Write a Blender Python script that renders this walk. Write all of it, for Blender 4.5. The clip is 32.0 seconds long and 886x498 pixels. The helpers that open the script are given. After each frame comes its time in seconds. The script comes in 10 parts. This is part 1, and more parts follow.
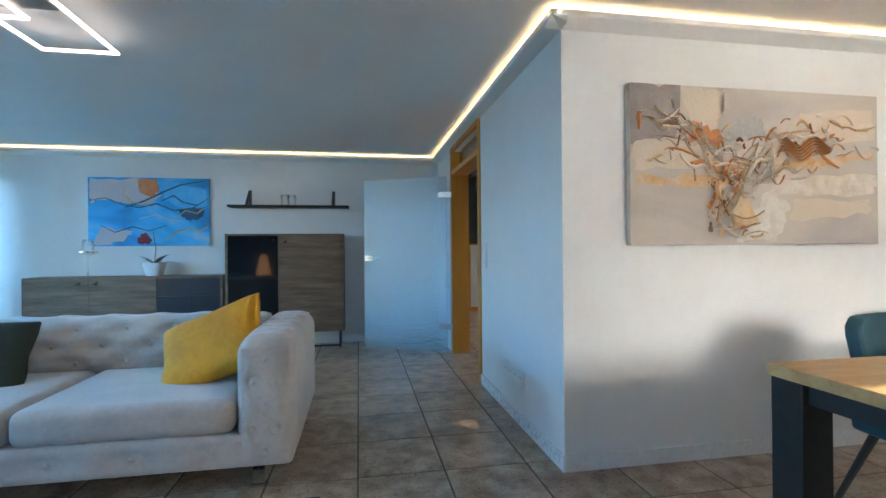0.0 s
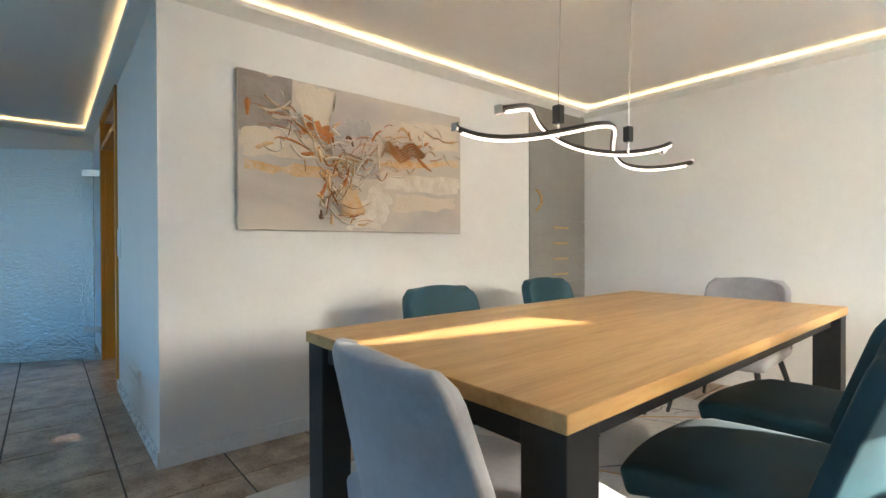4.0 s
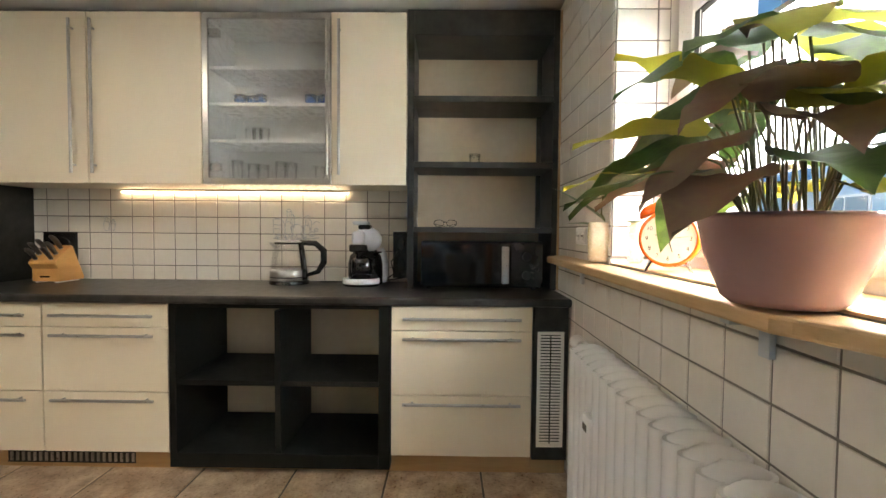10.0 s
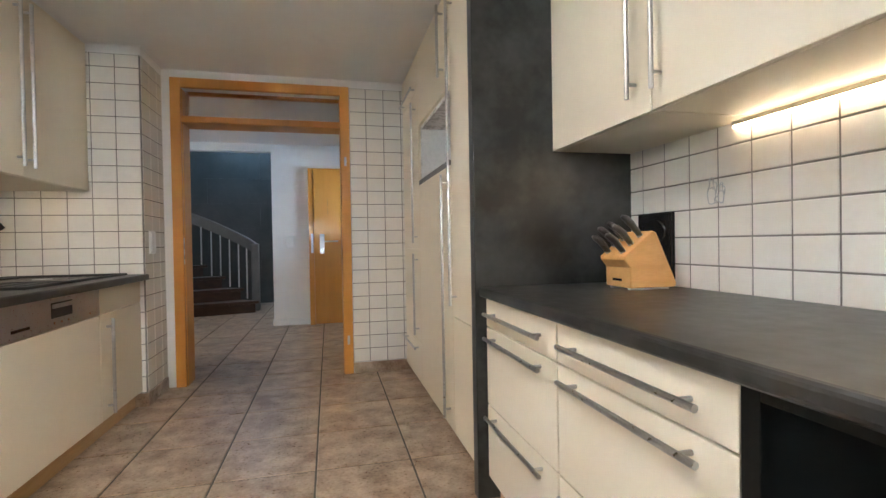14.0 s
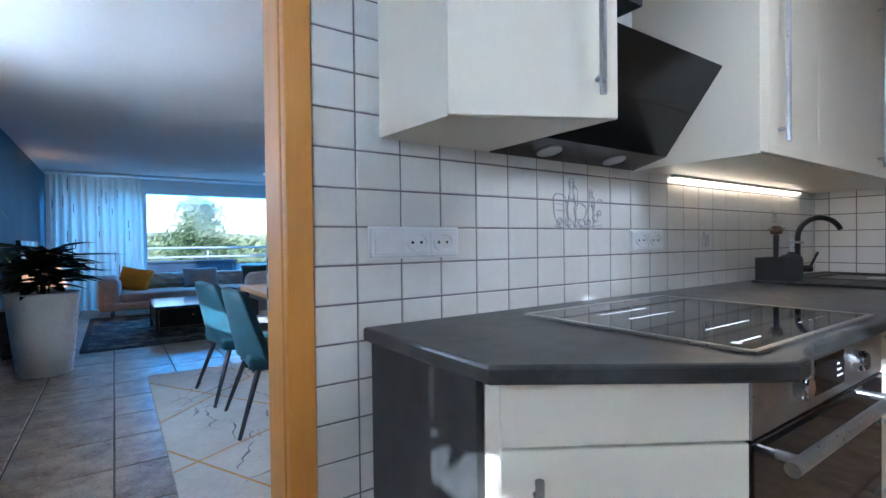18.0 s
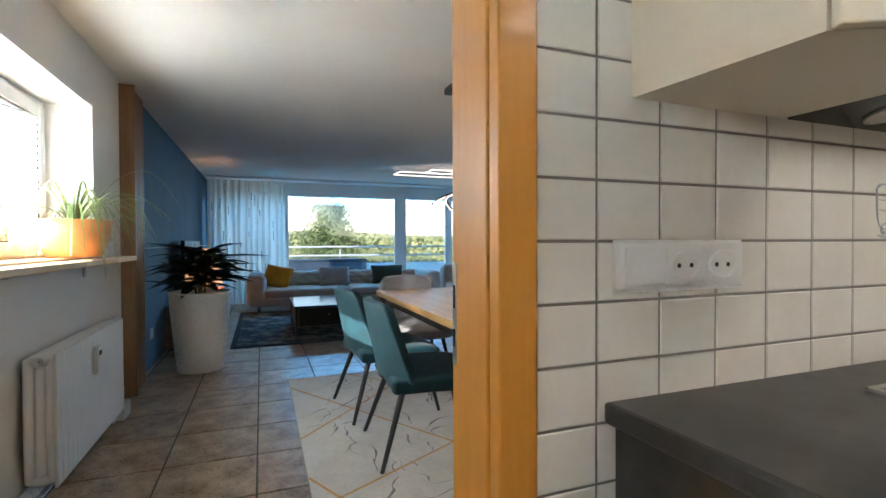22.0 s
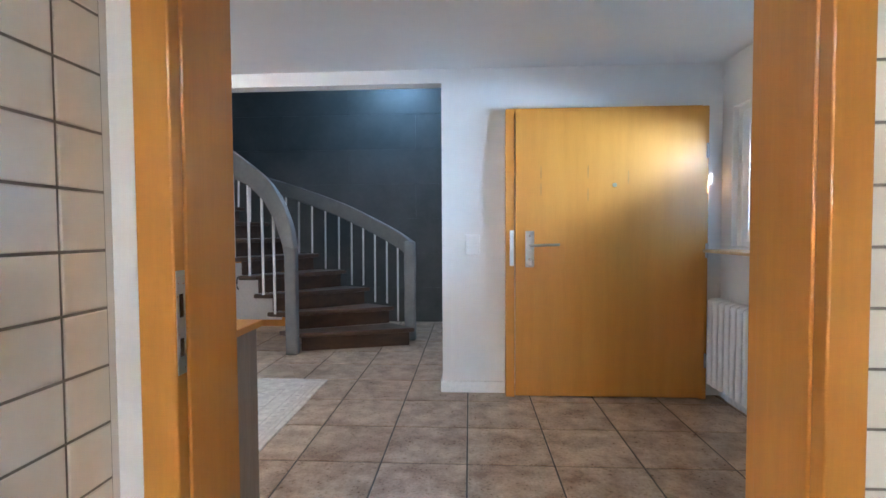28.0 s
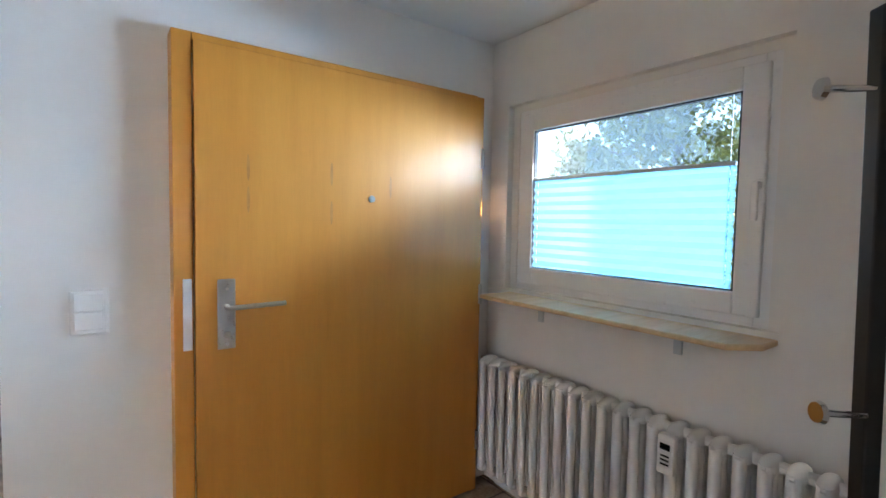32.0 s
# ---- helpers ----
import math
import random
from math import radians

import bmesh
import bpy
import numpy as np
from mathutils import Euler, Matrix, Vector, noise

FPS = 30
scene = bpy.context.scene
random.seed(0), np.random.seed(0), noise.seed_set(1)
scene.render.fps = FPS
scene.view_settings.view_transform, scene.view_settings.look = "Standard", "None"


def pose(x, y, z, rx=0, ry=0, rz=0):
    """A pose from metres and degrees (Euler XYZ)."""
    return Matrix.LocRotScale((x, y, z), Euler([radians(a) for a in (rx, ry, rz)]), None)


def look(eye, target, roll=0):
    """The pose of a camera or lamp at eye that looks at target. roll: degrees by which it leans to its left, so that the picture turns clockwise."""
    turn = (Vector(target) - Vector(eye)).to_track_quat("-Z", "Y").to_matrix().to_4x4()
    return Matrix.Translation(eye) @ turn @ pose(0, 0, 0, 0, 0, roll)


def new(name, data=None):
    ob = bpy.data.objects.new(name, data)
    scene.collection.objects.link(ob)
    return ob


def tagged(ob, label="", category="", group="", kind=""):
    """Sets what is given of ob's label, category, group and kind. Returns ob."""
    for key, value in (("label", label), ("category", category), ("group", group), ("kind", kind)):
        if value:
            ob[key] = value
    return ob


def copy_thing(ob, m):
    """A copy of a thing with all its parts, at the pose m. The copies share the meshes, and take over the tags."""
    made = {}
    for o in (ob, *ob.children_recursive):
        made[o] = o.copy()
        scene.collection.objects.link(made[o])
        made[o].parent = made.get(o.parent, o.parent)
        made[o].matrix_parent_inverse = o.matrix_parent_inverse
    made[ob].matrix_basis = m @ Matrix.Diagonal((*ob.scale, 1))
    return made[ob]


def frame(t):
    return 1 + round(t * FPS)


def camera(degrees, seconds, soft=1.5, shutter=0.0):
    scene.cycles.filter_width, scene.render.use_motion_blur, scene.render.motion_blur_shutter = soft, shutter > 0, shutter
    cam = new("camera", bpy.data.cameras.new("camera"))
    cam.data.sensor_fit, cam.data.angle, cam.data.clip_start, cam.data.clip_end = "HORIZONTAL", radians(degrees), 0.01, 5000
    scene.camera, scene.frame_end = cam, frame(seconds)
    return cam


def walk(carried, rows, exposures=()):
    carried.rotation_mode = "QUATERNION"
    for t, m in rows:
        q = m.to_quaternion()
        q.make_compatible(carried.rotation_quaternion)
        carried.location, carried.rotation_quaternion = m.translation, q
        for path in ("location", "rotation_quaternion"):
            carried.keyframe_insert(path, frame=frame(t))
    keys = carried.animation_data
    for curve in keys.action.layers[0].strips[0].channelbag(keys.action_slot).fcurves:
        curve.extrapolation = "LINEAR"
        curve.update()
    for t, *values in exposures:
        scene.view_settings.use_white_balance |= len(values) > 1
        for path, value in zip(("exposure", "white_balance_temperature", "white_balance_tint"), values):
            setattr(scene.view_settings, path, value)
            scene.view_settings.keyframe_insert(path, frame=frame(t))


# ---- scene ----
cam = camera(86.0, 32.0)
PATH = [
    (0, (-0.093, 0.381, 1.153), (0.257, 2.35, 1.16), -0.5),
    (0.5, (-0.125, 0.378, 1.157), (-0.006, 2.375, 1.166), -0.4),
    (1, (-0.146, 0.371, 1.159), (-0.195, 2.37, 1.168), -0.3),
    (1.5, (-0.106, 0.364, 1.14), (-0.234, 2.36, 1.147), -0.3),
    (2, (0.003, 0.349, 1.127), (-0.13, 2.345, 1.134), -0.3),
    (2.5, (0.097, 0.315, 1.122), (0.013, 2.313, 1.128), -0.1),
    (3, (0.199, 0.265, 1.113), (0.367, 2.258, 1.115), -0.1),
    (3.5, (0.359, 0.154, 1.1), (1.121, 2.003, 1.093), -0.2),
    (4, (0.535, 0.046, 1.085), (1.817, 1.581, 1.07), -0.2),
    (4.5, (0.733, -0.159, 1.11), (2.375, 0.984, 1.08), 0.5),
    (6.5, (2.112, -0.452, 1.129), (4.112, -0.459, 1.092), 0.6),
    (7, (2.590, -0.509, 1.136), (4.589, -0.523, 1.087), 0.6),
    (7.5, (3.088, -0.532, 1.149), (5.087, -0.539, 1.091), 0.7),
    (8, (3.556, -0.548, 1.172), (5.554, -0.571, 1.107), 1.1),
    (8.5, (4.0, -0.588, 1.184), (5.998, -0.599, 1.111), 0.6),
    (9, (4.452, -0.607, 1.195), (6.451, -0.618, 1.123), 0.6),
    (9.5, (4.796, -0.64, 1.206), (6.795, -0.646, 1.13), 0.5),
    (10, (5.082, -0.645, 1.195), (7.08, -0.625, 1.116), 0.5),
    (10.5, (5.398, -0.588, 1.163), (7.391, -0.439, 1.083), 0.2),
    (11, (5.661, -0.496, 1.121), (7.636, -0.191, 1.054), 0.1),
    (11.5, (5.997, -0.362, 1.121), (7.924, 0.168, 1.053), 0.0),
    (12, (6.24, -0.211, 1.103), (8.066, 0.602, 1.048), -0.0),
    (12.5, (6.439, -0.052, 1.078), (8.124, 1.023, 1.025), -0.2),
    (13, (6.572, 0.068, 1.079), (7.967, 1.501, 1.027), -0.7),
    (13.5, (6.68, 0.097, 1.068), (7.613, 1.865, 1.031), -0.8),
    (14, (6.723, 0.09, 1.056), (7.191, 2.035, 1.031), -1.0),
    (14.5, (6.705, 0.092, 1.052), (6.805, 2.09, 1.034), -0.9),
    (16.5, (6.305, -0.054, 1.105), (5.17, 1.592, 1.069), -0.5),
    (17, (6.196, -0.134, 1.118), (4.797, 1.296, 1.084), -0.7),
    (17.5, (6.078, -0.227, 1.122), (4.526, 1.034, 1.093), -0.8),
    (18, (5.957, -0.341, 1.124), (4.313, 0.798, 1.095), -0.7),
    (18.5, (5.852, -0.442, 1.125), (4.125, 0.568, 1.096), -0.7),
    (19, (5.715, -0.5, 1.124), (3.937, 0.414, 1.096), -0.6),
    (19.5, (5.491, -0.524, 1.13), (3.669, 0.301, 1.102), -0.4),
    (20, (5.28, -0.541, 1.146), (3.434, 0.229, 1.118), -0.3),
    (20.5, (5.166, -0.569, 1.167), (3.307, 0.167, 1.137), -0.4),
    (21, (5.176, -0.56, 1.173), (3.31, 0.16, 1.144), -0.3),
    (21.5, (5.271, -0.472, 1.175), (3.402, 0.239, 1.146), -0.2),
    (22, (5.402, -0.329, 1.169), (3.534, 0.385, 1.14), -0.2),
    (22.5, (5.525, -0.208, 1.164), (3.675, 0.551, 1.132), -0.2),
    (23, (5.678, -0.081, 1.163), (3.902, 0.838, 1.131), -0.0),
    (23.5, (5.844, 0.043, 1.134), (4.207, 1.192, 1.122), -0.2),
    (24, (5.973, 0.161, 1.121), (4.526, 1.542, 1.107), 0.0),
    (24.5, (6.183, 0.429, 1.1), (4.996, 2.039, 1.091), -0.0),
    (25, (6.315, 0.711, 1.071), (5.403, 2.491, 1.064), -0.0),
    (25.5, (6.367, 0.915, 1.046), (5.708, 2.803, 1.03), -0.0),
    (26, (6.368, 1.329, 1.048), (5.948, 3.284, 1.027), 0.4),
    (26.5, (6.41, 1.768, 1.04), (6.117, 3.746, 1.024), -0.1),
    (28.5, (6.176, 3.579, 1.262), (6.197, 5.577, 1.171), -0.1),
    (29, (6.207, 3.918, 1.3), (6.446, 5.901, 1.196), 0.1),
    (29.5, (6.29, 4.219, 1.341), (6.81, 6.147, 1.226), 0.5),
    (30, (6.362, 4.387, 1.391), (7.223, 6.189, 1.284), 0.8),
    (30.5, (6.398, 4.42, 1.433), (7.535, 6.062, 1.324), 1.2),
    (31, (6.369, 4.471, 1.451), (7.635, 6.016, 1.348), 1.4),
    (31.5, (6.315, 4.573, 1.444), (7.58, 6.119, 1.342), 1.3),
    (32, (6.256, 4.723, 1.426), (7.435, 6.335, 1.317), 1.1),
]
EXPOSURES = [(0.0, 2.68, 6430, 10), (3.0, 2.70, 6800, 10), (4.5, 2.32, 7100, 10), (7.0, 1.80, 6250, 10), (8.0, 2.05, 7000, 10), (9.0, 2.15, 6900, 10), (10.0, 1.90, 6900, 10), (11.0, 2.25, 6700, 10), (12.0, 2.50, 6050, 10), (13.0, 2.45, 5900, 10),
             (14.5, 2.60, 5850, 10), (16.5, 2.35, 4850, 10), (18.0, 1.85, 4700, 10), (20.0, 1.60, 5600, 10), (22.0, 1.72, 6350, 10), (24.0, 2.25, 6300, 10), (25.0, 2.74, 6100, 10), (26.5, 2.93, 6000, 10),
             (28.5, 3.28, 5350, 10), (30.0, 3.03, 5300, 10), (31.0, 3.05, 5350, 10), (32.0, 2.86, 5900, 10)]
walk(cam, [(t, look(eye, target, roll)) for t, eye, target, roll in PATH], EXPOSURES)

# ---- world, sun, daylight and exposure ----
world = bpy.data.worlds.new("sky")
scene.world = world
world.use_nodes = True
wn = world.node_tree.nodes
wl = world.node_tree.links
sky = wn.new("ShaderNodeTexSky")
sky.sky_type = "NISHITA"
sky.sun_disc = False
sky.dust_density, sky.ozone_density = 0.3, 2.0
sky.sun_elevation = radians(19.2)
sky.sun_rotation = radians(164)
wl.new(sky.outputs["Color"], wn["Background"].inputs["Color"])
wn["Background"].inputs["Strength"].default_value = 0.14

SUN_WAY = Vector((-0.326, 1.0, -0.378))
sun = new("sun", bpy.data.lights.new("sun", "SUN"))
sun.data.energy = 5.0
sun.data.angle = radians(0.6)
sun.data.color = (1.0, 0.95, 0.87)
sun.matrix_world = look((0, -20, 12), Vector((0, -20, 12)) + SUN_WAY)


def sky_panel(name, eye, target, w, h, power, color):
    """An added area lamp; most stand outside a window in place of its daylight."""
    lamp = new(name, bpy.data.lights.new(name, "AREA"))
    lamp.data.shape = "RECTANGLE"
    lamp.data.size, lamp.data.size_y = w, h
    lamp.data.energy, lamp.data.color = power, color
    lamp.matrix_world = look(eye, target)
    return lamp


BLUE_SKY = (0.13, 0.49, 1.0)
sky_panel("daylight_balcony", (-5.5, 2.9, 2.40), (-2.5, 2.9, 0.4), 7.0, 0.8, 108, BLUE_SKY)
sky_panel("daylight_dining", (2.6, -2.7, 2.0), (2.6, 2, 0.6), 2.0, 1.2, 172, (1.0, 0.92, 0.82))
sky_panel("daylight_kitchen", (6.12, -1.60, 1.56), (6.12, 2, -0.9), 1.1, 0.40, 26, (1.0, 0.97, 0.94))
sky_panel("daylight_hall", (11.5, 4.7, 2.05), (8.05, 5.93, 1.70), 3.0, 2.6, 230, (0.60, 0.80, 1.0))
# Unseen fill lamp, added for blue light on the stairwell wall; no window there.
sky_panel("daylight_stairs", (5.3, 8.9, 3.4), (4.9, 9.0, 2.0), 0.6, 0.6, 4.2, (0.42, 0.68, 1.0))

# ---- tools for meshes ----
def finish(bm, name, material, smooth=False):
    bmesh.ops.recalc_face_normals(bm, faces=bm.faces)
    me = bpy.data.meshes.new(name)
    bm.to_mesh(me)
    bm.free()
    if smooth:
        for p in me.polygons:
            p.use_smooth = True
    me.materials.append(material)
    return me


def root_at(ob):
    while ob.parent:
        ob = ob.parent
    return ob.location


def thing(name, at, label, category, group="", kind=""):
    ob = new(name)
    ob.empty_display_size = 0.1
    ob.location = at
    return tagged(ob, label, category, group, kind)


def part(name, bm, material, parent, label="", smooth=False):
    """One mesh under a thing or a part; its mesh is given in the world's metres."""
    bmesh.ops.translate(bm, verts=bm.verts, vec=-Vector(root_at(parent)))
    ob = new(name, finish(bm, name, material, smooth))
    ob.parent = parent
    if label:
        ob["label"] = label
    return ob


def solo(name, bm, material, label, category, group="", kind="", smooth=False):
    return tagged(new(name, finish(bm, name, material, smooth)), label, category, group, kind)


def bx(bm, x0, x1, y0, y1, z0, z1, bevel=0.0, seg=1):
    m = Matrix.LocRotScale(((x0 + x1) / 2, (y0 + y1) / 2, (z0 + z1) / 2), None, (abs(x1 - x0), abs(y1 - y0), abs(z1 - z0)))
    made = bmesh.ops.create_cube(bm, size=1, matrix=m)
    if bevel:
        edges = {e for v in made["verts"] for e in v.link_edges}
        bmesh.ops.bevel(bm, geom=list(edges), offset=bevel, segments=seg, affect="EDGES", profile=0.7)
    return bm


def box(*size, bevel=0.0, seg=1):
    return bx(bmesh.new(), *size, bevel=bevel, seg=seg)


def boxes(*many, bevel=0.0):
    bm = bmesh.new()
    for one in many:
        bx(bm, *one, bevel=bevel)
    return bm


def rod(bm, a, b, r, r2=None, seg=12):
    a, b = Vector(a), Vector(b)
    q = Vector((0, 0, 1)).rotation_difference(b - a)
    m = Matrix.LocRotScale((a + b) / 2, q, None)
    bmesh.ops.create_cone(bm, cap_ends=True, segments=seg, radius1=r, radius2=r if r2 is None else r2, depth=(b - a).length, matrix=m)
    return bm


def rods(*many, seg=12):
    bm = bmesh.new()
    for one in many:
        rod(bm, *one, seg=seg)
    return bm


def ball(bm, at, r, scale=(1, 1, 1), u=16, v=10):
    bmesh.ops.create_uvsphere(bm, u_segments=u, v_segments=v, radius=r, matrix=Matrix.LocRotScale(at, None, scale))
    return bm


def tube(bm, pts, r, seg=8, flat=1.0, up=(0, 0, 1)):
    """A round or flattened bar along points; r is one radius or one for each point."""
    rings = []
    pts = [Vector(p) for p in pts]
    for i, p in enumerate(pts):
        d = (pts[min(i + 1, len(pts) - 1)] - pts[max(i - 1, 0)]).normalized()
        side = d.cross(Vector(up))
        side = side.normalized() if side.length > 1e-4 else Vector((1, 0, 0))
        top = side.cross(d).normalized()
        rr = r[i] if isinstance(r, (list, tuple)) else r
        rings.append([bm.verts.new(p + rr * (math.cos(a) * side + flat * math.sin(a) * top)) for a in (2 * math.pi * k / seg for k in range(seg))])
    for a, b in zip(rings, rings[1:]):
        for k in range(seg):
            bm.faces.new((a[k], a[(k + 1) % seg], b[(k + 1) % seg], b[k]))
    bm.faces.new(rings[0][::-1])
    bm.faces.new(rings[-1])
    return bm


def lathe(bm, at, profile, seg=28, close=True):
    """A turned shape: profile of (radius, height) from the bottom up."""
    rings = []
    for r, z in profile:
        rings.append([bm.verts.new((at[0] + r * math.cos(2 * math.pi * k / seg), at[1] + r * math.sin(2 * math.pi * k / seg), at[2] + z)) for k in range(seg)])
    for a, b in zip(rings, rings[1:]):
        for k in range(seg):
            bm.faces.new((a[k], a[(k + 1) % seg], b[(k + 1) % seg], b[k]))
    if close:
        bm.faces.new(rings[0][::-1])
        bm.faces.new(rings[-1])
    return bm


def prism(bm, pts, lift):
    """A flat outline pushed along a vector."""
    low = [bm.verts.new(p) for p in pts]
    high = [bm.verts.new(Vector(p) + Vector(lift)) for p in pts]
    n = len(pts)
    bm.faces.new(low[::-1])
    bm.faces.new(high)
    for k in range(n):
        bm.faces.new((low[k], low[(k + 1) % n], high[(k + 1) % n], high[k]))
    return bm


def sheet(bm, rows, closed=False):
    """A grid of points joined into a surface."""
    vs = [[bm.verts.new(p) for p in row] for row in rows]
    for a, b in zip(vs, vs[1:]):
        for k in range(len(a) - 1):
            bm.faces.new((a[k], a[k + 1], b[k + 1], b[k]))
        if closed:
            bm.faces.new((a[-1], a[0], b[0], b[-1]))
    return vs


def thick(ob, depth, offset=0.0):
    m = ob.modifiers.new("solid", "SOLIDIFY")
    m.thickness, m.offset = depth, offset
    return ob


def rounded(ob, width, seg=2):
    m = ob.modifiers.new("bevel", "BEVEL")
    m.width, m.segments, m.limit_method, m.angle_limit = width, seg, "ANGLE", radians(40)
    return ob


def soft(ob, levels=2):
    m = ob.modifiers.new("smooth", "SUBSURF")
    m.levels = m.render_levels = levels
    for p in ob.data.polygons:
        p.use_smooth = True
    return ob


def smooth_path(pts, n=6):
    """Points of a soft curve through the given ones."""
    pts = [Vector(p) for p in pts]
    out = []
    for i in range(len(pts) - 1):
        a, b, c, d = pts[max(i - 1, 0)], pts[i], pts[i + 1], pts[min(i + 2, len(pts) - 1)]
        for k in range(n):
            t = k / n
            out.append(0.5 * (2 * b + (c - a) * t + (2 * a - 5 * b + 4 * c - d) * t * t + (3 * b - a - 3 * c + d) * t ** 3))
    return out + [pts[-1]]

# ---- materials ----
def mat(name, a, b=None, rough=0.5, metal=0.0, scale=6.0, stretch=(1, 1, 1), detail=4.0, bump=0.0, bump_scale=None, each=0.0, rough_vary=0.08,
        spec=0.5, fine=None, sheen=0.0, coat=0.0, contrast=(0.35, 0.65)):
    """Two tones mixed by noise at a large and a fine scale; bump; each: how far one piece differs from the next."""
    m = bpy.data.materials.new(name)
    m.use_nodes = True
    n, l = m.node_tree.nodes, m.node_tree.links
    p = n["Principled BSDF"]
    b = b or tuple(c * 0.9 for c in a)
    tc = n.new("ShaderNodeTexCoord")
    mp = n.new("ShaderNodeMapping")
    mp.inputs["Scale"].default_value = stretch
    src = tc.outputs["Object"]
    if each:
        info = n.new("ShaderNodeObjectInfo")
        geo = n.new("ShaderNodeNewGeometry")
        add = n.new("ShaderNodeMath")
        add.operation = "ADD"
        l.new(info.outputs["Random"], add.inputs[0])
        l.new(geo.outputs["Random Per Island"], add.inputs[1])
        shift = n.new("ShaderNodeVectorMath")
        shift.operation = "MULTIPLY_ADD"
        comb = n.new("ShaderNodeCombineXYZ")
        for k in range(3):
            l.new(add.outputs[0], comb.inputs[k])
        l.new(comb.outputs[0], shift.inputs[0])
        shift.inputs[1].default_value = (31, 17, 23)
        l.new(src, shift.inputs[2])
        src = shift.outputs[0]
    l.new(src, mp.inputs["Vector"])
    big = n.new("ShaderNodeTexNoise")
    big.inputs["Scale"].default_value, big.inputs["Detail"].default_value, big.inputs["Roughness"].default_value = scale, detail, 0.6
    small = n.new("ShaderNodeTexNoise")
    small.inputs["Scale"].default_value, small.inputs["Detail"].default_value = fine or scale * 9, 3
    for t in (big, small):
        l.new(mp.outputs["Vector"], t.inputs["Vector"])
    mix = n.new("ShaderNodeMath")
    mix.operation = "MULTIPLY_ADD"
    l.new(small.outputs["Fac"], mix.inputs[0])
    mix.inputs[1].default_value = 0.35
    l.new(big.outputs["Fac"], mix.inputs[2])
    ramp = n.new("ShaderNodeMapRange")
    ramp.inputs["From Min"].default_value, ramp.inputs["From Max"].default_value = contrast[0] + 0.17, contrast[1] + 0.17
    l.new(mix.outputs[0], ramp.inputs["Value"])
    col = n.new("ShaderNodeMix")
    col.data_type = "RGBA"
    col.inputs["A"].default_value, col.inputs["B"].default_value = (*a, 1), (*b, 1)
    l.new(ramp.outputs["Result"], col.inputs["Factor"])
    out = col.outputs["Result"]
    if each:
        hue = n.new("ShaderNodeHueSaturation")
        val = n.new("ShaderNodeMapRange")
        val.inputs["From Max"].default_value = 2.0
        val.inputs["To Min"].default_value, val.inputs["To Max"].default_value = 1 - each, 1 + each
        l.new(add.outputs[0], val.inputs["Value"])
        l.new(val.outputs["Result"], hue.inputs["Value"])
        l.new(out, hue.inputs["Color"])
        out = hue.outputs["Color"]
    l.new(out, p.inputs["Base Color"])
    rr = n.new("ShaderNodeMapRange")
    rr.inputs["To Min"].default_value, rr.inputs["To Max"].default_value = max(0.02, rough - rough_vary), min(1, rough + rough_vary)
    l.new(small.outputs["Fac"], rr.inputs["Value"])
    l.new(rr.outputs["Result"], p.inputs["Roughness"])
    p.inputs["Metallic"].default_value = metal
    p.inputs["Specular IOR Level"].default_value = spec
    p.inputs["Sheen Weight"].default_value = sheen
    p.inputs["Coat Weight"].default_value = coat
    p.inputs["Coat Roughness"].default_value = 0.1
    if bump:
        bp = n.new("ShaderNodeBump")
        bp.inputs["Strength"].default_value, bp.inputs["Distance"].default_value = bump, 0.004
        tex = small
        if bump_scale:
            tex = n.new("ShaderNodeTexNoise")
            tex.inputs["Scale"].default_value, tex.inputs["Detail"].default_value = bump_scale, 4
            l.new(mp.outputs["Vector"], tex.inputs["Vector"])
        l.new(tex.outputs["Fac"], bp.inputs["Height"])
        l.new(bp.outputs["Normal"], p.inputs["Normal"])
    return m


def glass(name, tint=(1, 1, 1), rough=0.0, bump=0.0, scale=30, ior=1.45, clear=0.0, stretch=(1, 1, 1)):
    m = bpy.data.materials.new(name)
    m.use_nodes = True
    n, l = m.node_tree.nodes, m.node_tree.links
    p = n["Principled BSDF"]
    p.inputs["Base Color"].default_value = (*tint, 1)
    p.inputs["Transmission Weight"].default_value = 1.0
    p.inputs["Roughness"].default_value, p.inputs["IOR"].default_value = rough, ior
    if bump:
        tc, tex, bp, mp = n.new("ShaderNodeTexCoord"), n.new("ShaderNodeTexNoise"), n.new("ShaderNodeBump"), n.new("ShaderNodeMapping")
        mp.inputs["Scale"].default_value = stretch
        tex.inputs["Scale"].default_value, tex.inputs["Detail"].default_value = scale, 2
        bp.inputs["Strength"].default_value, bp.inputs["Distance"].default_value = bump, 0.01 if bump < 0.9 else 0.02
        l.new(tc.outputs["Object"], mp.inputs["Vector"])
        l.new(mp.outputs["Vector"], tex.inputs["Vector"])
        l.new(tex.outputs["Fac"], bp.inputs["Height"])
        l.new(bp.outputs["Normal"], p.inputs["Normal"])
    if clear:
        tr, ms = n.new("ShaderNodeBsdfTransparent"), n.new("ShaderNodeMixShader")
        ms.inputs["Fac"].default_value = clear
        l.new(p.outputs["BSDF"], ms.inputs[1])
        l.new(tr.outputs["BSDF"], ms.inputs[2])
        l.new(ms.outputs["Shader"], n["Material Output"].inputs["Surface"])
    return m


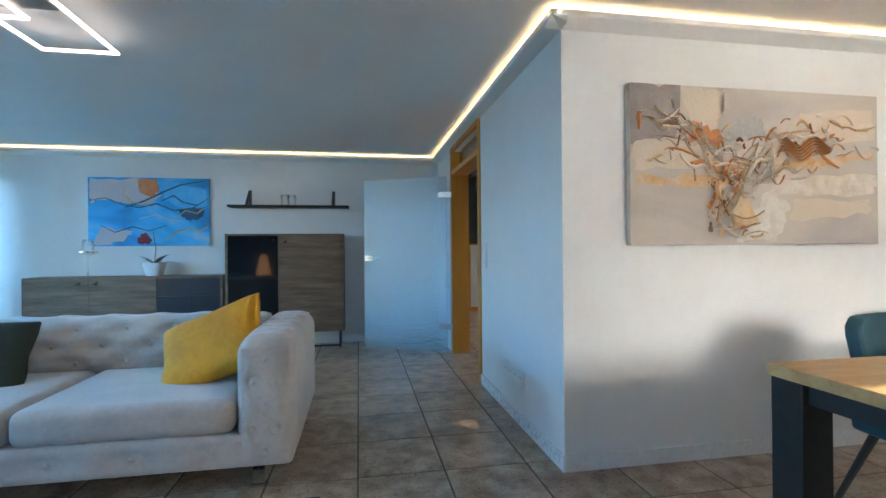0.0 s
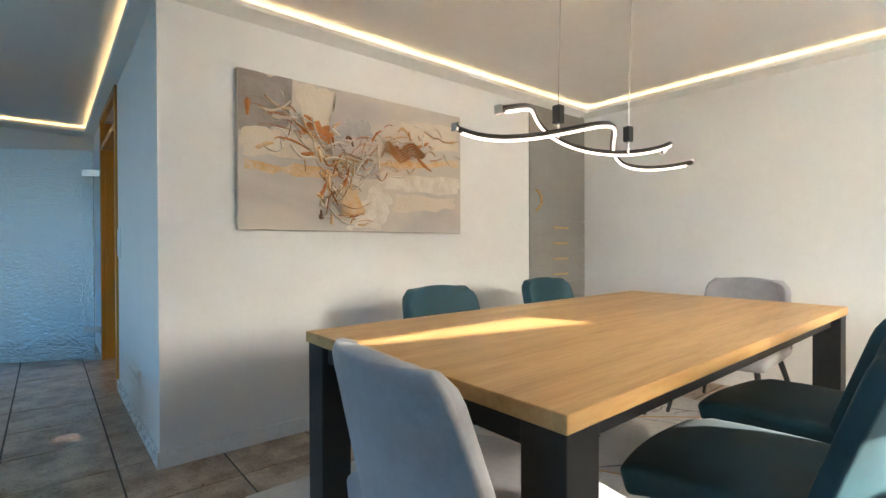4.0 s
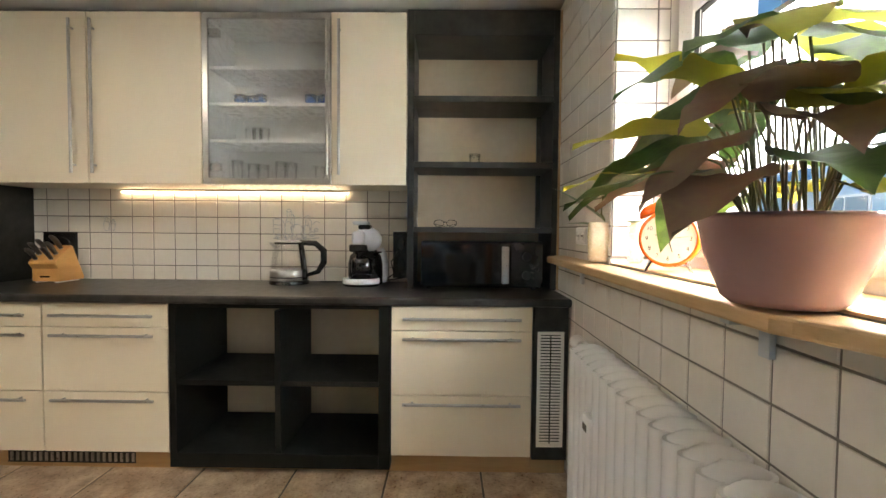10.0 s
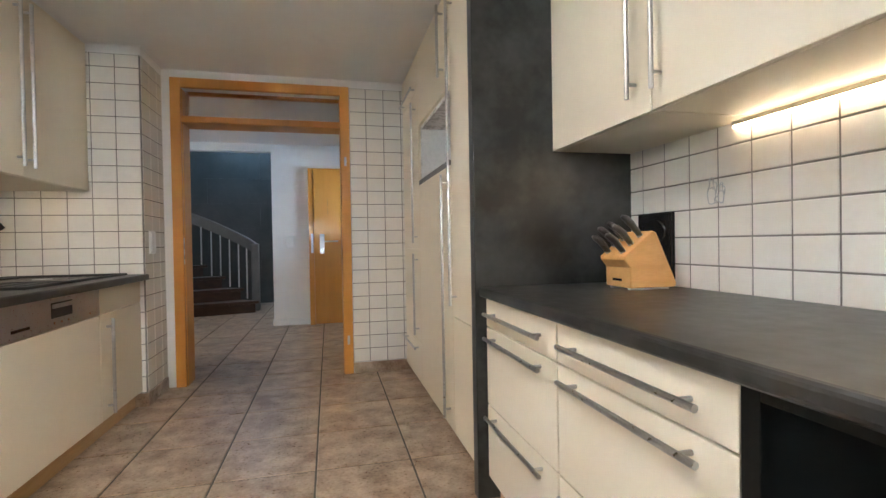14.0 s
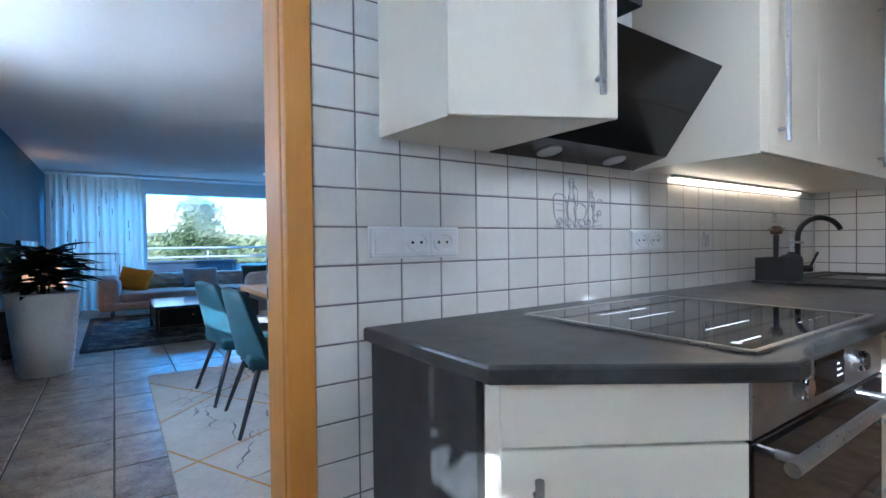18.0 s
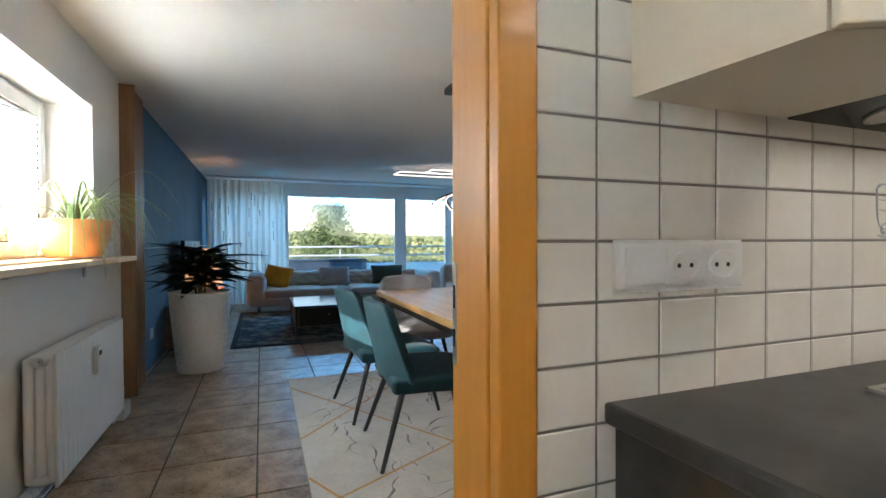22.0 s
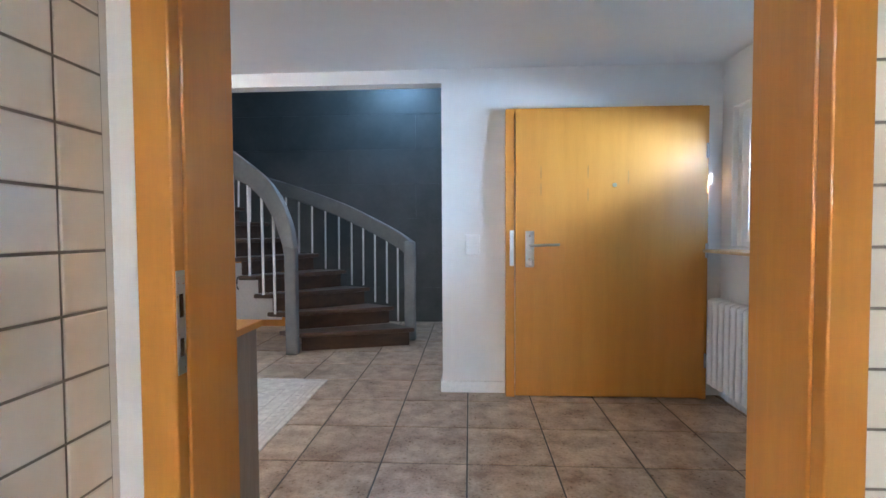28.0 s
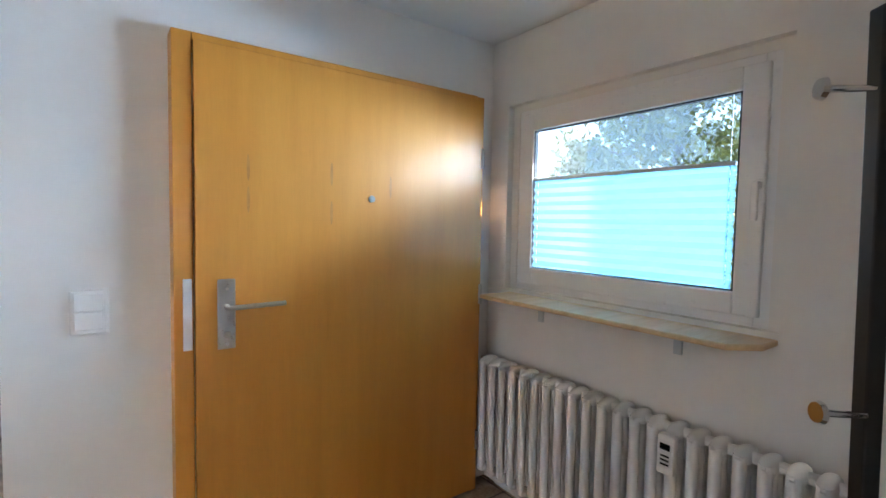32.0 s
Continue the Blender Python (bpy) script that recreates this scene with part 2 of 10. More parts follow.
def glow(name, color, power):
    m = bpy.data.materials.new(name)
    m.use_nodes = True
    p = m.node_tree.nodes["Principled BSDF"]
    p.inputs["Base Color"].default_value = (*color, 1)
    p.inputs["Emission Color"].default_value = (*color, 1)
    p.inputs["Emission Strength"].default_value = power
    return m


def cloth(name, color, see=0.5, other=None):
    """Thin woven stuff that lets light through."""
    m = mat(name, color, other, rough=0.9, scale=3, stretch=(1, 1, 1), bump=0.2, bump_scale=220)
    n, l = m.node_tree.nodes, m.node_tree.links
    tl, ms = n.new("ShaderNodeBsdfTranslucent"), n.new("ShaderNodeMixShader")
    tl.inputs["Color"].default_value = (*color, 1)
    ms.inputs["Fac"].default_value = see
    l.new(n["Principled BSDF"].outputs["BSDF"], ms.inputs[1])
    l.new(tl.outputs["BSDF"], ms.inputs[2])
    l.new(ms.outputs["Shader"], n["Material Output"].inputs["Surface"])
    return m


PLASTER = mat("white_plaster", (0.80, 0.78, 0.75), (0.77, 0.75, 0.72), rough=0.85, scale=2, bump=0.12, bump_scale=180, spec=0.3)
CEILING = mat("ceiling_paint", (0.80, 0.79, 0.77), (0.77, 0.76, 0.74), rough=0.9, scale=1.2, bump=0.05, bump_scale=120, spec=0.2)
WALL_BLUE = mat("blue_concrete_paint", (0.045, 0.10, 0.15), (0.075, 0.145, 0.20), rough=0.7, scale=1.8, bump=0.15, bump_scale=40, fine=14, contrast=(0.25, 0.75))
WALL_DARK = mat("dark_concrete_panel", (0.042, 0.045, 0.040), (0.070, 0.070, 0.062), rough=0.55, scale=2.2, bump=0.1, bump_scale=60, contrast=(0.3, 0.7))
FLOOR_TILE = mat("mottled_floor_tile", (0.20, 0.122, 0.070), (0.53, 0.405, 0.285), rough=0.30, scale=7, detail=9, bump=0.12, bump_scale=14, each=0.13, fine=70, contrast=(0.33, 0.69))
GROUT = mat("grey_grout", (0.075, 0.065, 0.055), (0.12, 0.105, 0.09), rough=0.9, scale=8, bump=0.2)
WALL_TILE = mat("white_glazed_tile", (0.80, 0.765, 0.70), (0.76, 0.72, 0.65), rough=0.22, scale=5, bump=0.06, bump_scale=9, each=0.03, spec=0.5)
WALL_GROUT = mat("tile_joint", (0.17, 0.155, 0.135), (0.23, 0.21, 0.185), rough=0.9, scale=10)
CREAM = mat("cream_laminate", (0.80, 0.72, 0.565), (0.785, 0.705, 0.55), rough=0.38, scale=2, stretch=(2, 2, 0.8), bump=0.02, fine=60)
DARK = mat("dark_slate_laminate", (0.010, 0.011, 0.010), (0.050, 0.050, 0.046), rough=0.34, scale=4.5, detail=8, bump=0.06, fine=22, contrast=(0.36, 0.70))
BLACK_SHELF = mat("black_shelf_board", (0.004, 0.0045, 0.004), (0.008, 0.009, 0.008), rough=0.55, scale=4, bump=0.04, spec=0.25)
BACK_WALL = mat("aged_back_wall", (0.70, 0.60, 0.45), (0.64, 0.54, 0.40), rough=0.8, scale=3, bump=0.1)
BEECH = mat("beech_veneer", (0.62, 0.265, 0.036), (0.56, 0.228, 0.027), rough=0.40, scale=2.2, stretch=(5, 5, 0.35), detail=5, bump=0.03, fine=30, coat=0.25)
PLINTH = mat("beech_plinth", (0.55, 0.36, 0.18), (0.47, 0.29, 0.13), rough=0.45, scale=3, stretch=(5, 0.4, 5))
OAK = mat("oak_tabletop", (0.62, 0.38, 0.16), (0.42, 0.225, 0.075), rough=0.42, scale=2.0, stretch=(0.5, 6, 6), detail=7, bump=0.08, fine=14, contrast=(0.32, 0.72))
OAK_EDGE = mat("light_oak_board", (0.66, 0.46, 0.25), (0.55, 0.36, 0.18), rough=0.45, scale=3, stretch=(0.6, 6, 6), bump=0.05)
SMOKED_OAK = mat("smoked_oak_front", (0.21, 0.13, 0.075), (0.10, 0.058, 0.033), rough=0.5, scale=2.4, stretch=(0.6, 6, 6), detail=7, bump=0.12, fine=14)
SLAT_WOOD = mat("brown_slat_wood", (0.30, 0.165, 0.075), (0.21, 0.11, 0.045), rough=0.5, scale=3, stretch=(6, 6, 0.4), bump=0.05)
STAIR_WOOD = mat("dark_stair_tread", (0.045, 0.022, 0.012), (0.075, 0.038, 0.02), rough=0.35, scale=4, stretch=(0.7, 4, 4), bump=0.05)
STAIR_GREY = mat("grey_painted_rail", (0.15, 0.15, 0.15), (0.19, 0.19, 0.185), rough=0.5, scale=5, bump=0.05)
STEEL = mat("brushed_steel", (0.55, 0.54, 0.52), (0.48, 0.47, 0.45), rough=0.30, metal=1.0, scale=4, stretch=(1, 1, 1), fine=80)
CHROME = mat("polished_chrome", (0.78, 0.78, 0.78), (0.72, 0.72, 0.72), rough=0.10, metal=1.0, scale=4, rough_vary=0.03)
IRON = mat("black_powder_coat", (0.012, 0.012, 0.013), (0.018, 0.018, 0.019), rough=0.42, scale=20, bump=0.05)
BLACK = mat("black_plastic", (0.012, 0.012, 0.012), (0.018, 0.018, 0.018), rough=0.25, scale=10, rough_vary=0.04)
BLACK_GLASS = mat("black_glass", (0.006, 0.006, 0.007), (0.008, 0.008, 0.009), rough=0.05, scale=4, rough_vary=0.02, spec=0.6)
MATT_BLACK = mat("matt_black_composite", (0.015, 0.015, 0.015), (0.024, 0.024, 0.023), rough=0.55, scale=60, bump=0.08)
WHITE_LACQUER = mat("white_lacquer", (0.80, 0.79, 0.77), (0.77, 0.76, 0.74), rough=0.28, scale=4)
RADIATOR_WHITE = mat("radiator_enamel", (0.80, 0.80, 0.79), (0.78, 0.78, 0.77), rough=0.42, scale=2, detail=1, rough_vary=0.0, fine=3, spec=0.35)
WHITE_PLASTIC = mat("white_plastic", (0.82, 0.81, 0.79), (0.79, 0.78, 0.76), rough=0.35, scale=6)
PVC = mat("white_window_frame", (0.82, 0.82, 0.82), (0.79, 0.79, 0.79), rough=0.3, scale=4)
GREY_FRONT = mat("grey_cupboard_front", (0.30, 0.285, 0.26), (0.27, 0.255, 0.235), rough=0.5, scale=4, bump=0.03)
BRASS = mat("brass_handle", (0.70, 0.42, 0.14), (0.62, 0.36, 0.11), rough=0.3, metal=1.0, scale=6)
CLEAR = glass("clear_window_glass", clear=0.85)
TUMBLER = glass("drinking_glass", ior=1.4, clear=0.75)
BLUE_GLASS = glass("blue_cup_glass", (0.22, 0.45, 0.92), rough=0.1, clear=0.25)
FROSTED = glass("frosted_cabinet_glass", (0.86, 0.93, 0.97), rough=0.06, bump=0.10, scale=90, clear=0.86)
FROSTED.node_tree.nodes["Principled BSDF"].inputs["Transmission Weight"].default_value = 0.75
FROSTED.node_tree.nodes["Mix Shader"].inputs["Fac"].default_value = 0.80
JUG_GLASS = glass("kettle_glass", clear=0.90)
RIPPLED = glass("rippled_door_glass", (0.72, 0.90, 1.0), rough=0.02, bump=0.88, scale=32, ior=1.95, stretch=(1, 1, 1.4))
TRANSOM = glass("ornamental_transom_glass", (0.93, 0.90, 0.86), rough=0.12, bump=0.6, scale=34, stretch=(1.6, 1.6, 0.35))
WARM_LED = glow("warm_led_strip", (1.0, 0.74, 0.42), 1.8)
KITCHEN_LED = glow("kitchen_led_tube", (1.0, 0.73, 0.44), 4.6)
WHITE_LED = glow("neutral_led_bar", (1.0, 0.84, 0.74), 0.75)
SOFA = mat("light_velvet_upholstery", (0.50, 0.455, 0.41), (0.43, 0.385, 0.345), rough=0.85, scale=5, bump=0.12, bump_scale=260, sheen=0.5, fine=40)
MUSTARD = mat("mustard_velvet", (0.72, 0.32, 0.008), (0.58, 0.24, 0.006), rough=0.8, scale=5, bump=0.15, bump_scale=120, sheen=0.05)
DARK_GREEN = mat("dark_green_velvet", (0.016, 0.026, 0.016), (0.026, 0.038, 0.024), rough=0.8, scale=6, bump=0.15, bump_scale=120, sheen=0.05)
GREY_VELVET = mat("grey_velvet", (0.24, 0.235, 0.245), (0.31, 0.30, 0.31), rough=0.8, scale=7, bump=0.12, bump_scale=200, sheen=0.5)
TEAL = mat("teal_velvet", (0.001, 0.032, 0.046), (0.002, 0.050, 0.070), rough=0.7, scale=7, bump=0.12, bump_scale=200, sheen=0.06)
CURTAIN = cloth("sheer_curtain", (0.80, 0.77, 0.70), 0.55)
# Pale cloth; skylight's blue and the recess's shade are put into its colour.
HALL_BLIND = cloth("sky_tinted_pleated_blind", (0.17, 0.32, 0.42), 0.42)
BLIND = cloth("pleated_blind", (0.70, 0.80, 0.88), 0.6)
RUBBER = mat("black_rubber", (0.02, 0.02, 0.02), rough=0.8)
BALCONY_WHITE = mat("balcony_render", (0.72, 0.72, 0.70), (0.66, 0.66, 0.64), rough=0.85, scale=3, bump=0.1)
SOIL = mat("potting_soil", (0.03, 0.02, 0.012), (0.06, 0.04, 0.025), rough=0.95, scale=30, bump=0.6)
RAIL_PAINT = mat("light_steel_paint", (0.55, 0.58, 0.60), (0.50, 0.53, 0.55), rough=0.4, scale=6)

# ---- structure ----
CEIL = 2.395
X_WEST, Y_NORTH, Y_SOUTH = -4.8, 6.6, -1.32
X_LH, Y_PAINT = 0.952, 2.703           # living room / hall wall, wall with the large painting
X_DIN, X_KIT = 4.55, 4.715             # two faces of the wall between dining room and kitchen
Y_KS, X_KE, Y_KN = -1.245, 8.03, 4.045 # kitchen: window wall, back of the cupboards, hall door wall
Y_HALL, X_HE, Y_ENT = 4.25, 8.02, 6.70

structure = dict(kind="structure")


def wall(name, pieces, label, material=None):
    return solo(name, boxes(*pieces), material or PLASTER, label, "wall", kind="structure")


# floor slab with grout on top; tiles come last
solo("floor", boxes((-4.8, 8.4, -1.8, 9.9, -0.25, -0.004)), GROUT, "screed floor with grey joints between stone tiles", "floor", kind="structure")
solo("ceiling", boxes((-5.1, 8.4, -1.75, 6.70, CEIL, CEIL + 0.2)), CEILING, "smooth white painted ceiling", "ceiling", kind="structure")

# west wall: parapet, lintel and piers round the balcony windows
WIN_Z0, WIN_Z1 = 0.42, 2.23
wall("wall_west", [(-5.0, X_WEST, -1.6, -1.0, 0, CEIL), (-5.0, X_WEST, 6.35, Y_NORTH, 0, CEIL), (-5.0, X_WEST, -1.0, 6.35, WIN_Z1, CEIL),
                   (-5.0, X_WEST, -1.0, 3.72, 0, WIN_Z0), (-5.0, X_WEST, 4.95, 6.35, 0, WIN_Z0)], "white wall round the wide balcony windows")
wall("wall_north", [(-5.0, 1.2, Y_NORTH, Y_NORTH + 0.25, 0, CEIL)], "white plaster wall behind the sideboard")
X_LH2 = 1.12
wall("wall_living_hall", [(X_LH, X_LH2, Y_PAINT, 4.429, 0, CEIL), (X_LH, X_LH2, 5.616, Y_NORTH, 0, CEIL), (X_LH, X_LH2, 4.429, 5.616, 2.29, CEIL)],
     "white wall with the doorway to the hall")
wall("wall_dining", [(X_LH2, 3.715, Y_PAINT, 2.90, 0, CEIL), (3.715, X_DIN, 2.84, 2.90, 0, CEIL), (3.715, X_DIN, Y_PAINT, 2.84, 2.335, CEIL)],
     "white plaster wall that carries the large abstract painting")
wall("wall_kitchen_door", [(X_DIN, X_KIT, -1.75, -1.095, 0, CEIL), (X_DIN, X_KIT, 0.026, Y_KN, 0, CEIL), (X_DIN, X_KIT, -1.095, 0.026, 2.29, CEIL)],
     "white wall between dining area and kitchen")
DW = (1.80, 3.37, 1.065, 2.03)  # dining window opening: x, x, z, z
wall("wall_south", [(-5.0, DW[0], -1.75, Y_SOUTH, 0, CEIL), (DW[1], X_DIN, -1.75, Y_SOUTH, 0, CEIL), (DW[0], DW[1], -1.75, Y_SOUTH, 0, DW[2]),
                    (DW[0], DW[1], -1.75, Y_SOUTH, DW[3], CEIL)], "white outer wall with a deep window recess")
accent = solo("wall_accent", boxes((X_WEST, 0.75, Y_SOUTH, Y_SOUTH + 0.012, 0, 1.12), (X_WEST, 0.75, Y_SOUTH, Y_SOUTH + 0.012, 1.126, CEIL)), WALL_BLUE,
              "blue-grey mottled concrete-look accent wall", "wall", kind="structure")
KW = (5.45, 6.83, 1.075, 2.06)  # kitchen window opening
wall("wall_kitchen_window", [(X_KIT, KW[0], -1.75, Y_KS, 0, CEIL), (KW[1], 8.3, -1.75, Y_KS, 0, CEIL), (KW[0], KW[1], -1.75, Y_KS, 0, KW[2]),
                             (KW[0], KW[1], -1.75, Y_KS, KW[3], CEIL)], "kitchen outer wall under white tiles")
wall("wall_kitchen_east", [(X_KE, 8.3, Y_KS, Y_HALL, 0, CEIL)], "kitchen wall behind the cupboards")
wall("wall_kitchen_hall", [(X_KIT, 5.53, 3.635, Y_HALL, 0, CEIL), (5.53, 5.654, Y_KN, Y_HALL, 0, CEIL), (6.841, X_KE, Y_KN, Y_HALL, 0, CEIL), (5.654, 6.841, Y_KN, Y_HALL, 2.29, CEIL)],
     "wall between kitchen and hall with a boxed pier")
wall("wall_hall_south", [(X_LH2, X_DIN, 2.90, 3.04, 0, CEIL), (X_DIN, X_KIT, Y_KN, Y_HALL, 0, CEIL)], "plain hall wall")
HW = (5.30, 6.57, 1.09, 2.045)  # hall window recess: y, y, z, z
wall("wall_hall_east", [(X_HE, 8.29, Y_HALL, HW[0], 0, CEIL), (X_HE, 8.29, HW[1], 6.95, 0, CEIL), (X_HE, 8.29, HW[0], HW[1], 0, HW[2]), (X_HE, 8.29, HW[0], HW[1], HW[3], CEIL),
                        (8.06, 8.29, HW[0], HW[0] + 0.045, HW[2], HW[3]), (8.06, 8.29, HW[1] - 0.045, HW[1], HW[2], HW[3]), (8.06, 8.29, HW[0] + 0.045, HW[1] - 0.045, HW[3] - 0.035, HW[3])],
     "white hall wall with a small window")
wall("wall_entrance", [(6.007, 6.48, Y_ENT, 6.95, 0, CEIL), (7.88, X_HE, Y_ENT, 6.95, 0, CEIL), (6.48, 7.88, Y_ENT, 6.95, 2.07, CEIL), (6.48, 7.88, 6.91, 6.99, 0, 2.07)], "white wall round the entrance door")
# stairwell beyond the hall
wall("wall_stairwell", [(6.007, 6.2, 6.95, 9.7, 0, 4.6), (0.9, X_LH2, 6.85, 9.7, 0, 4.6), (X_LH2, 6.007, Y_ENT, 6.82, 2.295, 2.60), (0.9, 6.2, Y_ENT, 6.82, 2.60, 4.6)], "white stairwell walls")
back = solo("wall_stairs_back", boxes((0.9, 6.2, 9.5, 9.7, 0, 4.6)), WALL_DARK, "dark grey panelled stairwell wall with thin joints", "wall", kind="structure")
solo("ceiling_stairwell", boxes((0.9, 6.2, Y_ENT, 9.7, 4.6, 4.8)), CEILING, "white ceiling above the stairs", "ceiling", kind="structure")
k = 0
for z0, z1 in ((0, 0.46), (0.464, 0.92), (0.924, 1.38), (1.384, 1.84), (1.844, 2.30), (2.304, 2.76), (2.764, 3.22), (3.224, 3.7), (3.704, 4.6)):
    k += 1
    for x0, x1 in (((1.12, 2.6), (2.604, 4.6), (4.604, 6.005)) if k % 2 else ((1.12, 1.8), (1.804, 3.7), (3.704, 5.5), (5.504, 6.005))):
        ob = new("panel", finish(box(x0, x1, 9.488, 9.5, z0, z1), "panel", WALL_DARK))
        ob.parent = back

# skirting boards
SKIRT = WHITE_LACQUER
for name, piece in (("baseboard", (X_LH - 0.014, X_LH, Y_PAINT - 0.014, 4.366, 0, 0.085)), ("baseboard", (X_LH, 3.715, Y_PAINT - 0.014, Y_PAINT, 0, 0.085)),
                    ("baseboard", (X_DIN - 0.014, X_DIN, 0.094, Y_PAINT - 0.014, 0, 0.085)), ("baseboard", (1.2, X_DIN, Y_SOUTH, Y_SOUTH + 0.014, 0, 0.085)),
                    ("baseboard", (5.993, 6.47, Y_ENT - 0.014, Y_ENT, 0, 0.085)), ("baseboard", (5.993, 6.007, Y_ENT, 9.4, 0, 0.085)),
                    ("baseboard", (X_WEST, X_LH, Y_NORTH - 0.014, Y_NORTH, 0, 0.085)), ("baseboard", (X_HE - 0.014, X_HE, 4.3, 6.6, 0, 0.085))):
    rounded(solo(name, box(*piece), SKIRT, "low white painted skirting board", "baseboard", kind="structure"), 0.004)


# ---- doors ----
def door_frame(name, axis, a0, a1, face0, face1, label, top=2.335, trans0=2.0, glass_top=2.265):
    """A lined doorway with a glazed transom. axis: the way along which the doorway is wide ('x' or 'y')."""
    def pc(u0, u1, v0, v1, z0, z1):
        return (u0, u1, v0, v1, z0, z1) if axis == "x" else (v0, v1, u0, u1, z0, z1)
    mid = (face0 + face1) / 2
    at = ((a0 + a1) / 2, mid, 0) if axis == "x" else (mid, (a0 + a1) / 2, 0)
    ob = thing(name, at, label, "door frame", kind="structure")
    w, p = 0.072, 0.016
    for u0, u1 in ((a0, a0 + w), (a1 - w, a1)):
        rounded(part("jamb", boxes(pc(u0, u1, face0 - p, face0 + 0.02, 0, top), pc(u0 + (w - 0.028 if u0 == a0 else -0.004), u0 + (w + 0.004 if u0 == a0 else 0.028), face0 + 0.02, face1 - 0.02, 0, top - w),
                                   pc(u0, u1, face1 - 0.02, face1 + p, 0, top)), BEECH, ob), 0.004)
    rounded(part("head", boxes(pc(a0 + w, a1 - w, face0 - p, face0 + 0.02, top - w, top), pc(a0 + w, a1 - w, face1 - 0.02, face1 + p, top - w, top)), BEECH, ob), 0.004)
    rounded(part("transom_bar", boxes(pc(a0 + w, a1 - w, face0 - p + 0.006, face0 + 0.03, trans0, trans0 + 0.05), pc(a0 + w, a1 - w, face0 + 0.03, face1 + p - 0.006, trans0, trans0 + 0.034)), BEECH, ob), 0.004)
    pane = part("pane", boxes(pc(a0 + w, a1 - w, mid - 0.004, mid + 0.004, trans0 + 0.034, top - w)), TRANSOM, ob, "rippled transom glass")
    pane.visible_shadow = False
    return ob


kitchen_door = door_frame("door_1", "y", -1.157, 0.094, X_DIN, X_KIT, "open beech doorway with a rippled glass transom")
hall_door = door_frame("door_2", "x", 5.588, 6.905, Y_KN, Y_HALL, "open beech doorway with a rippled glass transom")
living_door = door_frame("door_3", "y", 4.366, 5.68, X_LH, X_LH2, "beech doorway that holds a rippled glass leaf")


def hinges(ob, spots, axis):
    for x, y, z in spots:
        bm = rods(((x, y, z - 0.035), (x, y, z + 0.035), 0.009))
        rod(bm, (x, y, z - 0.012), (x, y, z + 0.012), 0.0105)
        part("hinge", bm, STEEL, ob, "small steel hinge")


hinges(kitchen_door, [(X_DIN - 0.02, -1.120, 0.28), (X_DIN - 0.02, -1.120, 1.73)], "y")
hinges(hall_door, [(6.868, Y_KN - 0.02, 0.28), (6.868, Y_KN - 0.02, 1.73)], "x")
for ob, (x0, x1, y0, y1) in ((kitchen_door, (4.538, 4.557, 0.0205, 0.0225)), (hall_door, (5.6595, 5.6615, 4.033, 4.061))):
    part("strike_plate", boxes((x0, x1, y0, y1, 0.93, 1.13), bevel=0.001), STEEL, ob, "steel strike plate")
    for z0, z1 in ((0.965, 1.0), (1.04, 1.085)):
        if ob is kitchen_door:
            part("latch_hole", box(x0 + 0.005, x1 - 0.005, y0 - 0.0006, y0 + 0.0005, z0, z1), BLACK, ob)
        else:
            part("latch_hole", box(x1 - 0.0005, x1 + 0.0006, y0 + 0.008, y1 - 0.008, z0, z1), BLACK, ob)

# entrance door
BRIGHT_PLATE = mat("zinc_plate", (0.72, 0.73, 0.75), (0.64, 0.65, 0.67), rough=0.45, metal=0.6, scale=20)
ent = thing("door_4", (7.18, 6.66, 0), "closed maple-veneer entrance door with steel fittings", "door", kind="structure")
rounded(part("frame", boxes((6.472, 6.535, 6.61, 6.75, 0, 2.075), (7.84, 7.885, 6.612, 6.75, 0, 2.072), (6.535, 7.84, 6.611, 6.75, 2.042, 2.075)), BEECH, ent), 0.003)
rounded(part("leaf", boxes((6.538, 7.866, 6.600, 6.622, 0.012, 2.05)), BEECH, ent), 0.004)
h = part("handle", rods(((6.641, 6.600, 1.102), (6.641, 6.555, 1.102), 0.011), ((6.636, 6.555, 1.102), (6.846, 6.555, 1.106), 0.0095)), STEEL, ent, "satin steel door handle")
bm = boxes((6.610, 6.672, 6.592, 6.600, 0.945, 1.205), bevel=0.003)
plate = rounded(part("handle_plate", bm, STEEL, ent, "long steel lock plate"), 0.03, 4)
part("key_cylinder", rods(((6.641, 6.595, 1.0), (6.641, 6.583, 1.0), 0.012), ((6.641, 6.595, 0.965), (6.641, 6.587, 0.965), 0.007), ((6.641, 6.595, 1.17), (6.641, 6.587, 1.17), 0.006)), CHROME, ent)
part("strike_plate", boxes((6.500, 6.528, 6.598, 6.6095, 0.955, 1.21)), BRIGHT_PLATE, ent, "bright steel strike plate")
part("peephole", rods(((7.235, 6.605, 1.525), (7.235, 6.593, 1.525), 0.015), ((7.235, 6.595, 1.525), (7.235, 6.590, 1.525), 0.009)), STEEL, ent)
for z in (0.28, 1.06, 1.76):
    part("hinge", rods(((7.872, 6.600, z - 0.05), (7.872, 6.600, z + 0.05), 0.010)), STEEL, ent, "steel door hinge")
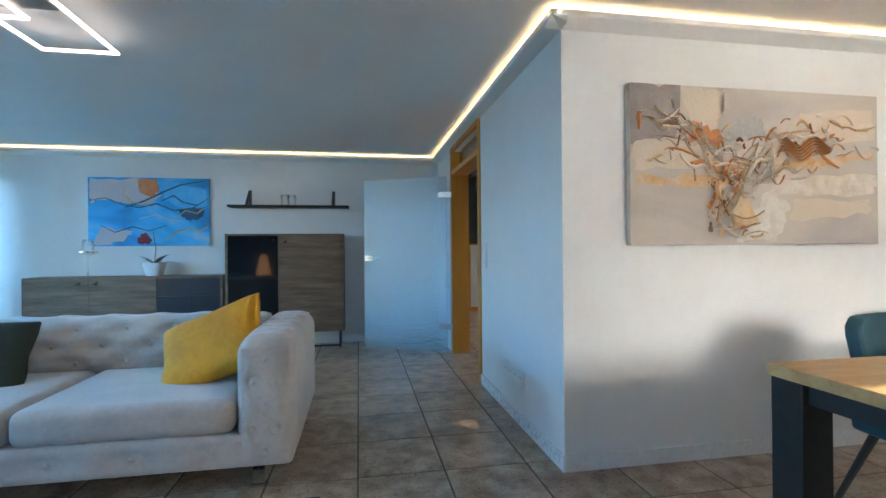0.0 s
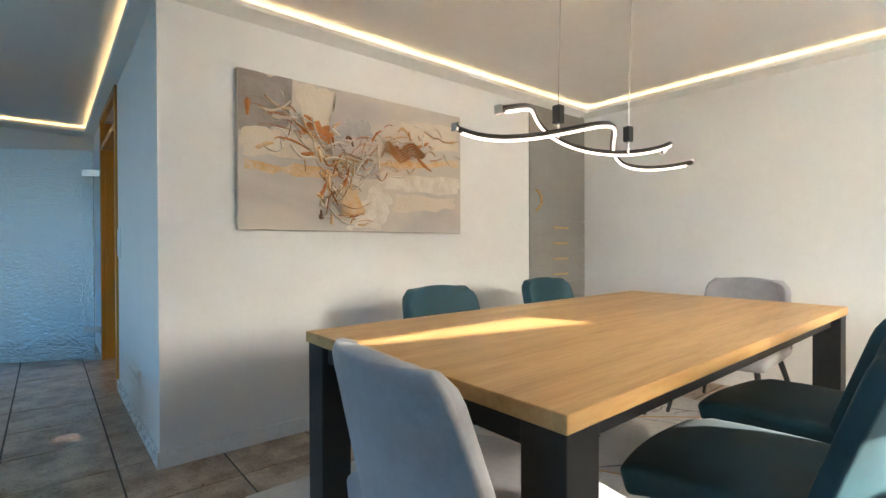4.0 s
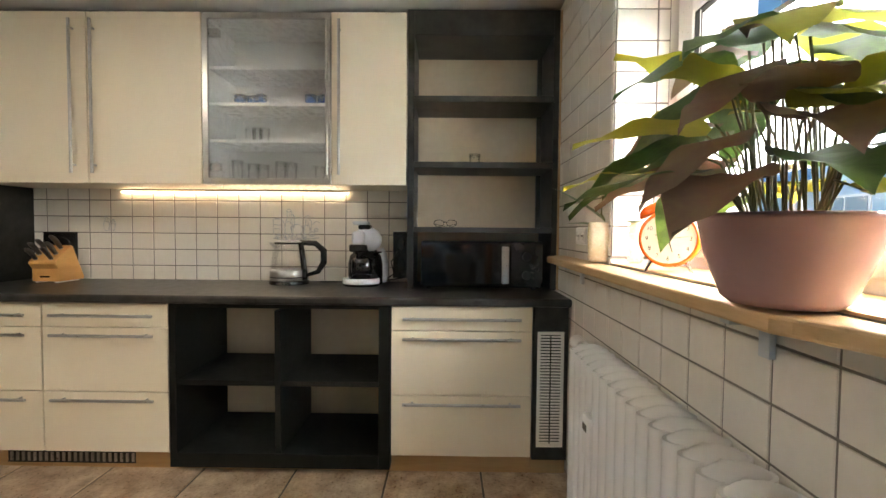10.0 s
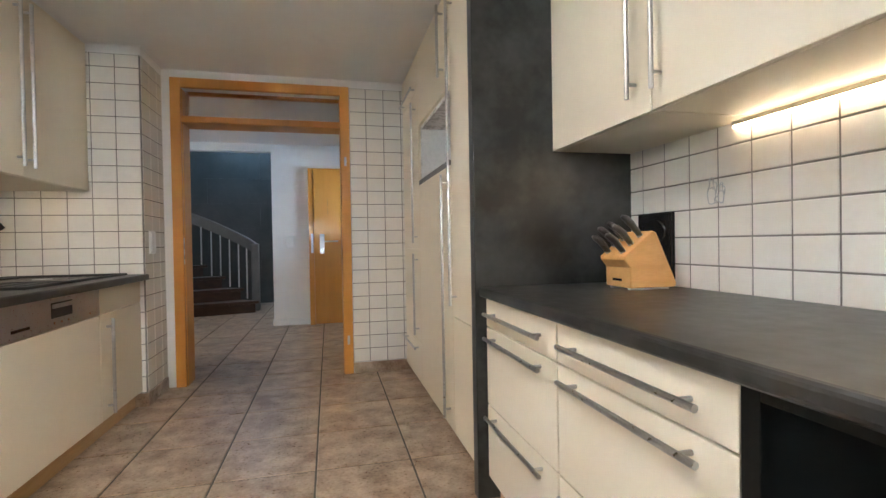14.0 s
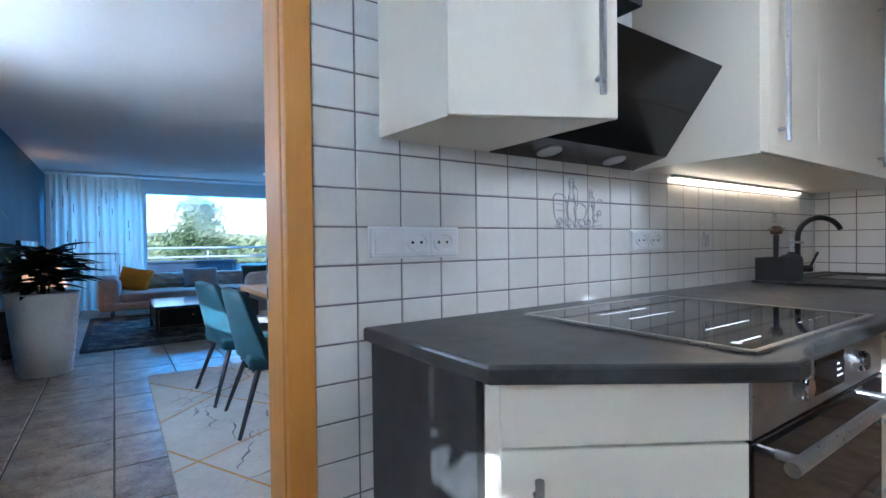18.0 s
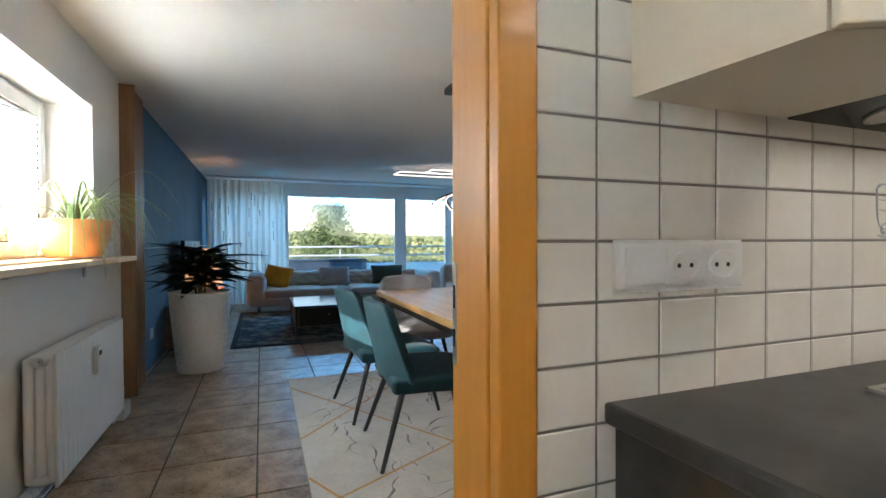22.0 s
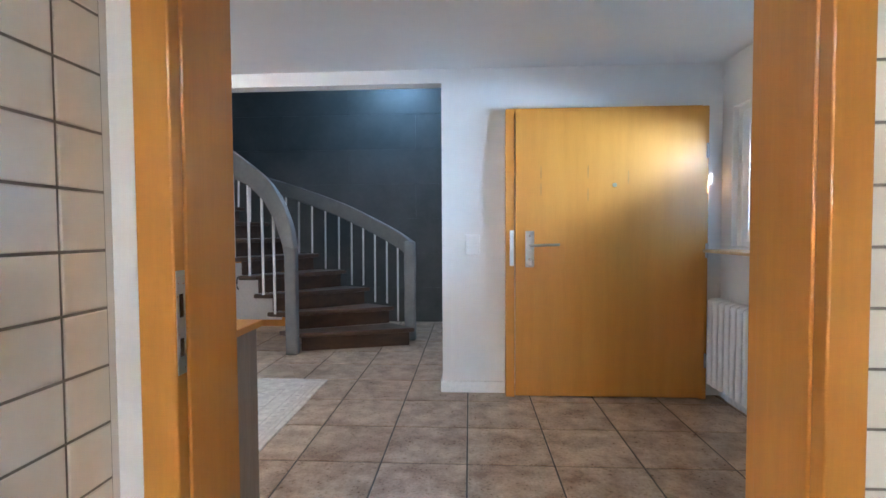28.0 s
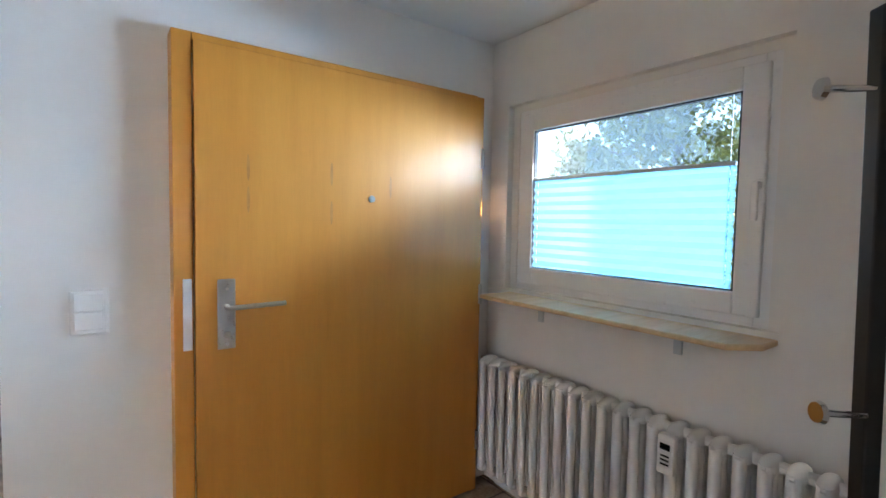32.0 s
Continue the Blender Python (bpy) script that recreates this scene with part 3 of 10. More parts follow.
for x, z in ((6.72, 1.62), (6.72, 1.50), (7.05, 1.62), (7.05, 1.46), (7.33, 1.58)):
    bm = bmesh.new()
    bmesh.ops.create_circle(bm, cap_ends=True, segments=14, radius=1, matrix=Matrix.LocRotScale((x, 6.5995, z), Euler((radians(90), 0, 0)), (0.006, 0.05, 1)))
    part("knot", bm, mat("veneer_knot", (0.40, 0.17, 0.035), (0.50, 0.23, 0.05), rough=0.4, scale=30), ent, "dark knot in the veneer")

# glass leaf of the living room doorway, swung open against the room
leaf = thing("glass_door", (X_LH - 0.02, 5.60, 0), "rippled glass door leaf standing wide open", "door")
way = (Vector((-0.02, 6.12, 0)) - Vector((0.935, 5.60, 0))).normalized()
side = Vector((-way.y, way.x, 0)) * 0.004


def on_leaf(d, z, off=0.0):
    return Vector((0.935, 5.60, z)) + way * d + side * (off / 0.004)


bm = bmesh.new()
prism(bm, [on_leaf(0.06, 0.02, -0.004), on_leaf(1.09, 0.02, -0.004), on_leaf(1.09, 1.99, -0.004), on_leaf(0.06, 1.99, -0.004)], side * 2)
part("pane", bm, RIPPLED, leaf, "rippled ornamental glass").visible_shadow = False
for z in (0.30, 1.78):
    bm = bmesh.new()
    prism(bm, [on_leaf(0.0, z - 0.03, -0.016), on_leaf(0.15, z - 0.03, -0.016), on_leaf(0.15, z + 0.03, -0.016), on_leaf(0.0, z + 0.03, -0.016)], side * 8)
    part("hinge_clamp", bm, STEEL, leaf, "steel glass-door hinge")
bm = bmesh.new()
prism(bm, [on_leaf(0.98, 1.04, -0.014), on_leaf(1.08, 1.04, -0.014), on_leaf(1.08, 1.10, -0.014), on_leaf(0.98, 1.10, -0.014)], side * 7)
rod(bm, on_leaf(1.03, 1.07, -0.03), on_leaf(1.03, 1.07, 0.03), 0.012)
rod(bm, on_leaf(1.05, 1.07, -0.04), on_leaf(0.90, 1.07, -0.04), 0.010)
part("handle", bm, CHROME, leaf, "chrome lever handle")

# ---- kitchen: fitted units along the back wall ----
FX = 7.343   # fronts of the base units
UX = 7.65    # fronts of the wall units


def bar_handle(parent, a, b, r=0.0075, stand=(-0.032, 0, 0), inset=0.045):
    """A steel bar on two posts, from a to b; stand: from the bar back to the front."""
    a, b, s = Vector(a), Vector(b), Vector(stand)
    d = (b - a).normalized()
    bm = rods((a, b, r), (a + d * inset, a + d * inset - s, r * 0.75), (b - d * inset, b - d * inset - s, r * 0.75), seg=10)
    return part("handle", bm, STEEL, parent, "brushed steel bar handle")


def drawer_unit(y0, y1, label):
    ob = thing("drawer_unit", ((FX + X_KE) / 2, (y0 + y1) / 2, 0.0), label, "cabinet", "kitchen base units")
    part("carcass", box(FX + 0.02, X_KE - 0.03, y0 + 0.002, y1 - 0.002, 0.095, 0.832), CREAM, ob)
    for z0, z1, hz in ((0.715, 0.828, 0.772), (0.400, 0.710, 0.676), (0.100, 0.395, 0.362)):
        front = rounded(part("drawer", box(FX, FX + 0.019, y0 + 0.003, y1 - 0.003, z0, z1), CREAM, ob), 0.003)
        bar_handle(front, (FX - 0.032, y0 + 0.06, hz), (FX - 0.032, y1 - 0.06, hz), stand=(-0.032, 0, 0))
    part("plinth", box(FX + 0.05, FX + 0.066, y0, y1, 0.0, 0.094), PLINTH, ob, "beech plinth board")
    return ob


drawer_unit(1.318, 1.934, "cream drawer unit with three steel-handled drawers")
unit = drawer_unit(0.700, 1.316, "cream drawer unit with three steel-handled drawers")
drawer_unit(-1.056, -0.375, "wide cream drawer unit beside the open shelf")
# ventilation grille in the plinth
grille = thing("plinth_grille", (FX + 0.045, 1.22, 0.05), "dark slotted ventilation grille in the plinth", "vent")
part("frame", boxes((FX + 0.044, FX + 0.05, 0.90, 1.54, 0.022, 0.030), (FX + 0.044, FX + 0.05, 0.90, 1.54, 0.074, 0.082), (FX + 0.047, FX + 0.049, 0.90, 1.54, 0.03, 0.074)), MATT_BLACK, grille)
for k in range(22):
    part("slat", box(FX + 0.042, FX + 0.047, 0.905 + k * 0.029, 0.917 + k * 0.029, 0.030, 0.074), STEEL, grille)

# open black shelf unit
shelf = thing("open_shelf_unit", ((FX + X_KE) / 2, 0.163, 0), "open black shelf unit with four empty compartments", "shelf")
SY0, SY1 = -0.372, 0.697
for name, p in (("side_panel", (FX - 0.004, 7.98, SY1 - 0.035, SY1, 0.03, 0.832)), ("side_panel", (FX - 0.004, 7.98, SY0, SY0 + 0.055, 0.03, 0.832)), ("divider", (FX + 0.01, 7.87, 0.160, 0.190, 0.10, 0.80)),
                ("shelf_board", (FX + 0.01, 7.87, SY0 + 0.055, 0.160, 0.43, 0.455)), ("shelf_board", (FX + 0.01, 7.87, 0.190, SY1 - 0.035, 0.43, 0.455)),
                ("bottom_board", (FX - 0.004, 7.87, SY0 + 0.055, SY1 - 0.035, 0.03, 0.10)), ("top_rail", (FX - 0.004, FX + 0.02, SY0 + 0.055, SY1 - 0.035, 0.812, 0.832))):
    rounded(part(name, box(*p), BLACK_SHELF, shelf), 0.002)
part("back_panel", box(7.87, 7.885, SY0 + 0.055, SY1 - 0.035, 0.03, 0.83), BACK_WALL, shelf, "pale unpainted back panel")
part("plinth", box(FX + 0.05, FX + 0.066, SY0, SY1, 0.0, 0.029), PLINTH, shelf, "beech plinth strip")

# dark filler with a vent grille at the end of the run
filler = thing("end_filler", (FX + 0.1, -1.145, 0), "dark end panel with a white slotted air grille", "panel")
part("panel", box(FX - 0.002, FX + 0.02, -1.225, -1.058, 0.09, 0.832), DARK, filler)
part("plinth", box(FX + 0.05, FX + 0.066, -1.23, -1.057, 0, 0.09), PLINTH, filler)
vent = part("grille", boxes((FX - 0.008, FX - 0.002, -1.205, -1.078, 0.155, 0.17), (FX - 0.008, FX - 0.002, -1.205, -1.078, 0.70, 0.715), (FX - 0.008, FX - 0.002, -1.205, -1.19, 0.17, 0.70), (FX - 0.008, FX - 0.002, -1.093, -1.078, 0.17, 0.70)), WHITE_LACQUER, filler, "white slotted metal grille")
for k in range(36):
    part("slat", boxes((FX - 0.007, FX - 0.003, -1.19, -1.145, 0.172 + k * 0.0147, 0.180 + k * 0.0147), (FX - 0.007, FX - 0.003, -1.138, -1.093, 0.172 + k * 0.0147, 0.180 + k * 0.0147)), WHITE_LACQUER, vent)

rounded(solo("worktop", box(7.312, X_KE, -1.235, 1.935, 0.834, 0.874), DARK, "dark slate-look worktop with a rounded front edge", "worktop"), 0.012, 3)

# wall units
def wall_unit(y0, y1, handle_y, label):
    ob = thing("wall_cabinet", ((UX + X_KE) / 2, (y0 + y1) / 2, 1.434), label, "cabinet", "kitchen wall units")
    part("carcass", box(UX + 0.02, X_KE, y0 + 0.002, y1 - 0.002, 1.434, 2.350), CREAM, ob)
    d = rounded(part("door", box(UX, UX + 0.019, y0 + 0.002, y1 - 0.002, 1.434, 2.350), CREAM, ob), 0.003)
    bar_handle(d, (UX - 0.032, handle_y, 1.485), (UX - 0.032, handle_y, 2.30))
    return ob


wall_unit(1.306, 1.936, 1.375, "cream wall cabinet with a tall steel handle")
wall_unit(0.685, 1.304, 1.262, "cream wall cabinet with a tall steel handle")
wall_unit(-0.420, -0.012, -0.06, "narrow cream wall cabinet beside the dark shelf tower")
gl = thing("glass_cabinet", ((UX + X_KE) / 2, 0.336, 1.434), "wall cabinet with a frosted glass door in a steel frame", "cabinet")
for name, p in (("side_panel", (UX + 0.02, X_KE, 0.664, 0.683, 1.434, 2.35)), ("side_panel", (UX + 0.02, X_KE, -0.010, 0.010, 1.434, 2.35)), ("bottom_board", (UX + 0.02, X_KE, 0.010, 0.664, 1.434, 1.452)),
                ("top_board", (UX + 0.02, X_KE, 0.010, 0.664, 2.332, 2.35)), ("back_panel", (X_KE - 0.012, X_KE, 0.010, 0.664, 1.452, 2.332))):
    part(name, box(*p), WHITE_LACQUER, gl)
for z in (1.665, 1.865, 2.06):
    part("shelf_board", box(UX + 0.04, X_KE - 0.012, 0.010, 0.664, z, z + 0.016), WHITE_LACQUER, gl)


def ring_bar(x0, x1, y0, y1, z0, z1, t):
    """A closed rectangular frame in one piece, standing across x."""
    bm = bmesh.new()
    loops = [[bm.verts.new((x, y, z)) for y, z in ((y0 + d, z0 + d), (y1 - d, z0 + d), (y1 - d, z1 - d), (y0 + d, z1 - d))] for x, d in ((x0, 0), (x0, t), (x1, t), (x1, 0))]
    for a, b in zip(loops, loops[1:] + loops[:1]):
        for k in range(4):
            bm.faces.new((a[k], a[(k + 1) % 4], b[(k + 1) % 4], b[k]))
    return bm


d = rounded(part("door", ring_bar(UX, UX + 0.019, -0.010, 0.683, 1.436, 2.348, 0.031), STEEL, gl, "brushed steel door frame"), 0.002)
pane = part("pane", box(UX + 0.007, UX + 0.012, 0.021, 0.652, 1.467, 2.317), FROSTED, d, "frosted ornamental glass")
pane.visible_shadow = False
for z in (1.53, 2.25):
    part("hinge", boxes((UX + 0.02, UX + 0.05, 0.60, 0.664, z - 0.02, z + 0.02)), STEEL, gl)
bar_handle(d, (UX - 0.032, 0.004, 1.485), (UX - 0.032, 0.004, 2.30))


def cup(name, x, y, z, r, h, material, label, cat, group):
    bm = lathe(bmesh.new(), (x, y, z), [(r * 0.72, 0.0), (r * 0.8, 0.004), (r, h), (r * 0.93, h), (r * 0.74, 0.008)], seg=18, close=False)
    return solo(name, bm, material, label, cat, group, smooth=True)


for k, y in enumerate((0.55, 0.49, 0.43)):
    cup("blue_cup", 7.82 + 0.03 * (k % 2), y, 1.881, 0.035, 0.075, BLUE_GLASS, "blue glass cup on the middle shelf", "cup", "cups in the glass cabinet")
for k, y in enumerate((0.14, 0.08, 0.05)):
    cup("blue_cup", 7.80 + 0.04 * (k % 2), y, 1.881, 0.035, 0.07, BLUE_GLASS, "blue glass cup on the middle shelf", "cup", "cups in the glass cabinet")
for k, y in enumerate((0.56, 0.49, 0.41, 0.33, 0.25, 0.10)):
    cup("drinking_glass", 7.80 + 0.05 * (k % 2), y, 1.4525, 0.034, 0.13 - 0.012 * (k % 3), TUMBLER, "clear drinking glass on the lowest shelf", "glass", "glasses in the glass cabinet")
for y in (0.50, 0.46, 0.42):
    cup("drinking_glass", 7.84, y, 1.682, 0.032, 0.09, TUMBLER, "clear drinking glass on a shelf", "glass", "glasses in the glass cabinet")

under = thing("under_cabinet_light", (7.96, 0.5, 1.40), "slim warm LED bar under the wall cabinets", "lamp")
part("housing", box(8.004, 8.024, -0.035, 1.375, 1.420, 1.4335), STEEL, under)
part("diffuser", box(8.004, 8.0145, -0.03, 1.37, 1.4115, 1.4198), KITCHEN_LED, under, "glowing LED diffuser")

# dark shelf tower
tw = thing("shelf_tower", (7.84, -0.83, 0.874), "tall dark open shelf tower on the worktop", "shelf")
TY0, TY1 = -1.232, -0.424
for name, p in (("side_panel", (UX, X_KE, TY1 - 0.035, TY1, 0.875, 2.365)), ("side_panel", (UX, X_KE, TY0, TY0 + 0.03, 0.875, 2.365)), ("top_box", (UX, X_KE, TY0 + 0.03, TY1 - 0.035, 2.23, 2.365)),
                ("shelf_board", (UX - 0.006, X_KE - 0.02, TY0 + 0.03, TY1 - 0.035, 1.880, 1.912)), ("shelf_board", (UX - 0.006, X_KE - 0.02, TY0 + 0.03, TY1 - 0.035, 1.530, 1.562)),
                ("shelf_board", (UX - 0.006, X_KE - 0.02, TY0 + 0.03, TY1 - 0.035, 1.183, 1.212)), ("rear_strip", (X_KE - 0.05, X_KE - 0.02, TY0 + 0.03, TY0 + 0.055, 1.212, 2.23))):
    rounded(part(name, box(*p), DARK, tw), 0.002)
part("back_panel", box(X_KE - 0.018, X_KE - 0.004, TY0 + 0.03, TY1 - 0.035, 0.875, 2.23), BACK_WALL, tw, "pale back panel")
solo("wood_strip", box(UX - 0.01, UX + 0.03, -1.244, -1.234, 0.88, 2.36), PLINTH, "thin beech cover strip beside the shelf tower", "trim")
cup("drinking_glass", 7.74, -0.79, 1.5625, 0.034, 0.055, TUMBLER, "small clear glass on the dark shelf", "glass", "")
gs = thing("reading_glasses", (7.76, -0.62, 1.212), "folded reading glasses with thin dark frames", "glasses")
for y in (-0.595, -0.665):
    bm = bmesh.new()
    tube(bm, [(7.72, y + 0.028 * math.cos(a), 1.233 + 0.019 * math.sin(a)) for a in (2 * math.pi * k / 16 for k in range(17))], 0.0016, seg=6, up=(1, 0, 0))
    part("rim", bm, BLACK, gs)
part("bridge", tube(bmesh.new(), [(7.72, -0.623, 1.238), (7.72, -0.63, 1.242), (7.72, -0.637, 1.238)], 0.0016, seg=6, up=(1, 0, 0)), BLACK, gs)
for y0, y1 in ((-0.567, -0.69), (-0.693, -0.57)):
    part("temple", tube(bmesh.new(), [(7.725, y0, 1.236), (7.78, y0, 1.230), (7.80, (y0 + y1) / 2, 1.216)], 0.0016, seg=6), BLACK, gs)

# microwave
mw = thing("microwave", (7.83, -0.83, 0.874), "black microwave oven with a steel handle", "microwave")
rounded(part("body", box(7.66, 7.99, -1.16, -0.50, 0.885, 1.135), BLACK, mw), 0.008)
rounded(part("door", box(7.640, 7.66, -0.985, -0.502, 0.889, 1.131), BLACK_GLASS, mw, "dark glass door"), 0.004)
rounded(part("control_panel", box(7.642, 7.66, -1.158, -0.987, 0.889, 1.131), BLACK, mw), 0.004)
rounded(part("handle", box(7.618, 7.634, -0.975, -0.935, 0.91, 1.11), STEEL, mw, "flat steel handle"), 0.005)
for z in (0.925, 1.08):
    part("handle_post", box(7.634, 7.641, -0.965, -0.945, z, z + 0.015), STEEL, mw)
for z in (0.955, 1.055):
    part("knob", rods(((7.643, -1.07, z), (7.622, -1.07, z), 0.024), ((7.623, -1.07, z), (7.619, -1.07, z), 0.018), seg=20), MATT_BLACK, mw, "round turning knob")
for y in (-1.12, -0.54):
    for x in (7.69, 7.95):
        part("foot", rods(((x, y, 0.874), (x, y, 0.886), 0.014)), RUBBER, mw)

# dark side panel and the tall units
rounded(solo("tall_side_panel", box(7.30, X_KE, 1.938, 1.998, 0.0, 2.385), DARK, "dark slate-look end panel from floor to ceiling", "panel"), 0.004)
TF = 7.345


def tall(y0, y1, fronts, label, name="tall_cabinet"):
    ob = thing(name, ((TF + X_KE) / 2, (y0 + y1) / 2, 0), label, "cabinet", "tall kitchen units")
    for z0, z1, handle in fronts:
        if handle == "niche":
            for pn, q in (("niche_side", (TF + 0.02, X_KE, y0 + 0.002, y0 + 0.022, z0, z1)), ("niche_side", (TF + 0.02, X_KE, y1 - 0.022, y1 - 0.002, z0, z1)), ("niche_back", (TF + 0.4, X_KE, y0 + 0.022, y1 - 0.022, z0, z1)), ("niche_top", (TF + 0.02, TF + 0.4, y0 + 0.022, y1 - 0.022, z1 - 0.02, z1))):
                part(pn, box(*q), WHITE_LACQUER, ob, "white lining of the open niche")
            part("niche_floor", box(TF - 0.002, TF + 0.4, y0 + 0.022, y1 - 0.022, z0 - 0.004, z0 + 0.026), DARK, ob)
            continue
        part("carcass", box(TF + 0.021, X_KE, y0 + 0.002, y1 - 0.002, z0, z1), CREAM, ob)
        d = rounded(part("door", box(TF, TF + 0.02, y0 + 0.003, y1 - 0.003, z0 + 0.003, z1 - 0.003), CREAM, ob), 0.003)
        kind, u0, u1, v = handle
        if kind == "v":
            bar_handle(d, (TF - 0.034, v, u0), (TF - 0.034, v, u1), stand=(-0.034, 0, 0))
        elif kind == "h":
            bar_handle(d, (TF - 0.034, u0, v), (TF - 0.034, u1, v), stand=(-0.034, 0, 0))
    part("plinth", box(TF + 0.045, TF + 0.06, y0, y1, 0, 0.058), PLINTH, ob)
    return ob


tall(2.0, 2.475, [(0.06, 0.675, ("", 0, 0, 0)), (0.675, 2.385, ("v", 0.74, 2.30, 2.40))], "tall cream cupboard with a long steel handle")
tall(2.477, 3.365, [(0.06, 1.465, ("v", 0.12, 1.42, 2.56)), (1.465, 1.87, "niche"), (1.87, 2.385, ("v", 1.95, 2.34, 2.60))], "tall cream unit with an open appliance niche")
tall(3.367, Y_KN - 0.004, [(0.06, 0.34, ("h", 3.44, 3.98, 0.30)), (0.34, 1.02, ("v", 0.40, 0.985, 3.45)), (1.02, 2.13, ("v", 1.06, 2.06, 3.45)), (2.13, 2.385, ("h", 3.44, 3.98, 2.165))], "tall cream fridge unit with steel handles", "fridge_unit")

# ---- kitchen: run with hob and sink ----
WF = 5.50
TOP = 0.885


def base(y0, y1, label):
    ob = thing("base_cabinet", ((X_KIT + WF) / 2, (y0 + y1) / 2, 0), label, "cabinet", "kitchen base units")
    part("carcass", box(X_KIT + 0.02, WF - 0.02, y0 + 0.002, y1 - 0.002, 0.10, 0.842), CREAM, ob)
    part("plinth", box(WF - 0.06, WF - 0.045, y0, y1, 0.0, 0.099), PLINTH, ob, "beech plinth board")
    return ob


# worktop with a slanted free end
outline = [(X_KIT + 0.002, 0.236), (5.257, 0.246), (5.575, 0.690), (5.600, 0.735), (5.600, 0.79), (5.572, 0.86), (5.556, 0.95), (5.556, 3.632), (X_KIT + 0.002, 3.632)]
bm = prism(bmesh.new(), [(x, y, TOP - 0.04) for x, y in outline], (0, 0, 0.04))
rounded(solo("worktop", bm, DARK, "dark slate-look worktop with a slanted free end", "worktop"), 0.008, 2)
rounded(solo("base_end_panel", box(X_KIT + 0.004, 5.20, 0.262, 0.282, 0.0, TOP - 0.041), DARK, "dark end panel under the worktop", "panel"), 0.002)
# slanted corner cupboard
cc = thing("corner_cabinet", (5.1, 0.55, 0), "cream corner cupboard with one drawer and a door", "cabinet")
a, b = Vector((5.235, 0.290, 0)), Vector((5.515, 0.735, 0))
d = (b - a).normalized()
nrm = Vector((d.y, -d.x, 0))
prism(bm := bmesh.new(), [(X_KIT + 0.02, 0.285, 0.10), (5.20, 0.285, 0.10), (5.47, 0.735, 0.10), (X_KIT + 0.02, 0.735, 0.10)], (0, 0, 0.742))
part("carcass", bm, CREAM, cc)
for name, z0, z1 in (("drawer", 0.705, 0.838), ("door", 0.105, 0.700)):
    bm = prism(bmesh.new(), [(a + d * 0.004).to_tuple()[:2] + (z0,), (b - d * 0.004).to_tuple()[:2] + (z0,), (b - d * 0.004 - nrm * 0.02).to_tuple()[:2] + (z0,), (a + d * 0.004 - nrm * 0.02).to_tuple()[:2] + (z0,)], (0, 0, z1 - z0))
    o = rounded(part(name, bm, CREAM, cc), 0.003)
    if name == "door":
        p = a + d * 0.075 + nrm * 0.034
        bar_handle(o, (p.x, p.y, 0.12), (p.x, p.y, 0.655), stand=tuple(nrm * 0.034), r=0.009)
bm = prism(bmesh.new(), [(X_KIT + 0.02, 0.34, 0), (5.17, 0.34, 0), (5.43, 0.735, 0), (X_KIT + 0.02, 0.735, 0)], (0, 0, 0.10))
part("plinth", bm, PLINTH, cc)

# oven
ov = thing("oven", (5.2, 1.2, 0), "built-in oven with steel panel and dark glass door", "oven")
part("body", box(X_KIT + 0.05, WF - 0.01, 0.742, 1.658, 0.10, 0.842), CREAM, ov)
panel = rounded(part("control_panel", box(WF - 0.01, WF + 0.012, 0.745, 1.656, 0.700, 0.840), STEEL, ov, "brushed steel control panel"), 0.003)
part("display", box(WF + 0.012, WF + 0.015, 1.09, 1.30, 0.728, 0.818), BLACK_GLASS, panel, "dark clock display")
for y in (0.985, 1.405):
    part("knob", rods(((WF + 0.012, y, 0.772), (WF + 0.034, y, 0.772), 0.030), ((WF + 0.030, y, 0.772), (WF + 0.040, y, 0.772), 0.024), seg=24), CHROME, panel, "round chrome oven knob")
for k in range(3):
    part("display_mark", box(WF + 0.015, WF + 0.016, 1.245, 1.285 - 0.012 * k, 0.752 + 0.016 * k, 0.756 + 0.016 * k), WHITE_PLASTIC, panel)
d = rounded(part("oven_door", box(WF - 0.01, WF + 0.014, 0.747, 1.654, 0.215, 0.695), BLACK_GLASS, ov, "black glass oven door"), 0.004)
part("handle", rods(((WF + 0.065, 0.80, 0.645), (WF + 0.065, 1.60, 0.645), 0.016), ((WF + 0.012, 0.86, 0.645), (WF + 0.065, 0.86, 0.645), 0.011), ((WF + 0.012, 1.54, 0.645), (WF + 0.065, 1.54, 0.645), 0.011), seg=16), STEEL, d, "round steel bar handle")
part("lower_trim", box(WF - 0.01, WF + 0.012, 0.747, 1.654, 0.105, 0.210), STEEL, ov, "brushed steel base trim")
part("plinth", box(WF - 0.06, WF - 0.045, 0.742, 1.658, 0.0, 0.099), PLINTH, ov)

# narrow drawers
u = base(1.66, 2.10, "narrow cream drawer unit with steel bar handles")
for z0, z1 in ((0.725, 0.838), (0.565, 0.720), (0.335, 0.560), (0.105, 0.330)):
    f = rounded(part("drawer", box(WF - 0.019, WF, 1.663, 2.097, z0, z1), CREAM, u), 0.003)
    bar_handle(f, (WF + 0.034, 1.70, z1 - 0.045), (WF + 0.034, 2.075, z1 - 0.045), r=0.009, stand=(0.034, 0, 0))
# dishwasher
u = thing("dishwasher", (5.15, 2.575, 0), "integrated dishwasher with a steel panel and cream front", "dishwasher")
part("body", box(X_KIT + 0.05, WF - 0.02, 2.103, 3.047, 0.10, 0.842), CREAM, u)
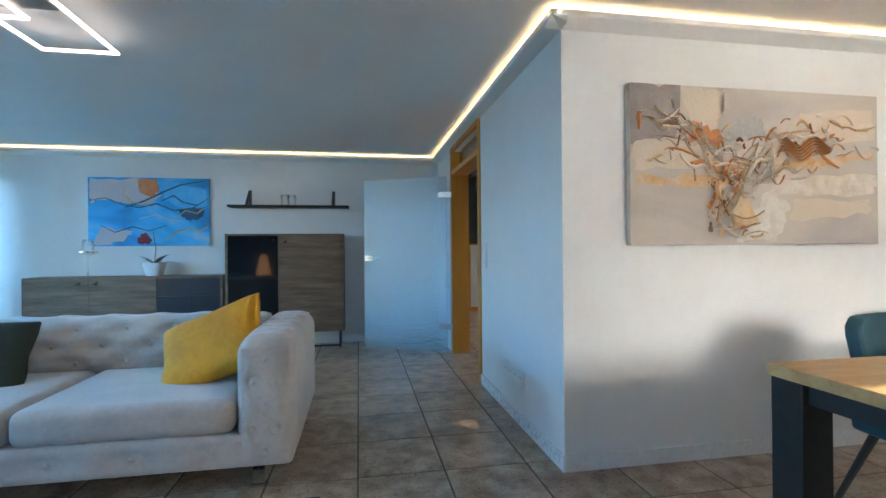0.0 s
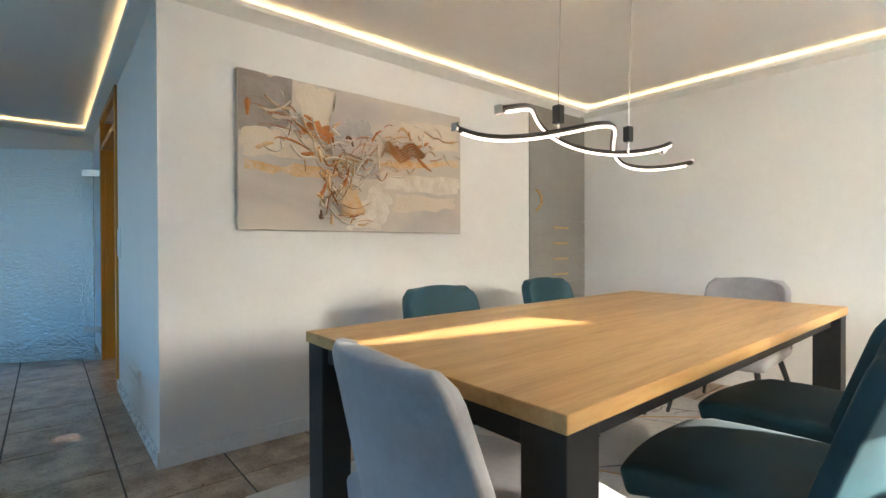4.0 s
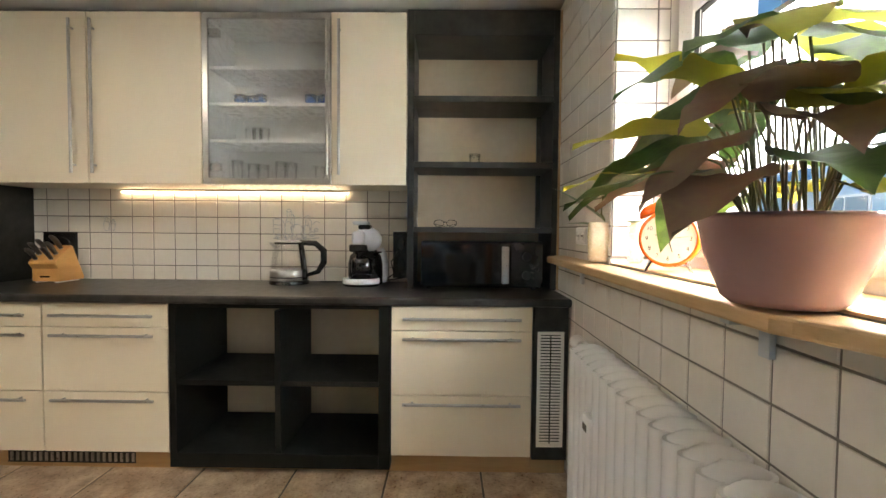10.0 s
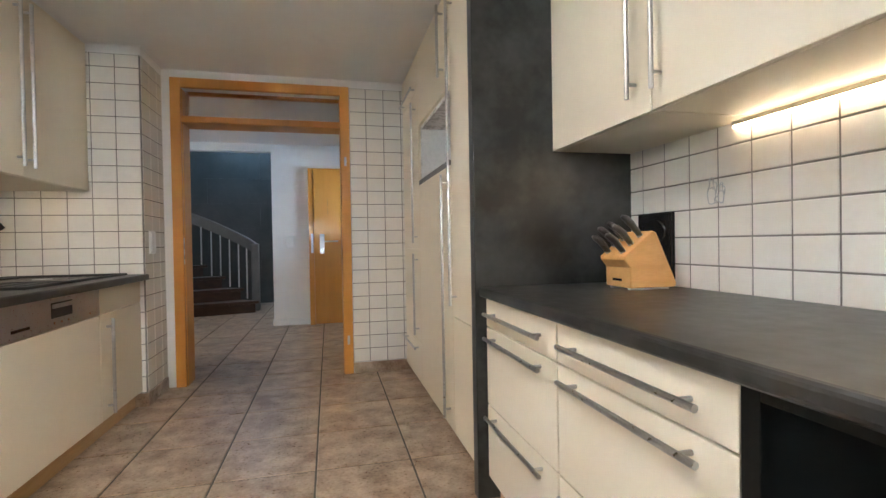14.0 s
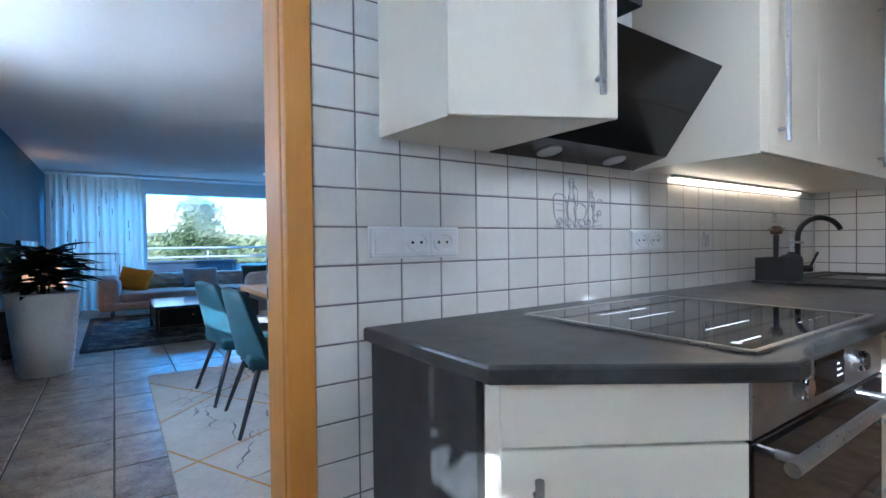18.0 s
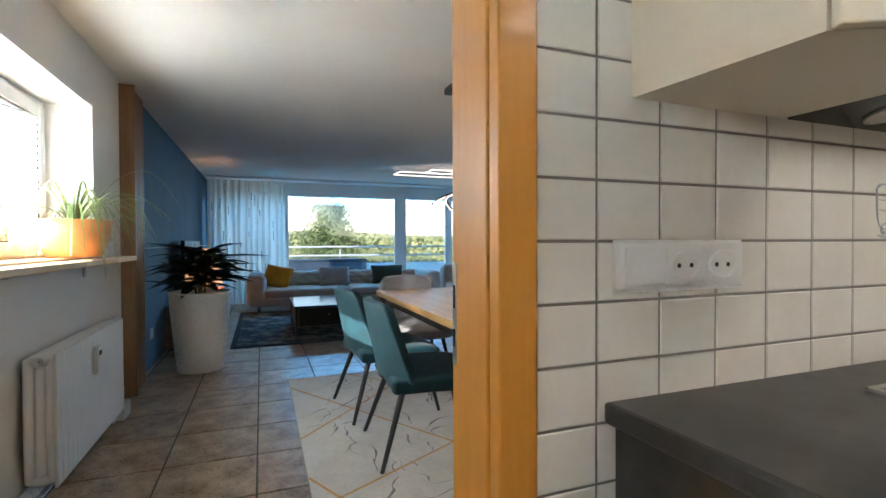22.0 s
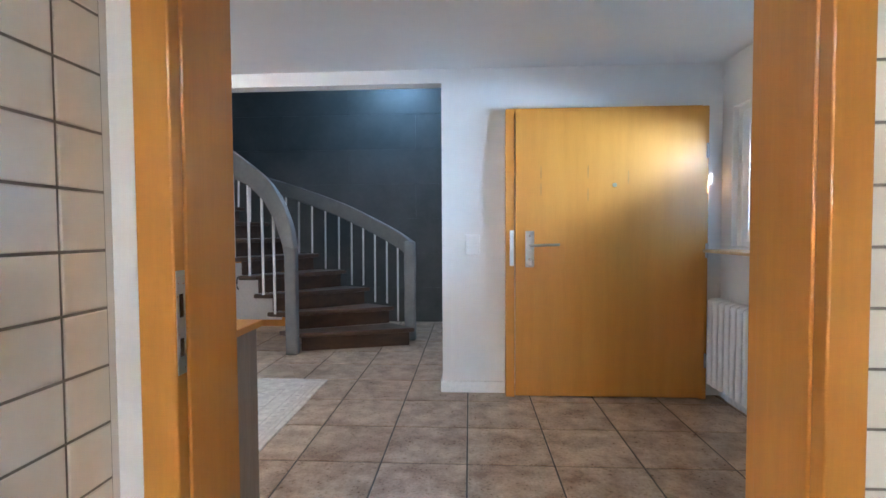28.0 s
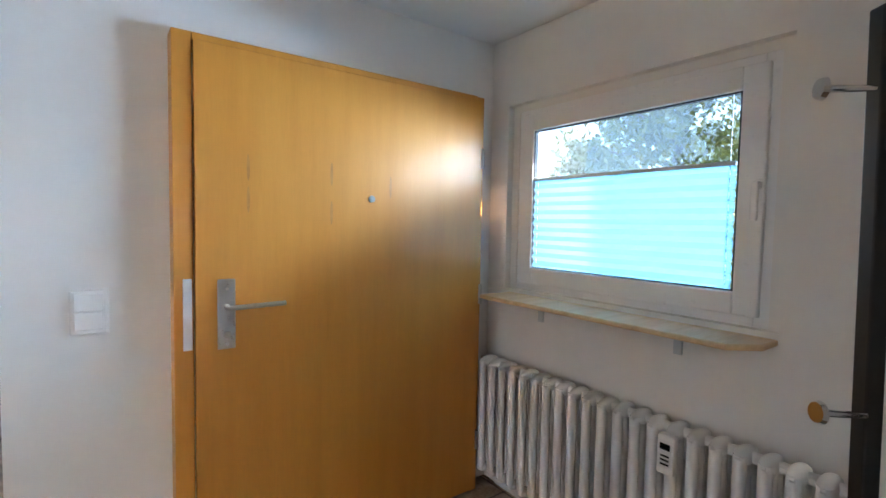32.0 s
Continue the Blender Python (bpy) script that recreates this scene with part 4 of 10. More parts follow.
rounded(part("front", box(WF - 0.019, WF, 2.104, 3.046, 0.105, 0.690), CREAM, u), 0.003)
cp = rounded(part("control_panel", box(WF - 0.019, WF + 0.002, 2.104, 3.046, 0.695, 0.840), STEEL, u, "brushed steel control panel"), 0.003)
part("grip", box(WF + 0.002, WF + 0.004, 2.58, 2.76, 0.745, 0.815), MATT_BLACK, cp, "recessed dark grip")
part("grip_lip", box(WF + 0.003, WF + 0.012, 2.585, 2.755, 0.790, 0.808), STEEL, cp)
for y in (2.60, 2.66, 2.72, 2.93):
    part("button", rods(((WF + 0.002, y, 0.722), (WF + 0.006, y, 0.722), 0.006)), CHROME, cp)
part("badge", box(WF + 0.002, WF + 0.0035, 2.30, 2.42, 0.725, 0.738), BLACK, cp)
part("plinth", box(WF - 0.06, WF - 0.045, 2.103, 3.047, 0.0, 0.099), PLINTH, u)
# sink cupboard
u = base(3.05, 3.632, "cream sink cupboard with a tall door handle")
rounded(part("panel", box(WF - 0.019, WF, 3.053, 3.629, 0.700, 0.838), CREAM, u), 0.003)
f = rounded(part("door", box(WF - 0.019, WF, 3.053, 3.629, 0.105, 0.695), CREAM, u), 0.003)
bar_handle(f, (WF + 0.034, 3.125, 0.13), (WF + 0.034, 3.125, 0.665), r=0.009, stand=(0.034, 0, 0))

# hob
hob = thing("hob", (5.19, 1.125, TOP), "black glass induction hob with a steel rim", "hob")
rounded(part("rim", boxes((4.852, 4.868, 0.732, 1.52, TOP + 0.001, TOP + 0.008), (5.512, 5.528, 0.732, 1.52, TOP + 0.001, TOP + 0.008), (4.868, 5.512, 0.732, 0.748, TOP + 0.001, TOP + 0.008), (4.868, 5.512, 1.504, 1.52, TOP + 0.001, TOP + 0.008)), STEEL, hob, "narrow steel rim"), 0.001)
part("glass_plate", box(4.868, 5.512, 0.748, 1.504, TOP + 0.001, TOP + 0.006), BLACK_GLASS, hob)
for x in (5.02, 5.12, 5.34):
    part("zone_mark", box(x, x + 0.004, 0.90, 1.14, TOP + 0.006, TOP + 0.0064), WHITE_PLASTIC, hob)
for y in (1.20, 1.27, 1.32, 1.36):
    part("touch_mark", box(5.44, 5.446, y, y + 0.02, TOP + 0.006, TOP + 0.0064), WHITE_PLASTIC, hob)
bm = box(5.455, 5.462, 0.80, 0.92, TOP + 0.006, TOP + 0.0064)
ball(bm, (5.4585, 0.80, TOP + 0.006), 0.012, (1, 1.3, 0.05), 12, 6)
part("brand_mark", bm, WHITE_PLASTIC, hob)

# sink with drainer, tap, caddy
sk = thing("sink", (5.13, 3.03, TOP), "matt black composite sink with a ribbed drainer", "sink")
SX0, SX1, SYA, SYB = 4.80, 5.46, 2.48, 3.54
part("rim", boxes((SX0, SX1, SYA, SYA + 0.02, TOP + 0.001, TOP + 0.014), (SX0, SX1, SYB - 0.02, SYB, TOP + 0.001, TOP + 0.014), (SX0, SX0 + 0.02, SYA + 0.02, SYB - 0.02, TOP + 0.001, TOP + 0.014), (SX1 - 0.02, SX1, SYA + 0.02, SYB - 0.02, TOP + 0.001, TOP + 0.014),
                  (SX0 + 0.02, SX0 + 0.10, 2.97, SYB - 0.02, TOP + 0.001, TOP + 0.009), (SX0 + 0.02, SX1 - 0.02, 2.95, 2.97, TOP + 0.001, TOP + 0.009), bevel=0.002), MATT_BLACK, sk)
part("drainer", box(SX0 + 0.02, SX1 - 0.02, SYA + 0.02, 2.95, TOP + 0.001, TOP + 0.005), MATT_BLACK, sk)
for k in range(6):
    part("rib", box(SX0 + 0.10 + k * 0.085, SX0 + 0.112 + k * 0.085, SYA + 0.07, 2.92, TOP + 0.005, TOP + 0.008), MATT_BLACK, sk)
# No recess here: a thin black sheet stands for the bowl's shaded depth.
part("bowl", boxes((SX0 + 0.10, SX1 - 0.02, 2.97, SYB - 0.02, TOP + 0.0006, TOP + 0.0022)), BLACK, sk, "flat black sheet in place of the bowl's dark depth")
part("drain", rods(((5.14, 3.24, TOP + 0.002), (5.14, 3.24, TOP + 0.006), 0.045), seg=24), STEEL, sk)
tap = thing("tap", (4.86, 2.93, TOP), "matt black tap with a high curved spout", "tap")
part("body", rods(((4.86, 2.93, TOP + 0.008), (4.86, 2.93, TOP + 0.115), 0.027), ((4.86, 2.93, TOP + 0.10), (4.86, 2.93, TOP + 0.13), 0.022), seg=18), MATT_BLACK, tap)
way = Vector((0.45, 0.9, 0)).normalized()
pts = [Vector((4.86, 2.93, TOP + 0.12)), Vector((4.86, 2.93, TOP + 0.22))] + [Vector((4.86, 2.93, TOP + 0.24)) + way * 0.15 * (1 - math.cos(t)) + Vector((0, 0, 0.115 * math.sin(t))) for t in [math.pi * k / 14 for k in range(13)]]
part("spout", tube(bmesh.new(), pts, 0.0145, seg=12, up=(way.y, -way.x, 0)), MATT_BLACK, tap, smooth=True)
part("lever", rods(((4.86, 2.93, TOP + 0.06), (4.905, 2.99, TOP + 0.06), 0.020), ((4.90, 2.985, TOP + 0.062), (4.93, 3.02, TOP + 0.155), 0.007), seg=12), MATT_BLACK, tap)
cd = thing("sink_caddy", (4.88, 2.63, TOP + 0.006), "matt black sink caddy with brush and soap pump", "caddy")
for name, p in (("base", (4.81, 4.95, 2.50, 2.72, TOP + 0.006, TOP + 0.012)), ("side", (4.81, 4.816, 2.50, 2.72, TOP + 0.012, TOP + 0.135)), ("side", (4.944, 4.95, 2.50, 2.72, TOP + 0.012, TOP + 0.135)),
                ("side", (4.816, 4.944, 2.50, 2.506, TOP + 0.012, TOP + 0.135)), ("side", (4.816, 4.944, 2.714, 2.72, TOP + 0.012, TOP + 0.135))):
    part(name, box(*p), MATT_BLACK, cd)
part("soap_bottle", lathe(bmesh.new(), (4.88, 2.78, TOP + 0.006), [(0.05, 0), (0.052, 0.01), (0.052, 0.12), (0.045, 0.135), (0.018, 0.142), (0.018, 0.155)], seg=20), MATT_BLACK, cd, smooth=True)
part("soap_pump", rods(((4.88, 2.78, TOP + 0.16), (4.88, 2.78, TOP + 0.215), 0.008), ((4.88, 2.78, TOP + 0.21), (4.88, 2.78, TOP + 0.222), 0.016), ((4.875, 2.775, TOP + 0.216), (4.93, 2.81, TOP + 0.212), 0.006)), STEEL, cd, "steel soap pump")
br = thing("dish_brush", (4.87, 2.60, TOP + 0.012), "dish brush with a round bristle head", "brush")
part("stem", rods(((4.87, 2.60, TOP + 0.012), (4.872, 2.602, TOP + 0.255), 0.010, 0.014)), MATT_BLACK, br)
bm = bmesh.new()
random.seed(4)
ball(bm, (4.872, 2.602, TOP + 0.272), 0.03, (1, 1, 0.55), 12, 8)
for k in range(70):
    t, u = random.uniform(0, 6.28), random.uniform(0, 1.4)
    w = Vector((math.sin(u) * math.cos(t), math.sin(u) * math.sin(t), 0.7 * math.cos(u)))
    c = Vector((4.872, 2.602, TOP + 0.272))
    rod(bm, c + w * 0.02, c + w * 0.047, 0.0022, 0.0015, 5)
part("bristles", bm, mat("brown_bristles", (0.10, 0.055, 0.03), rough=0.8), br)

# wall units over the hob and the sink
HX = 5.217
ob = thing("wall_cabinet", (4.95, 0.5, 1.428), "cream wall cabinet with a slanted front beside the hood", "cabinet", "kitchen wall units")
poly = [(X_KIT + 0.003, 0.298), (5.02, 0.325), (HX - 0.012, 0.705), (X_KIT + 0.003, 0.705)]
part("carcass", prism(bmesh.new(), [(x, y, 1.428) for x, y in poly], (0, 0, 0.955)), CREAM, ob)
a, b = Vector((5.028, 0.318, 1.425)), Vector((HX, 0.703, 1.425))
d = (b - a).normalized()
nr = Vector((d.y, -d.x, 0)) * 0.018
o = rounded(part("door", prism(bmesh.new(), [a, b, b + nr, a + nr], (0, 0, 0.958)), CREAM, ob), 0.003)
p = b - d * 0.055 + nr + nr.normalized() * 0.032
bar_handle(o, (p.x, p.y, 1.475), (p.x, p.y, 2.33), stand=tuple(nr.normalized() * 0.032), r=0.009)

ob = thing("wall_cabinet", (4.97, 2.59, 1.43), "long cream wall cabinet above the sink", "cabinet", "kitchen wall units")
part("carcass", box(X_KIT + 0.003, HX - 0.02, 1.545, 3.632, 1.43, 2.385), CREAM, ob)
part("side_panel", box(X_KIT + 0.003, HX, 1.535, 1.545, 1.425, 2.385), CREAM, ob)
for y0, y1, hy in ((1.615, 2.09, 1.69), (2.092, 2.95, 2.905), (2.952, 3.63, 2.995)):
    o = rounded(part("door", box(HX - 0.019, HX, y0, y1, 1.432, 2.383), CREAM, ob), 0.003)
    bar_handle(o, (HX + 0.032, hy, 1.48), (HX + 0.032, hy, 2.33), stand=(0.032, 0, 0), r=0.009)
rounded(part("front_strip", box(HX - 0.019, HX, 1.546, 1.613, 1.432, 2.383), CREAM, ob), 0.003)
under = thing("under_cabinet_light", (4.78, 2.6, 1.40), "slim warm LED bar under the wall cabinets", "lamp")
part("housing", box(4.722, 4.744, 1.83, 3.33, 1.414, 1.4295), STEEL, under)
part("diffuser", box(4.732, 4.743, 1.835, 3.325, 1.4055, 1.4138), KITCHEN_LED, under, "glowing LED diffuser")

# extractor hood: slanted black glass head
hd = thing("extractor_hood", (4.9, 1.12, 1.45), "slanted black glass extractor hood with two round lamps", "extractor hood")
prof = [(X_KIT + 0.004, 1.425), (4.872, 1.462), (5.095, 1.766), (5.07, 1.785), (4.80, 1.985), (X_KIT + 0.004, 1.985)]
bm = prism(bmesh.new(), [(x, 0.712, z) for x, z in prof], (0, 0.822, 0))
rounded(part("head", bm, mat("satin_black_glass", (0.007, 0.008, 0.008), rough=0.22, scale=4), hd), 0.003)
part("seam", prism(bmesh.new(), [(4.985, 0.74, 1.6125), (4.988, 0.74, 1.6105), (4.988, 1.50, 1.6105), (4.985, 1.50, 1.6125)], (0.002, 0, -0.0015)), BLACK, hd)
part("chimney", box(X_KIT + 0.004, 4.93, 0.98, 1.28, 1.985, CEIL - 0.002), mat("dark_grey_metal", (0.10, 0.105, 0.11), rough=0.35, metal=0.6), hd, "dark grey chimney")
for y in (0.93, 1.30):
    c, n = Vector((4.79, y, 1.4428)), Vector((0.23, 0, -0.97)).normalized()
    part("lamp", rods((c, c + n * 0.006, 0.045), seg=24), STEEL, hd, "round spot lamp")

# ---- sockets and switches ----
def plate(name, face, axis, u0, u1, z0, z1, cells, label, cat, out=1, material=None):
    """A wall plate; cells: 's' socket, 'w' switch. axis: the way along the wall."""
    m = material or WHITE_PLASTIC
    def pc(a0, a1, d0, d1, b0, b1):
        d0, d1 = sorted((face + out * d0, face + out * d1))
        return (a0, a1, d0, d1, b0, b1) if axis == "x" else (d0, d1, a0, a1, b0, b1)
    at = ((u0 + u1) / 2, face, (z0 + z1) / 2) if axis == "x" else (face, (u0 + u1) / 2, (z0 + z1) / 2)
    ob = thing(name, at, label, cat)
    rounded(part("frame", box(*pc(u0, u1, 0, 0.011, z0, z1)), m, ob), 0.005, 3)
    rounded(part("backing", box(*pc(u0 - 0.004, u1 + 0.004, 0, 0.004, z0 - 0.004, z1 + 0.004)), m, ob), 0.001)
    n = len(cells)
    up = (z1 - z0) > (u1 - u0)
    for k, c in enumerate(cells):
        if up:
            a0, a1 = u0 + 0.012, u1 - 0.012
            b1 = z1 - 0.012 - k * (z1 - z0 - 0.024) / n
            b0 = b1 - (z1 - z0 - 0.024) / n + 0.004
        else:
            b0, b1 = z0 + 0.010, z1 - 0.010
            a0 = u0 + 0.012 + k * (u1 - u0 - 0.024) / n
            a1 = a0 + (u1 - u0 - 0.024) / n - 0.004
        if c == "w":
            rounded(part("rocker", box(*pc(a0, a1, 0.011, 0.016, b0, b1)), m, ob), 0.002)
        else:
            rounded(part("socket_insert", box(*pc(a0, a1, 0.011, 0.0135, b0, b1)), m, ob), 0.002)
            ca, cb = (a0 + a1) / 2, (b0 + b1) / 2
            def pt(a, dd, b):
                return (a, face + out * dd, b) if axis == "x" else (face + out * dd, a, b)
            bm = bmesh.new()
            ru, rz = (a1 - a0) * 0.40, (b1 - b0) * 0.40
            ring = [[pt(ca + math.cos(t) * ru * f, dd, cb + math.sin(t) * rz * f) for t in (2 * math.pi * q / 24 for q in range(24))] for f, dd in ((1.0, 0.0138), (0.94, 0.0165), (0.86, 0.0138), (0.2, 0.0136))]
            sheet(bm, ring, closed=True)
            part("socket_ring", bm, m, ob)
            for s in (-1, 1):
                bm = rods((pt(ca + s * ru * 0.42, 0.0135, cb), pt(ca + s * ru * 0.42, 0.0146, cb), 0.0045), seg=10)
                part("pin_hole", bm, BLACK, ob)
    return ob


plate("wall_socket", X_KIT + 0.006, "y", 0.258, 0.568, 1.080, 1.168, "wss", "white triple plate with one switch and two sockets", "socket")
plate("wall_socket", X_KIT + 0.006, "y", 1.505, 1.75, 1.078, 1.165, "ss", "white double wall socket above the hob", "socket")
plate("wall_socket", X_KE - 0.006, "y", 1.668, 1.875, 0.882, 1.16, "ss", "black vertical socket strip behind the knife block", "socket", -1, BLACK)
plate("wall_socket", X_KE - 0.006, "y", -0.40, -0.31, 0.90, 1.18, "ss", "black vertical socket strip beside the coffee machine", "socket", -1, BLACK)
plate("light_switch", 5.53 + 0.006, "y", 3.70, 3.80, 1.02, 1.17, "ww", "white double light switch on the tiled pier", "switch")
plate("light_switch", X_DIN, "y", 0.215, 0.315, 1.006, 1.151, "ww", "white double light switch beside the doorway", "switch", -1)
plate("light_switch", Y_ENT, "x", 6.18, 6.285, 1.03, 1.18, "ww", "white double light switch beside the entrance door", "switch", -1)
plate("wall_socket", X_LH, "y", 3.30, 3.72, 0.27, 0.36, "ssss", "white row of four sockets low on the wall", "socket", -1)
plate("light_switch", X_LH, "y", 4.18, 4.27, 1.0, 1.22, "ww", "white light switch beside the doorway", "switch", -1)
plate("wall_socket", Y_SOUTH + 0.012, "x", 0.20, 0.30, 0.27, 0.36, "s", "white single socket on the accent wall", "socket", 1)
plate("wall_socket", Y_KS + 0.006, "x", 7.10, 7.26, 1.14, 1.21, "ss", "white double socket on the tiled wall", "socket", 1)

# ---- things on the worktop ----
kb = thing("knife_block", (7.80, 1.67, 0.874), "beech knife block with six steel-handled knives", "knife block")
KNIFE_WOOD = mat("pale_beech_block", (0.70, 0.38, 0.13), (0.62, 0.32, 0.10), rough=0.45, scale=4, stretch=(1, 5, 5), bump=0.05)
prof = [(7.765, 0.882), (7.950, 0.882), (7.956, 0.896), (7.872, 1.082), (7.858, 1.088), (7.742, 0.998), (7.740, 0.985), (7.765, 0.955)]
bm = prism(bmesh.new(), [(x, 1.575, z) for x, z in prof], (0, 0.155, 0))
rounded(part("block", bm, KNIFE_WOOD, kb), 0.004)
part("badge", box(7.7625, 7.765, 1.628, 1.682, 0.905, 0.914), BLACK, kb)
for y in (1.590, 1.700):
    part("foot", box(7.775, 7.935, y, y + 0.018, 0.874, 0.882), WHITE_PLASTIC, kb)
DARK_STEEL = mat("dark_brushed_steel", (0.20, 0.19, 0.18), (0.14, 0.13, 0.125), rough=0.3, metal=1.0, scale=20)
random.seed(3)
up = Vector((-0.61, 0, 0.79))
for f, y, ln in ((0.14, 1.700, 0.085), (0.42, 1.705, 0.092), (0.66, 1.690, 0.088), (0.16, 1.612, 0.088), (0.46, 1.614, 0.094), (0.80, 1.616, 0.100)):
    p = Vector((7.742 + 0.116 * f, y, 0.998 + 0.090 * f))
    bend = Vector((-0.012, 0, -0.006))
    part("knife_handle", tube(bmesh.new(), [p - up * 0.012, p + up * ln * 0.2, p + up * ln * 0.6 + bend * 0.1, p + up * ln * 0.9 + bend * 0.7, p + up * ln + bend * 1.2], [0.0085, 0.0105, 0.0125, 0.0115, 0.007], seg=10, flat=1.25, up=(0, 1, 0)), DARK_STEEL, kb, smooth=True)
    part("bolster", rods((p - up * 0.006, p + up * 0.006, 0.0115), seg=10), STEEL, kb)

kt = thing("kettle", (7.86, 0.285, 0.874), "glass electric kettle with steel base and black handle", "kettle")
part("power_base", lathe(bmesh.new(), (7.86, 0.285, 0.874), [(0.098, 0), (0.10, 0.006), (0.098, 0.018), (0.09, 0.021)], seg=32), BLACK, kt, smooth=False)
part("steel_band", lathe(bmesh.new(), (7.86, 0.285, 0.896), [(0.094, 0), (0.096, 0.004), (0.096, 0.058), (0.093, 0.062), (0.05, 0.064)], seg=32), STEEL, kt, smooth=True)
part("jug", lathe(bmesh.new(), (7.86, 0.285, 0.958), [(0.092, 0), (0.093, 0.01), (0.086, 0.08), (0.072, 0.145), (0.070, 0.15), (0.068, 0.145), (0.082, 0.08), (0.089, 0.01), (0.088, 0.004)], seg=32, close=False), JUG_GLASS, kt, "clear glass jug", smooth=True)
part("lid", lathe(bmesh.new(), (7.86, 0.285, 1.107), [(0.073, 0), (0.076, 0.005), (0.072, 0.010)], seg=32), BLACK, kt, smooth=True)
part("lid_cap", lathe(bmesh.new(), (7.86, 0.285, 1.117), [(0.070, 0), (0.068, 0.005), (0.045, 0.009), (0.012, 0.011)], seg=32), STEEL, kt, "steel lid cap", smooth=True)
part("spout", prism(bmesh.new(), [(7.80, 0.342, 1.085), (7.785, 0.362, 1.112), (7.82, 0.358, 1.112), (7.83, 0.338, 1.085)], (0.012, 0.004, 0.004)), STEEL, kt)
part("band_groove", lathe(bmesh.new(), (7.86, 0.285, 0.913), [(0.0965, 0), (0.0967, 0.0015), (0.0967, 0.004), (0.0965, 0.0055)], seg=32, close=False), BLACK, kt)
kt.scale = (1.14, 1.14, 1.0)
part("handle", tube(bmesh.new(), [(7.86, 0.23, 1.115), (7.855, 0.15, 1.112), (7.85, 0.105, 1.07), (7.85, 0.105, 1.0), (7.85, 0.135, 0.945), (7.855, 0.195, 0.925)], [0.014, 0.017, 0.018, 0.017, 0.014, 0.010], seg=10, up=(1, 0, 0)), BLACK, kt, smooth=True)
part("handle_strip", tube(bmesh.new(), [(7.835, 0.218, 1.112), (7.828, 0.206, 1.03), (7.818, 0.196, 0.96), (7.815, 0.194, 0.90)], [0.014, 0.014, 0.015, 0.015], seg=8, flat=0.6, up=(1, 0, 0)), BLACK, kt, smooth=True)
part("cable", tube(bmesh.new(), [(7.92, 0.14, 0.879), (7.93, 0.0, 0.878), (7.93, -0.15, 0.878), (7.99, -0.30, 0.90), (8.01, -0.36, 0.98)], 0.004, seg=6), BLACK, kt)

CMX, CMY = 7.85, -0.165
cm = thing("coffee_machine", (CMX, CMY, 0.874), "rounded black and grey capsule coffee machine", "coffee machine")
GREY_PL = mat("silver_grey_plastic", (0.60, 0.62, 0.66), (0.56, 0.58, 0.62), rough=0.25, scale=6)


def blob(cx, cy, z0, prof, sx=1.0, sy=1.0, seg=28):
    bm = lathe(bmesh.new(), (0, 0, 0), prof, seg=seg)
    bmesh.ops.transform(bm, matrix=Matrix.LocRotScale((cx, cy, z0), None, (sx, sy, 1.0)), verts=bm.verts)
    return bm


part("body", blob(CMX + 0.01, CMY, 0.876, [(0.088, 0), (0.094, 0.006), (0.098, 0.06), (0.097, 0.12), (0.088, 0.165), (0.066, 0.19), (0.058, 0.21), (0.04, 0.215)], 0.95, 1.05), BLACK, cm, "black rounded body", smooth=True)
part("cup_bay", blob(CMX - 0.018, CMY + 0.006, 0.905, [(0.062, 0), (0.072, 0.01), (0.078, 0.06), (0.074, 0.115), (0.055, 0.14), (0.01, 0.142)], 1.0, 1.0), BLACK_GLASS, cm, "glossy black cup bay", smooth=True)
part("head", ball(bmesh.new(), (CMX, CMY - 0.012, 1.135), 0.082, (1.02, 1.0, 0.92), 28, 18), GREY_PL, cm, "rounded silver-grey head", smooth=True)
rounded(part("face_panel", box(CMX - 0.098, CMX - 0.02, CMY - 0.012, CMY + 0.066, 1.108, 1.185), GREY_PL, cm, "pale grey face panel"), 0.022, 4)
rounded(part("visor", box(CMX - 0.106, CMX - 0.01, CMY - 0.024, CMY + 0.076, 1.068, 1.110), BLACK, cm), 0.010, 3)
part("seam", blob(CMX, CMY - 0.012, 1.060, [(0.0835, 0), (0.0845, 0.004), (0.0835, 0.008)], 1.0, 1.0), BLACK, cm)
rounded(part("crown", box(CMX - 0.055, CMX + 0.03, CMY - 0.036, CMY + 0.034, 1.195, 1.222), BLACK, cm), 0.010, 3)
rounded(part("lever", box(CMX - 0.098, CMX + 0.0, CMY - 0.028, CMY + 0.058, 1.222, 1.242), GREY_PL, cm, "grey lever"), 0.009, 3)
part("nozzle", rods(((CMX - 0.06, CMY + 0.02, 1.07), (CMX - 0.06, CMY + 0.02, 1.04), 0.022, 0.014)), BLACK, cm)
part("water_tank", blob(CMX + 0.055, CMY - 0.085, 0.885, [(0.040, 0), (0.050, 0.03), (0.052, 0.10), (0.040, 0.165), (0.018, 0.20)], 1.25, 0.8), GREY_PL, cm, "silver side tank", smooth=True)
part("tray_foot", blob(CMX - 0.075, CMY + 0.012, 0.874, [(0.086, 0.0), (0.094, 0.004), (0.096, 0.013), (0.08, 0.014)], 0.80, 1.08), BLACK, cm, smooth=True)
part("drip_tray", blob(CMX - 0.075, CMY + 0.012, 0.888, [(0.095, 0.0), (0.099, 0.006), (0.099, 0.028), (0.094, 0.031), (0.085, 0.022)], 0.80, 1.08), GREY_PL, cm, "grey oval drip tray", smooth=True)
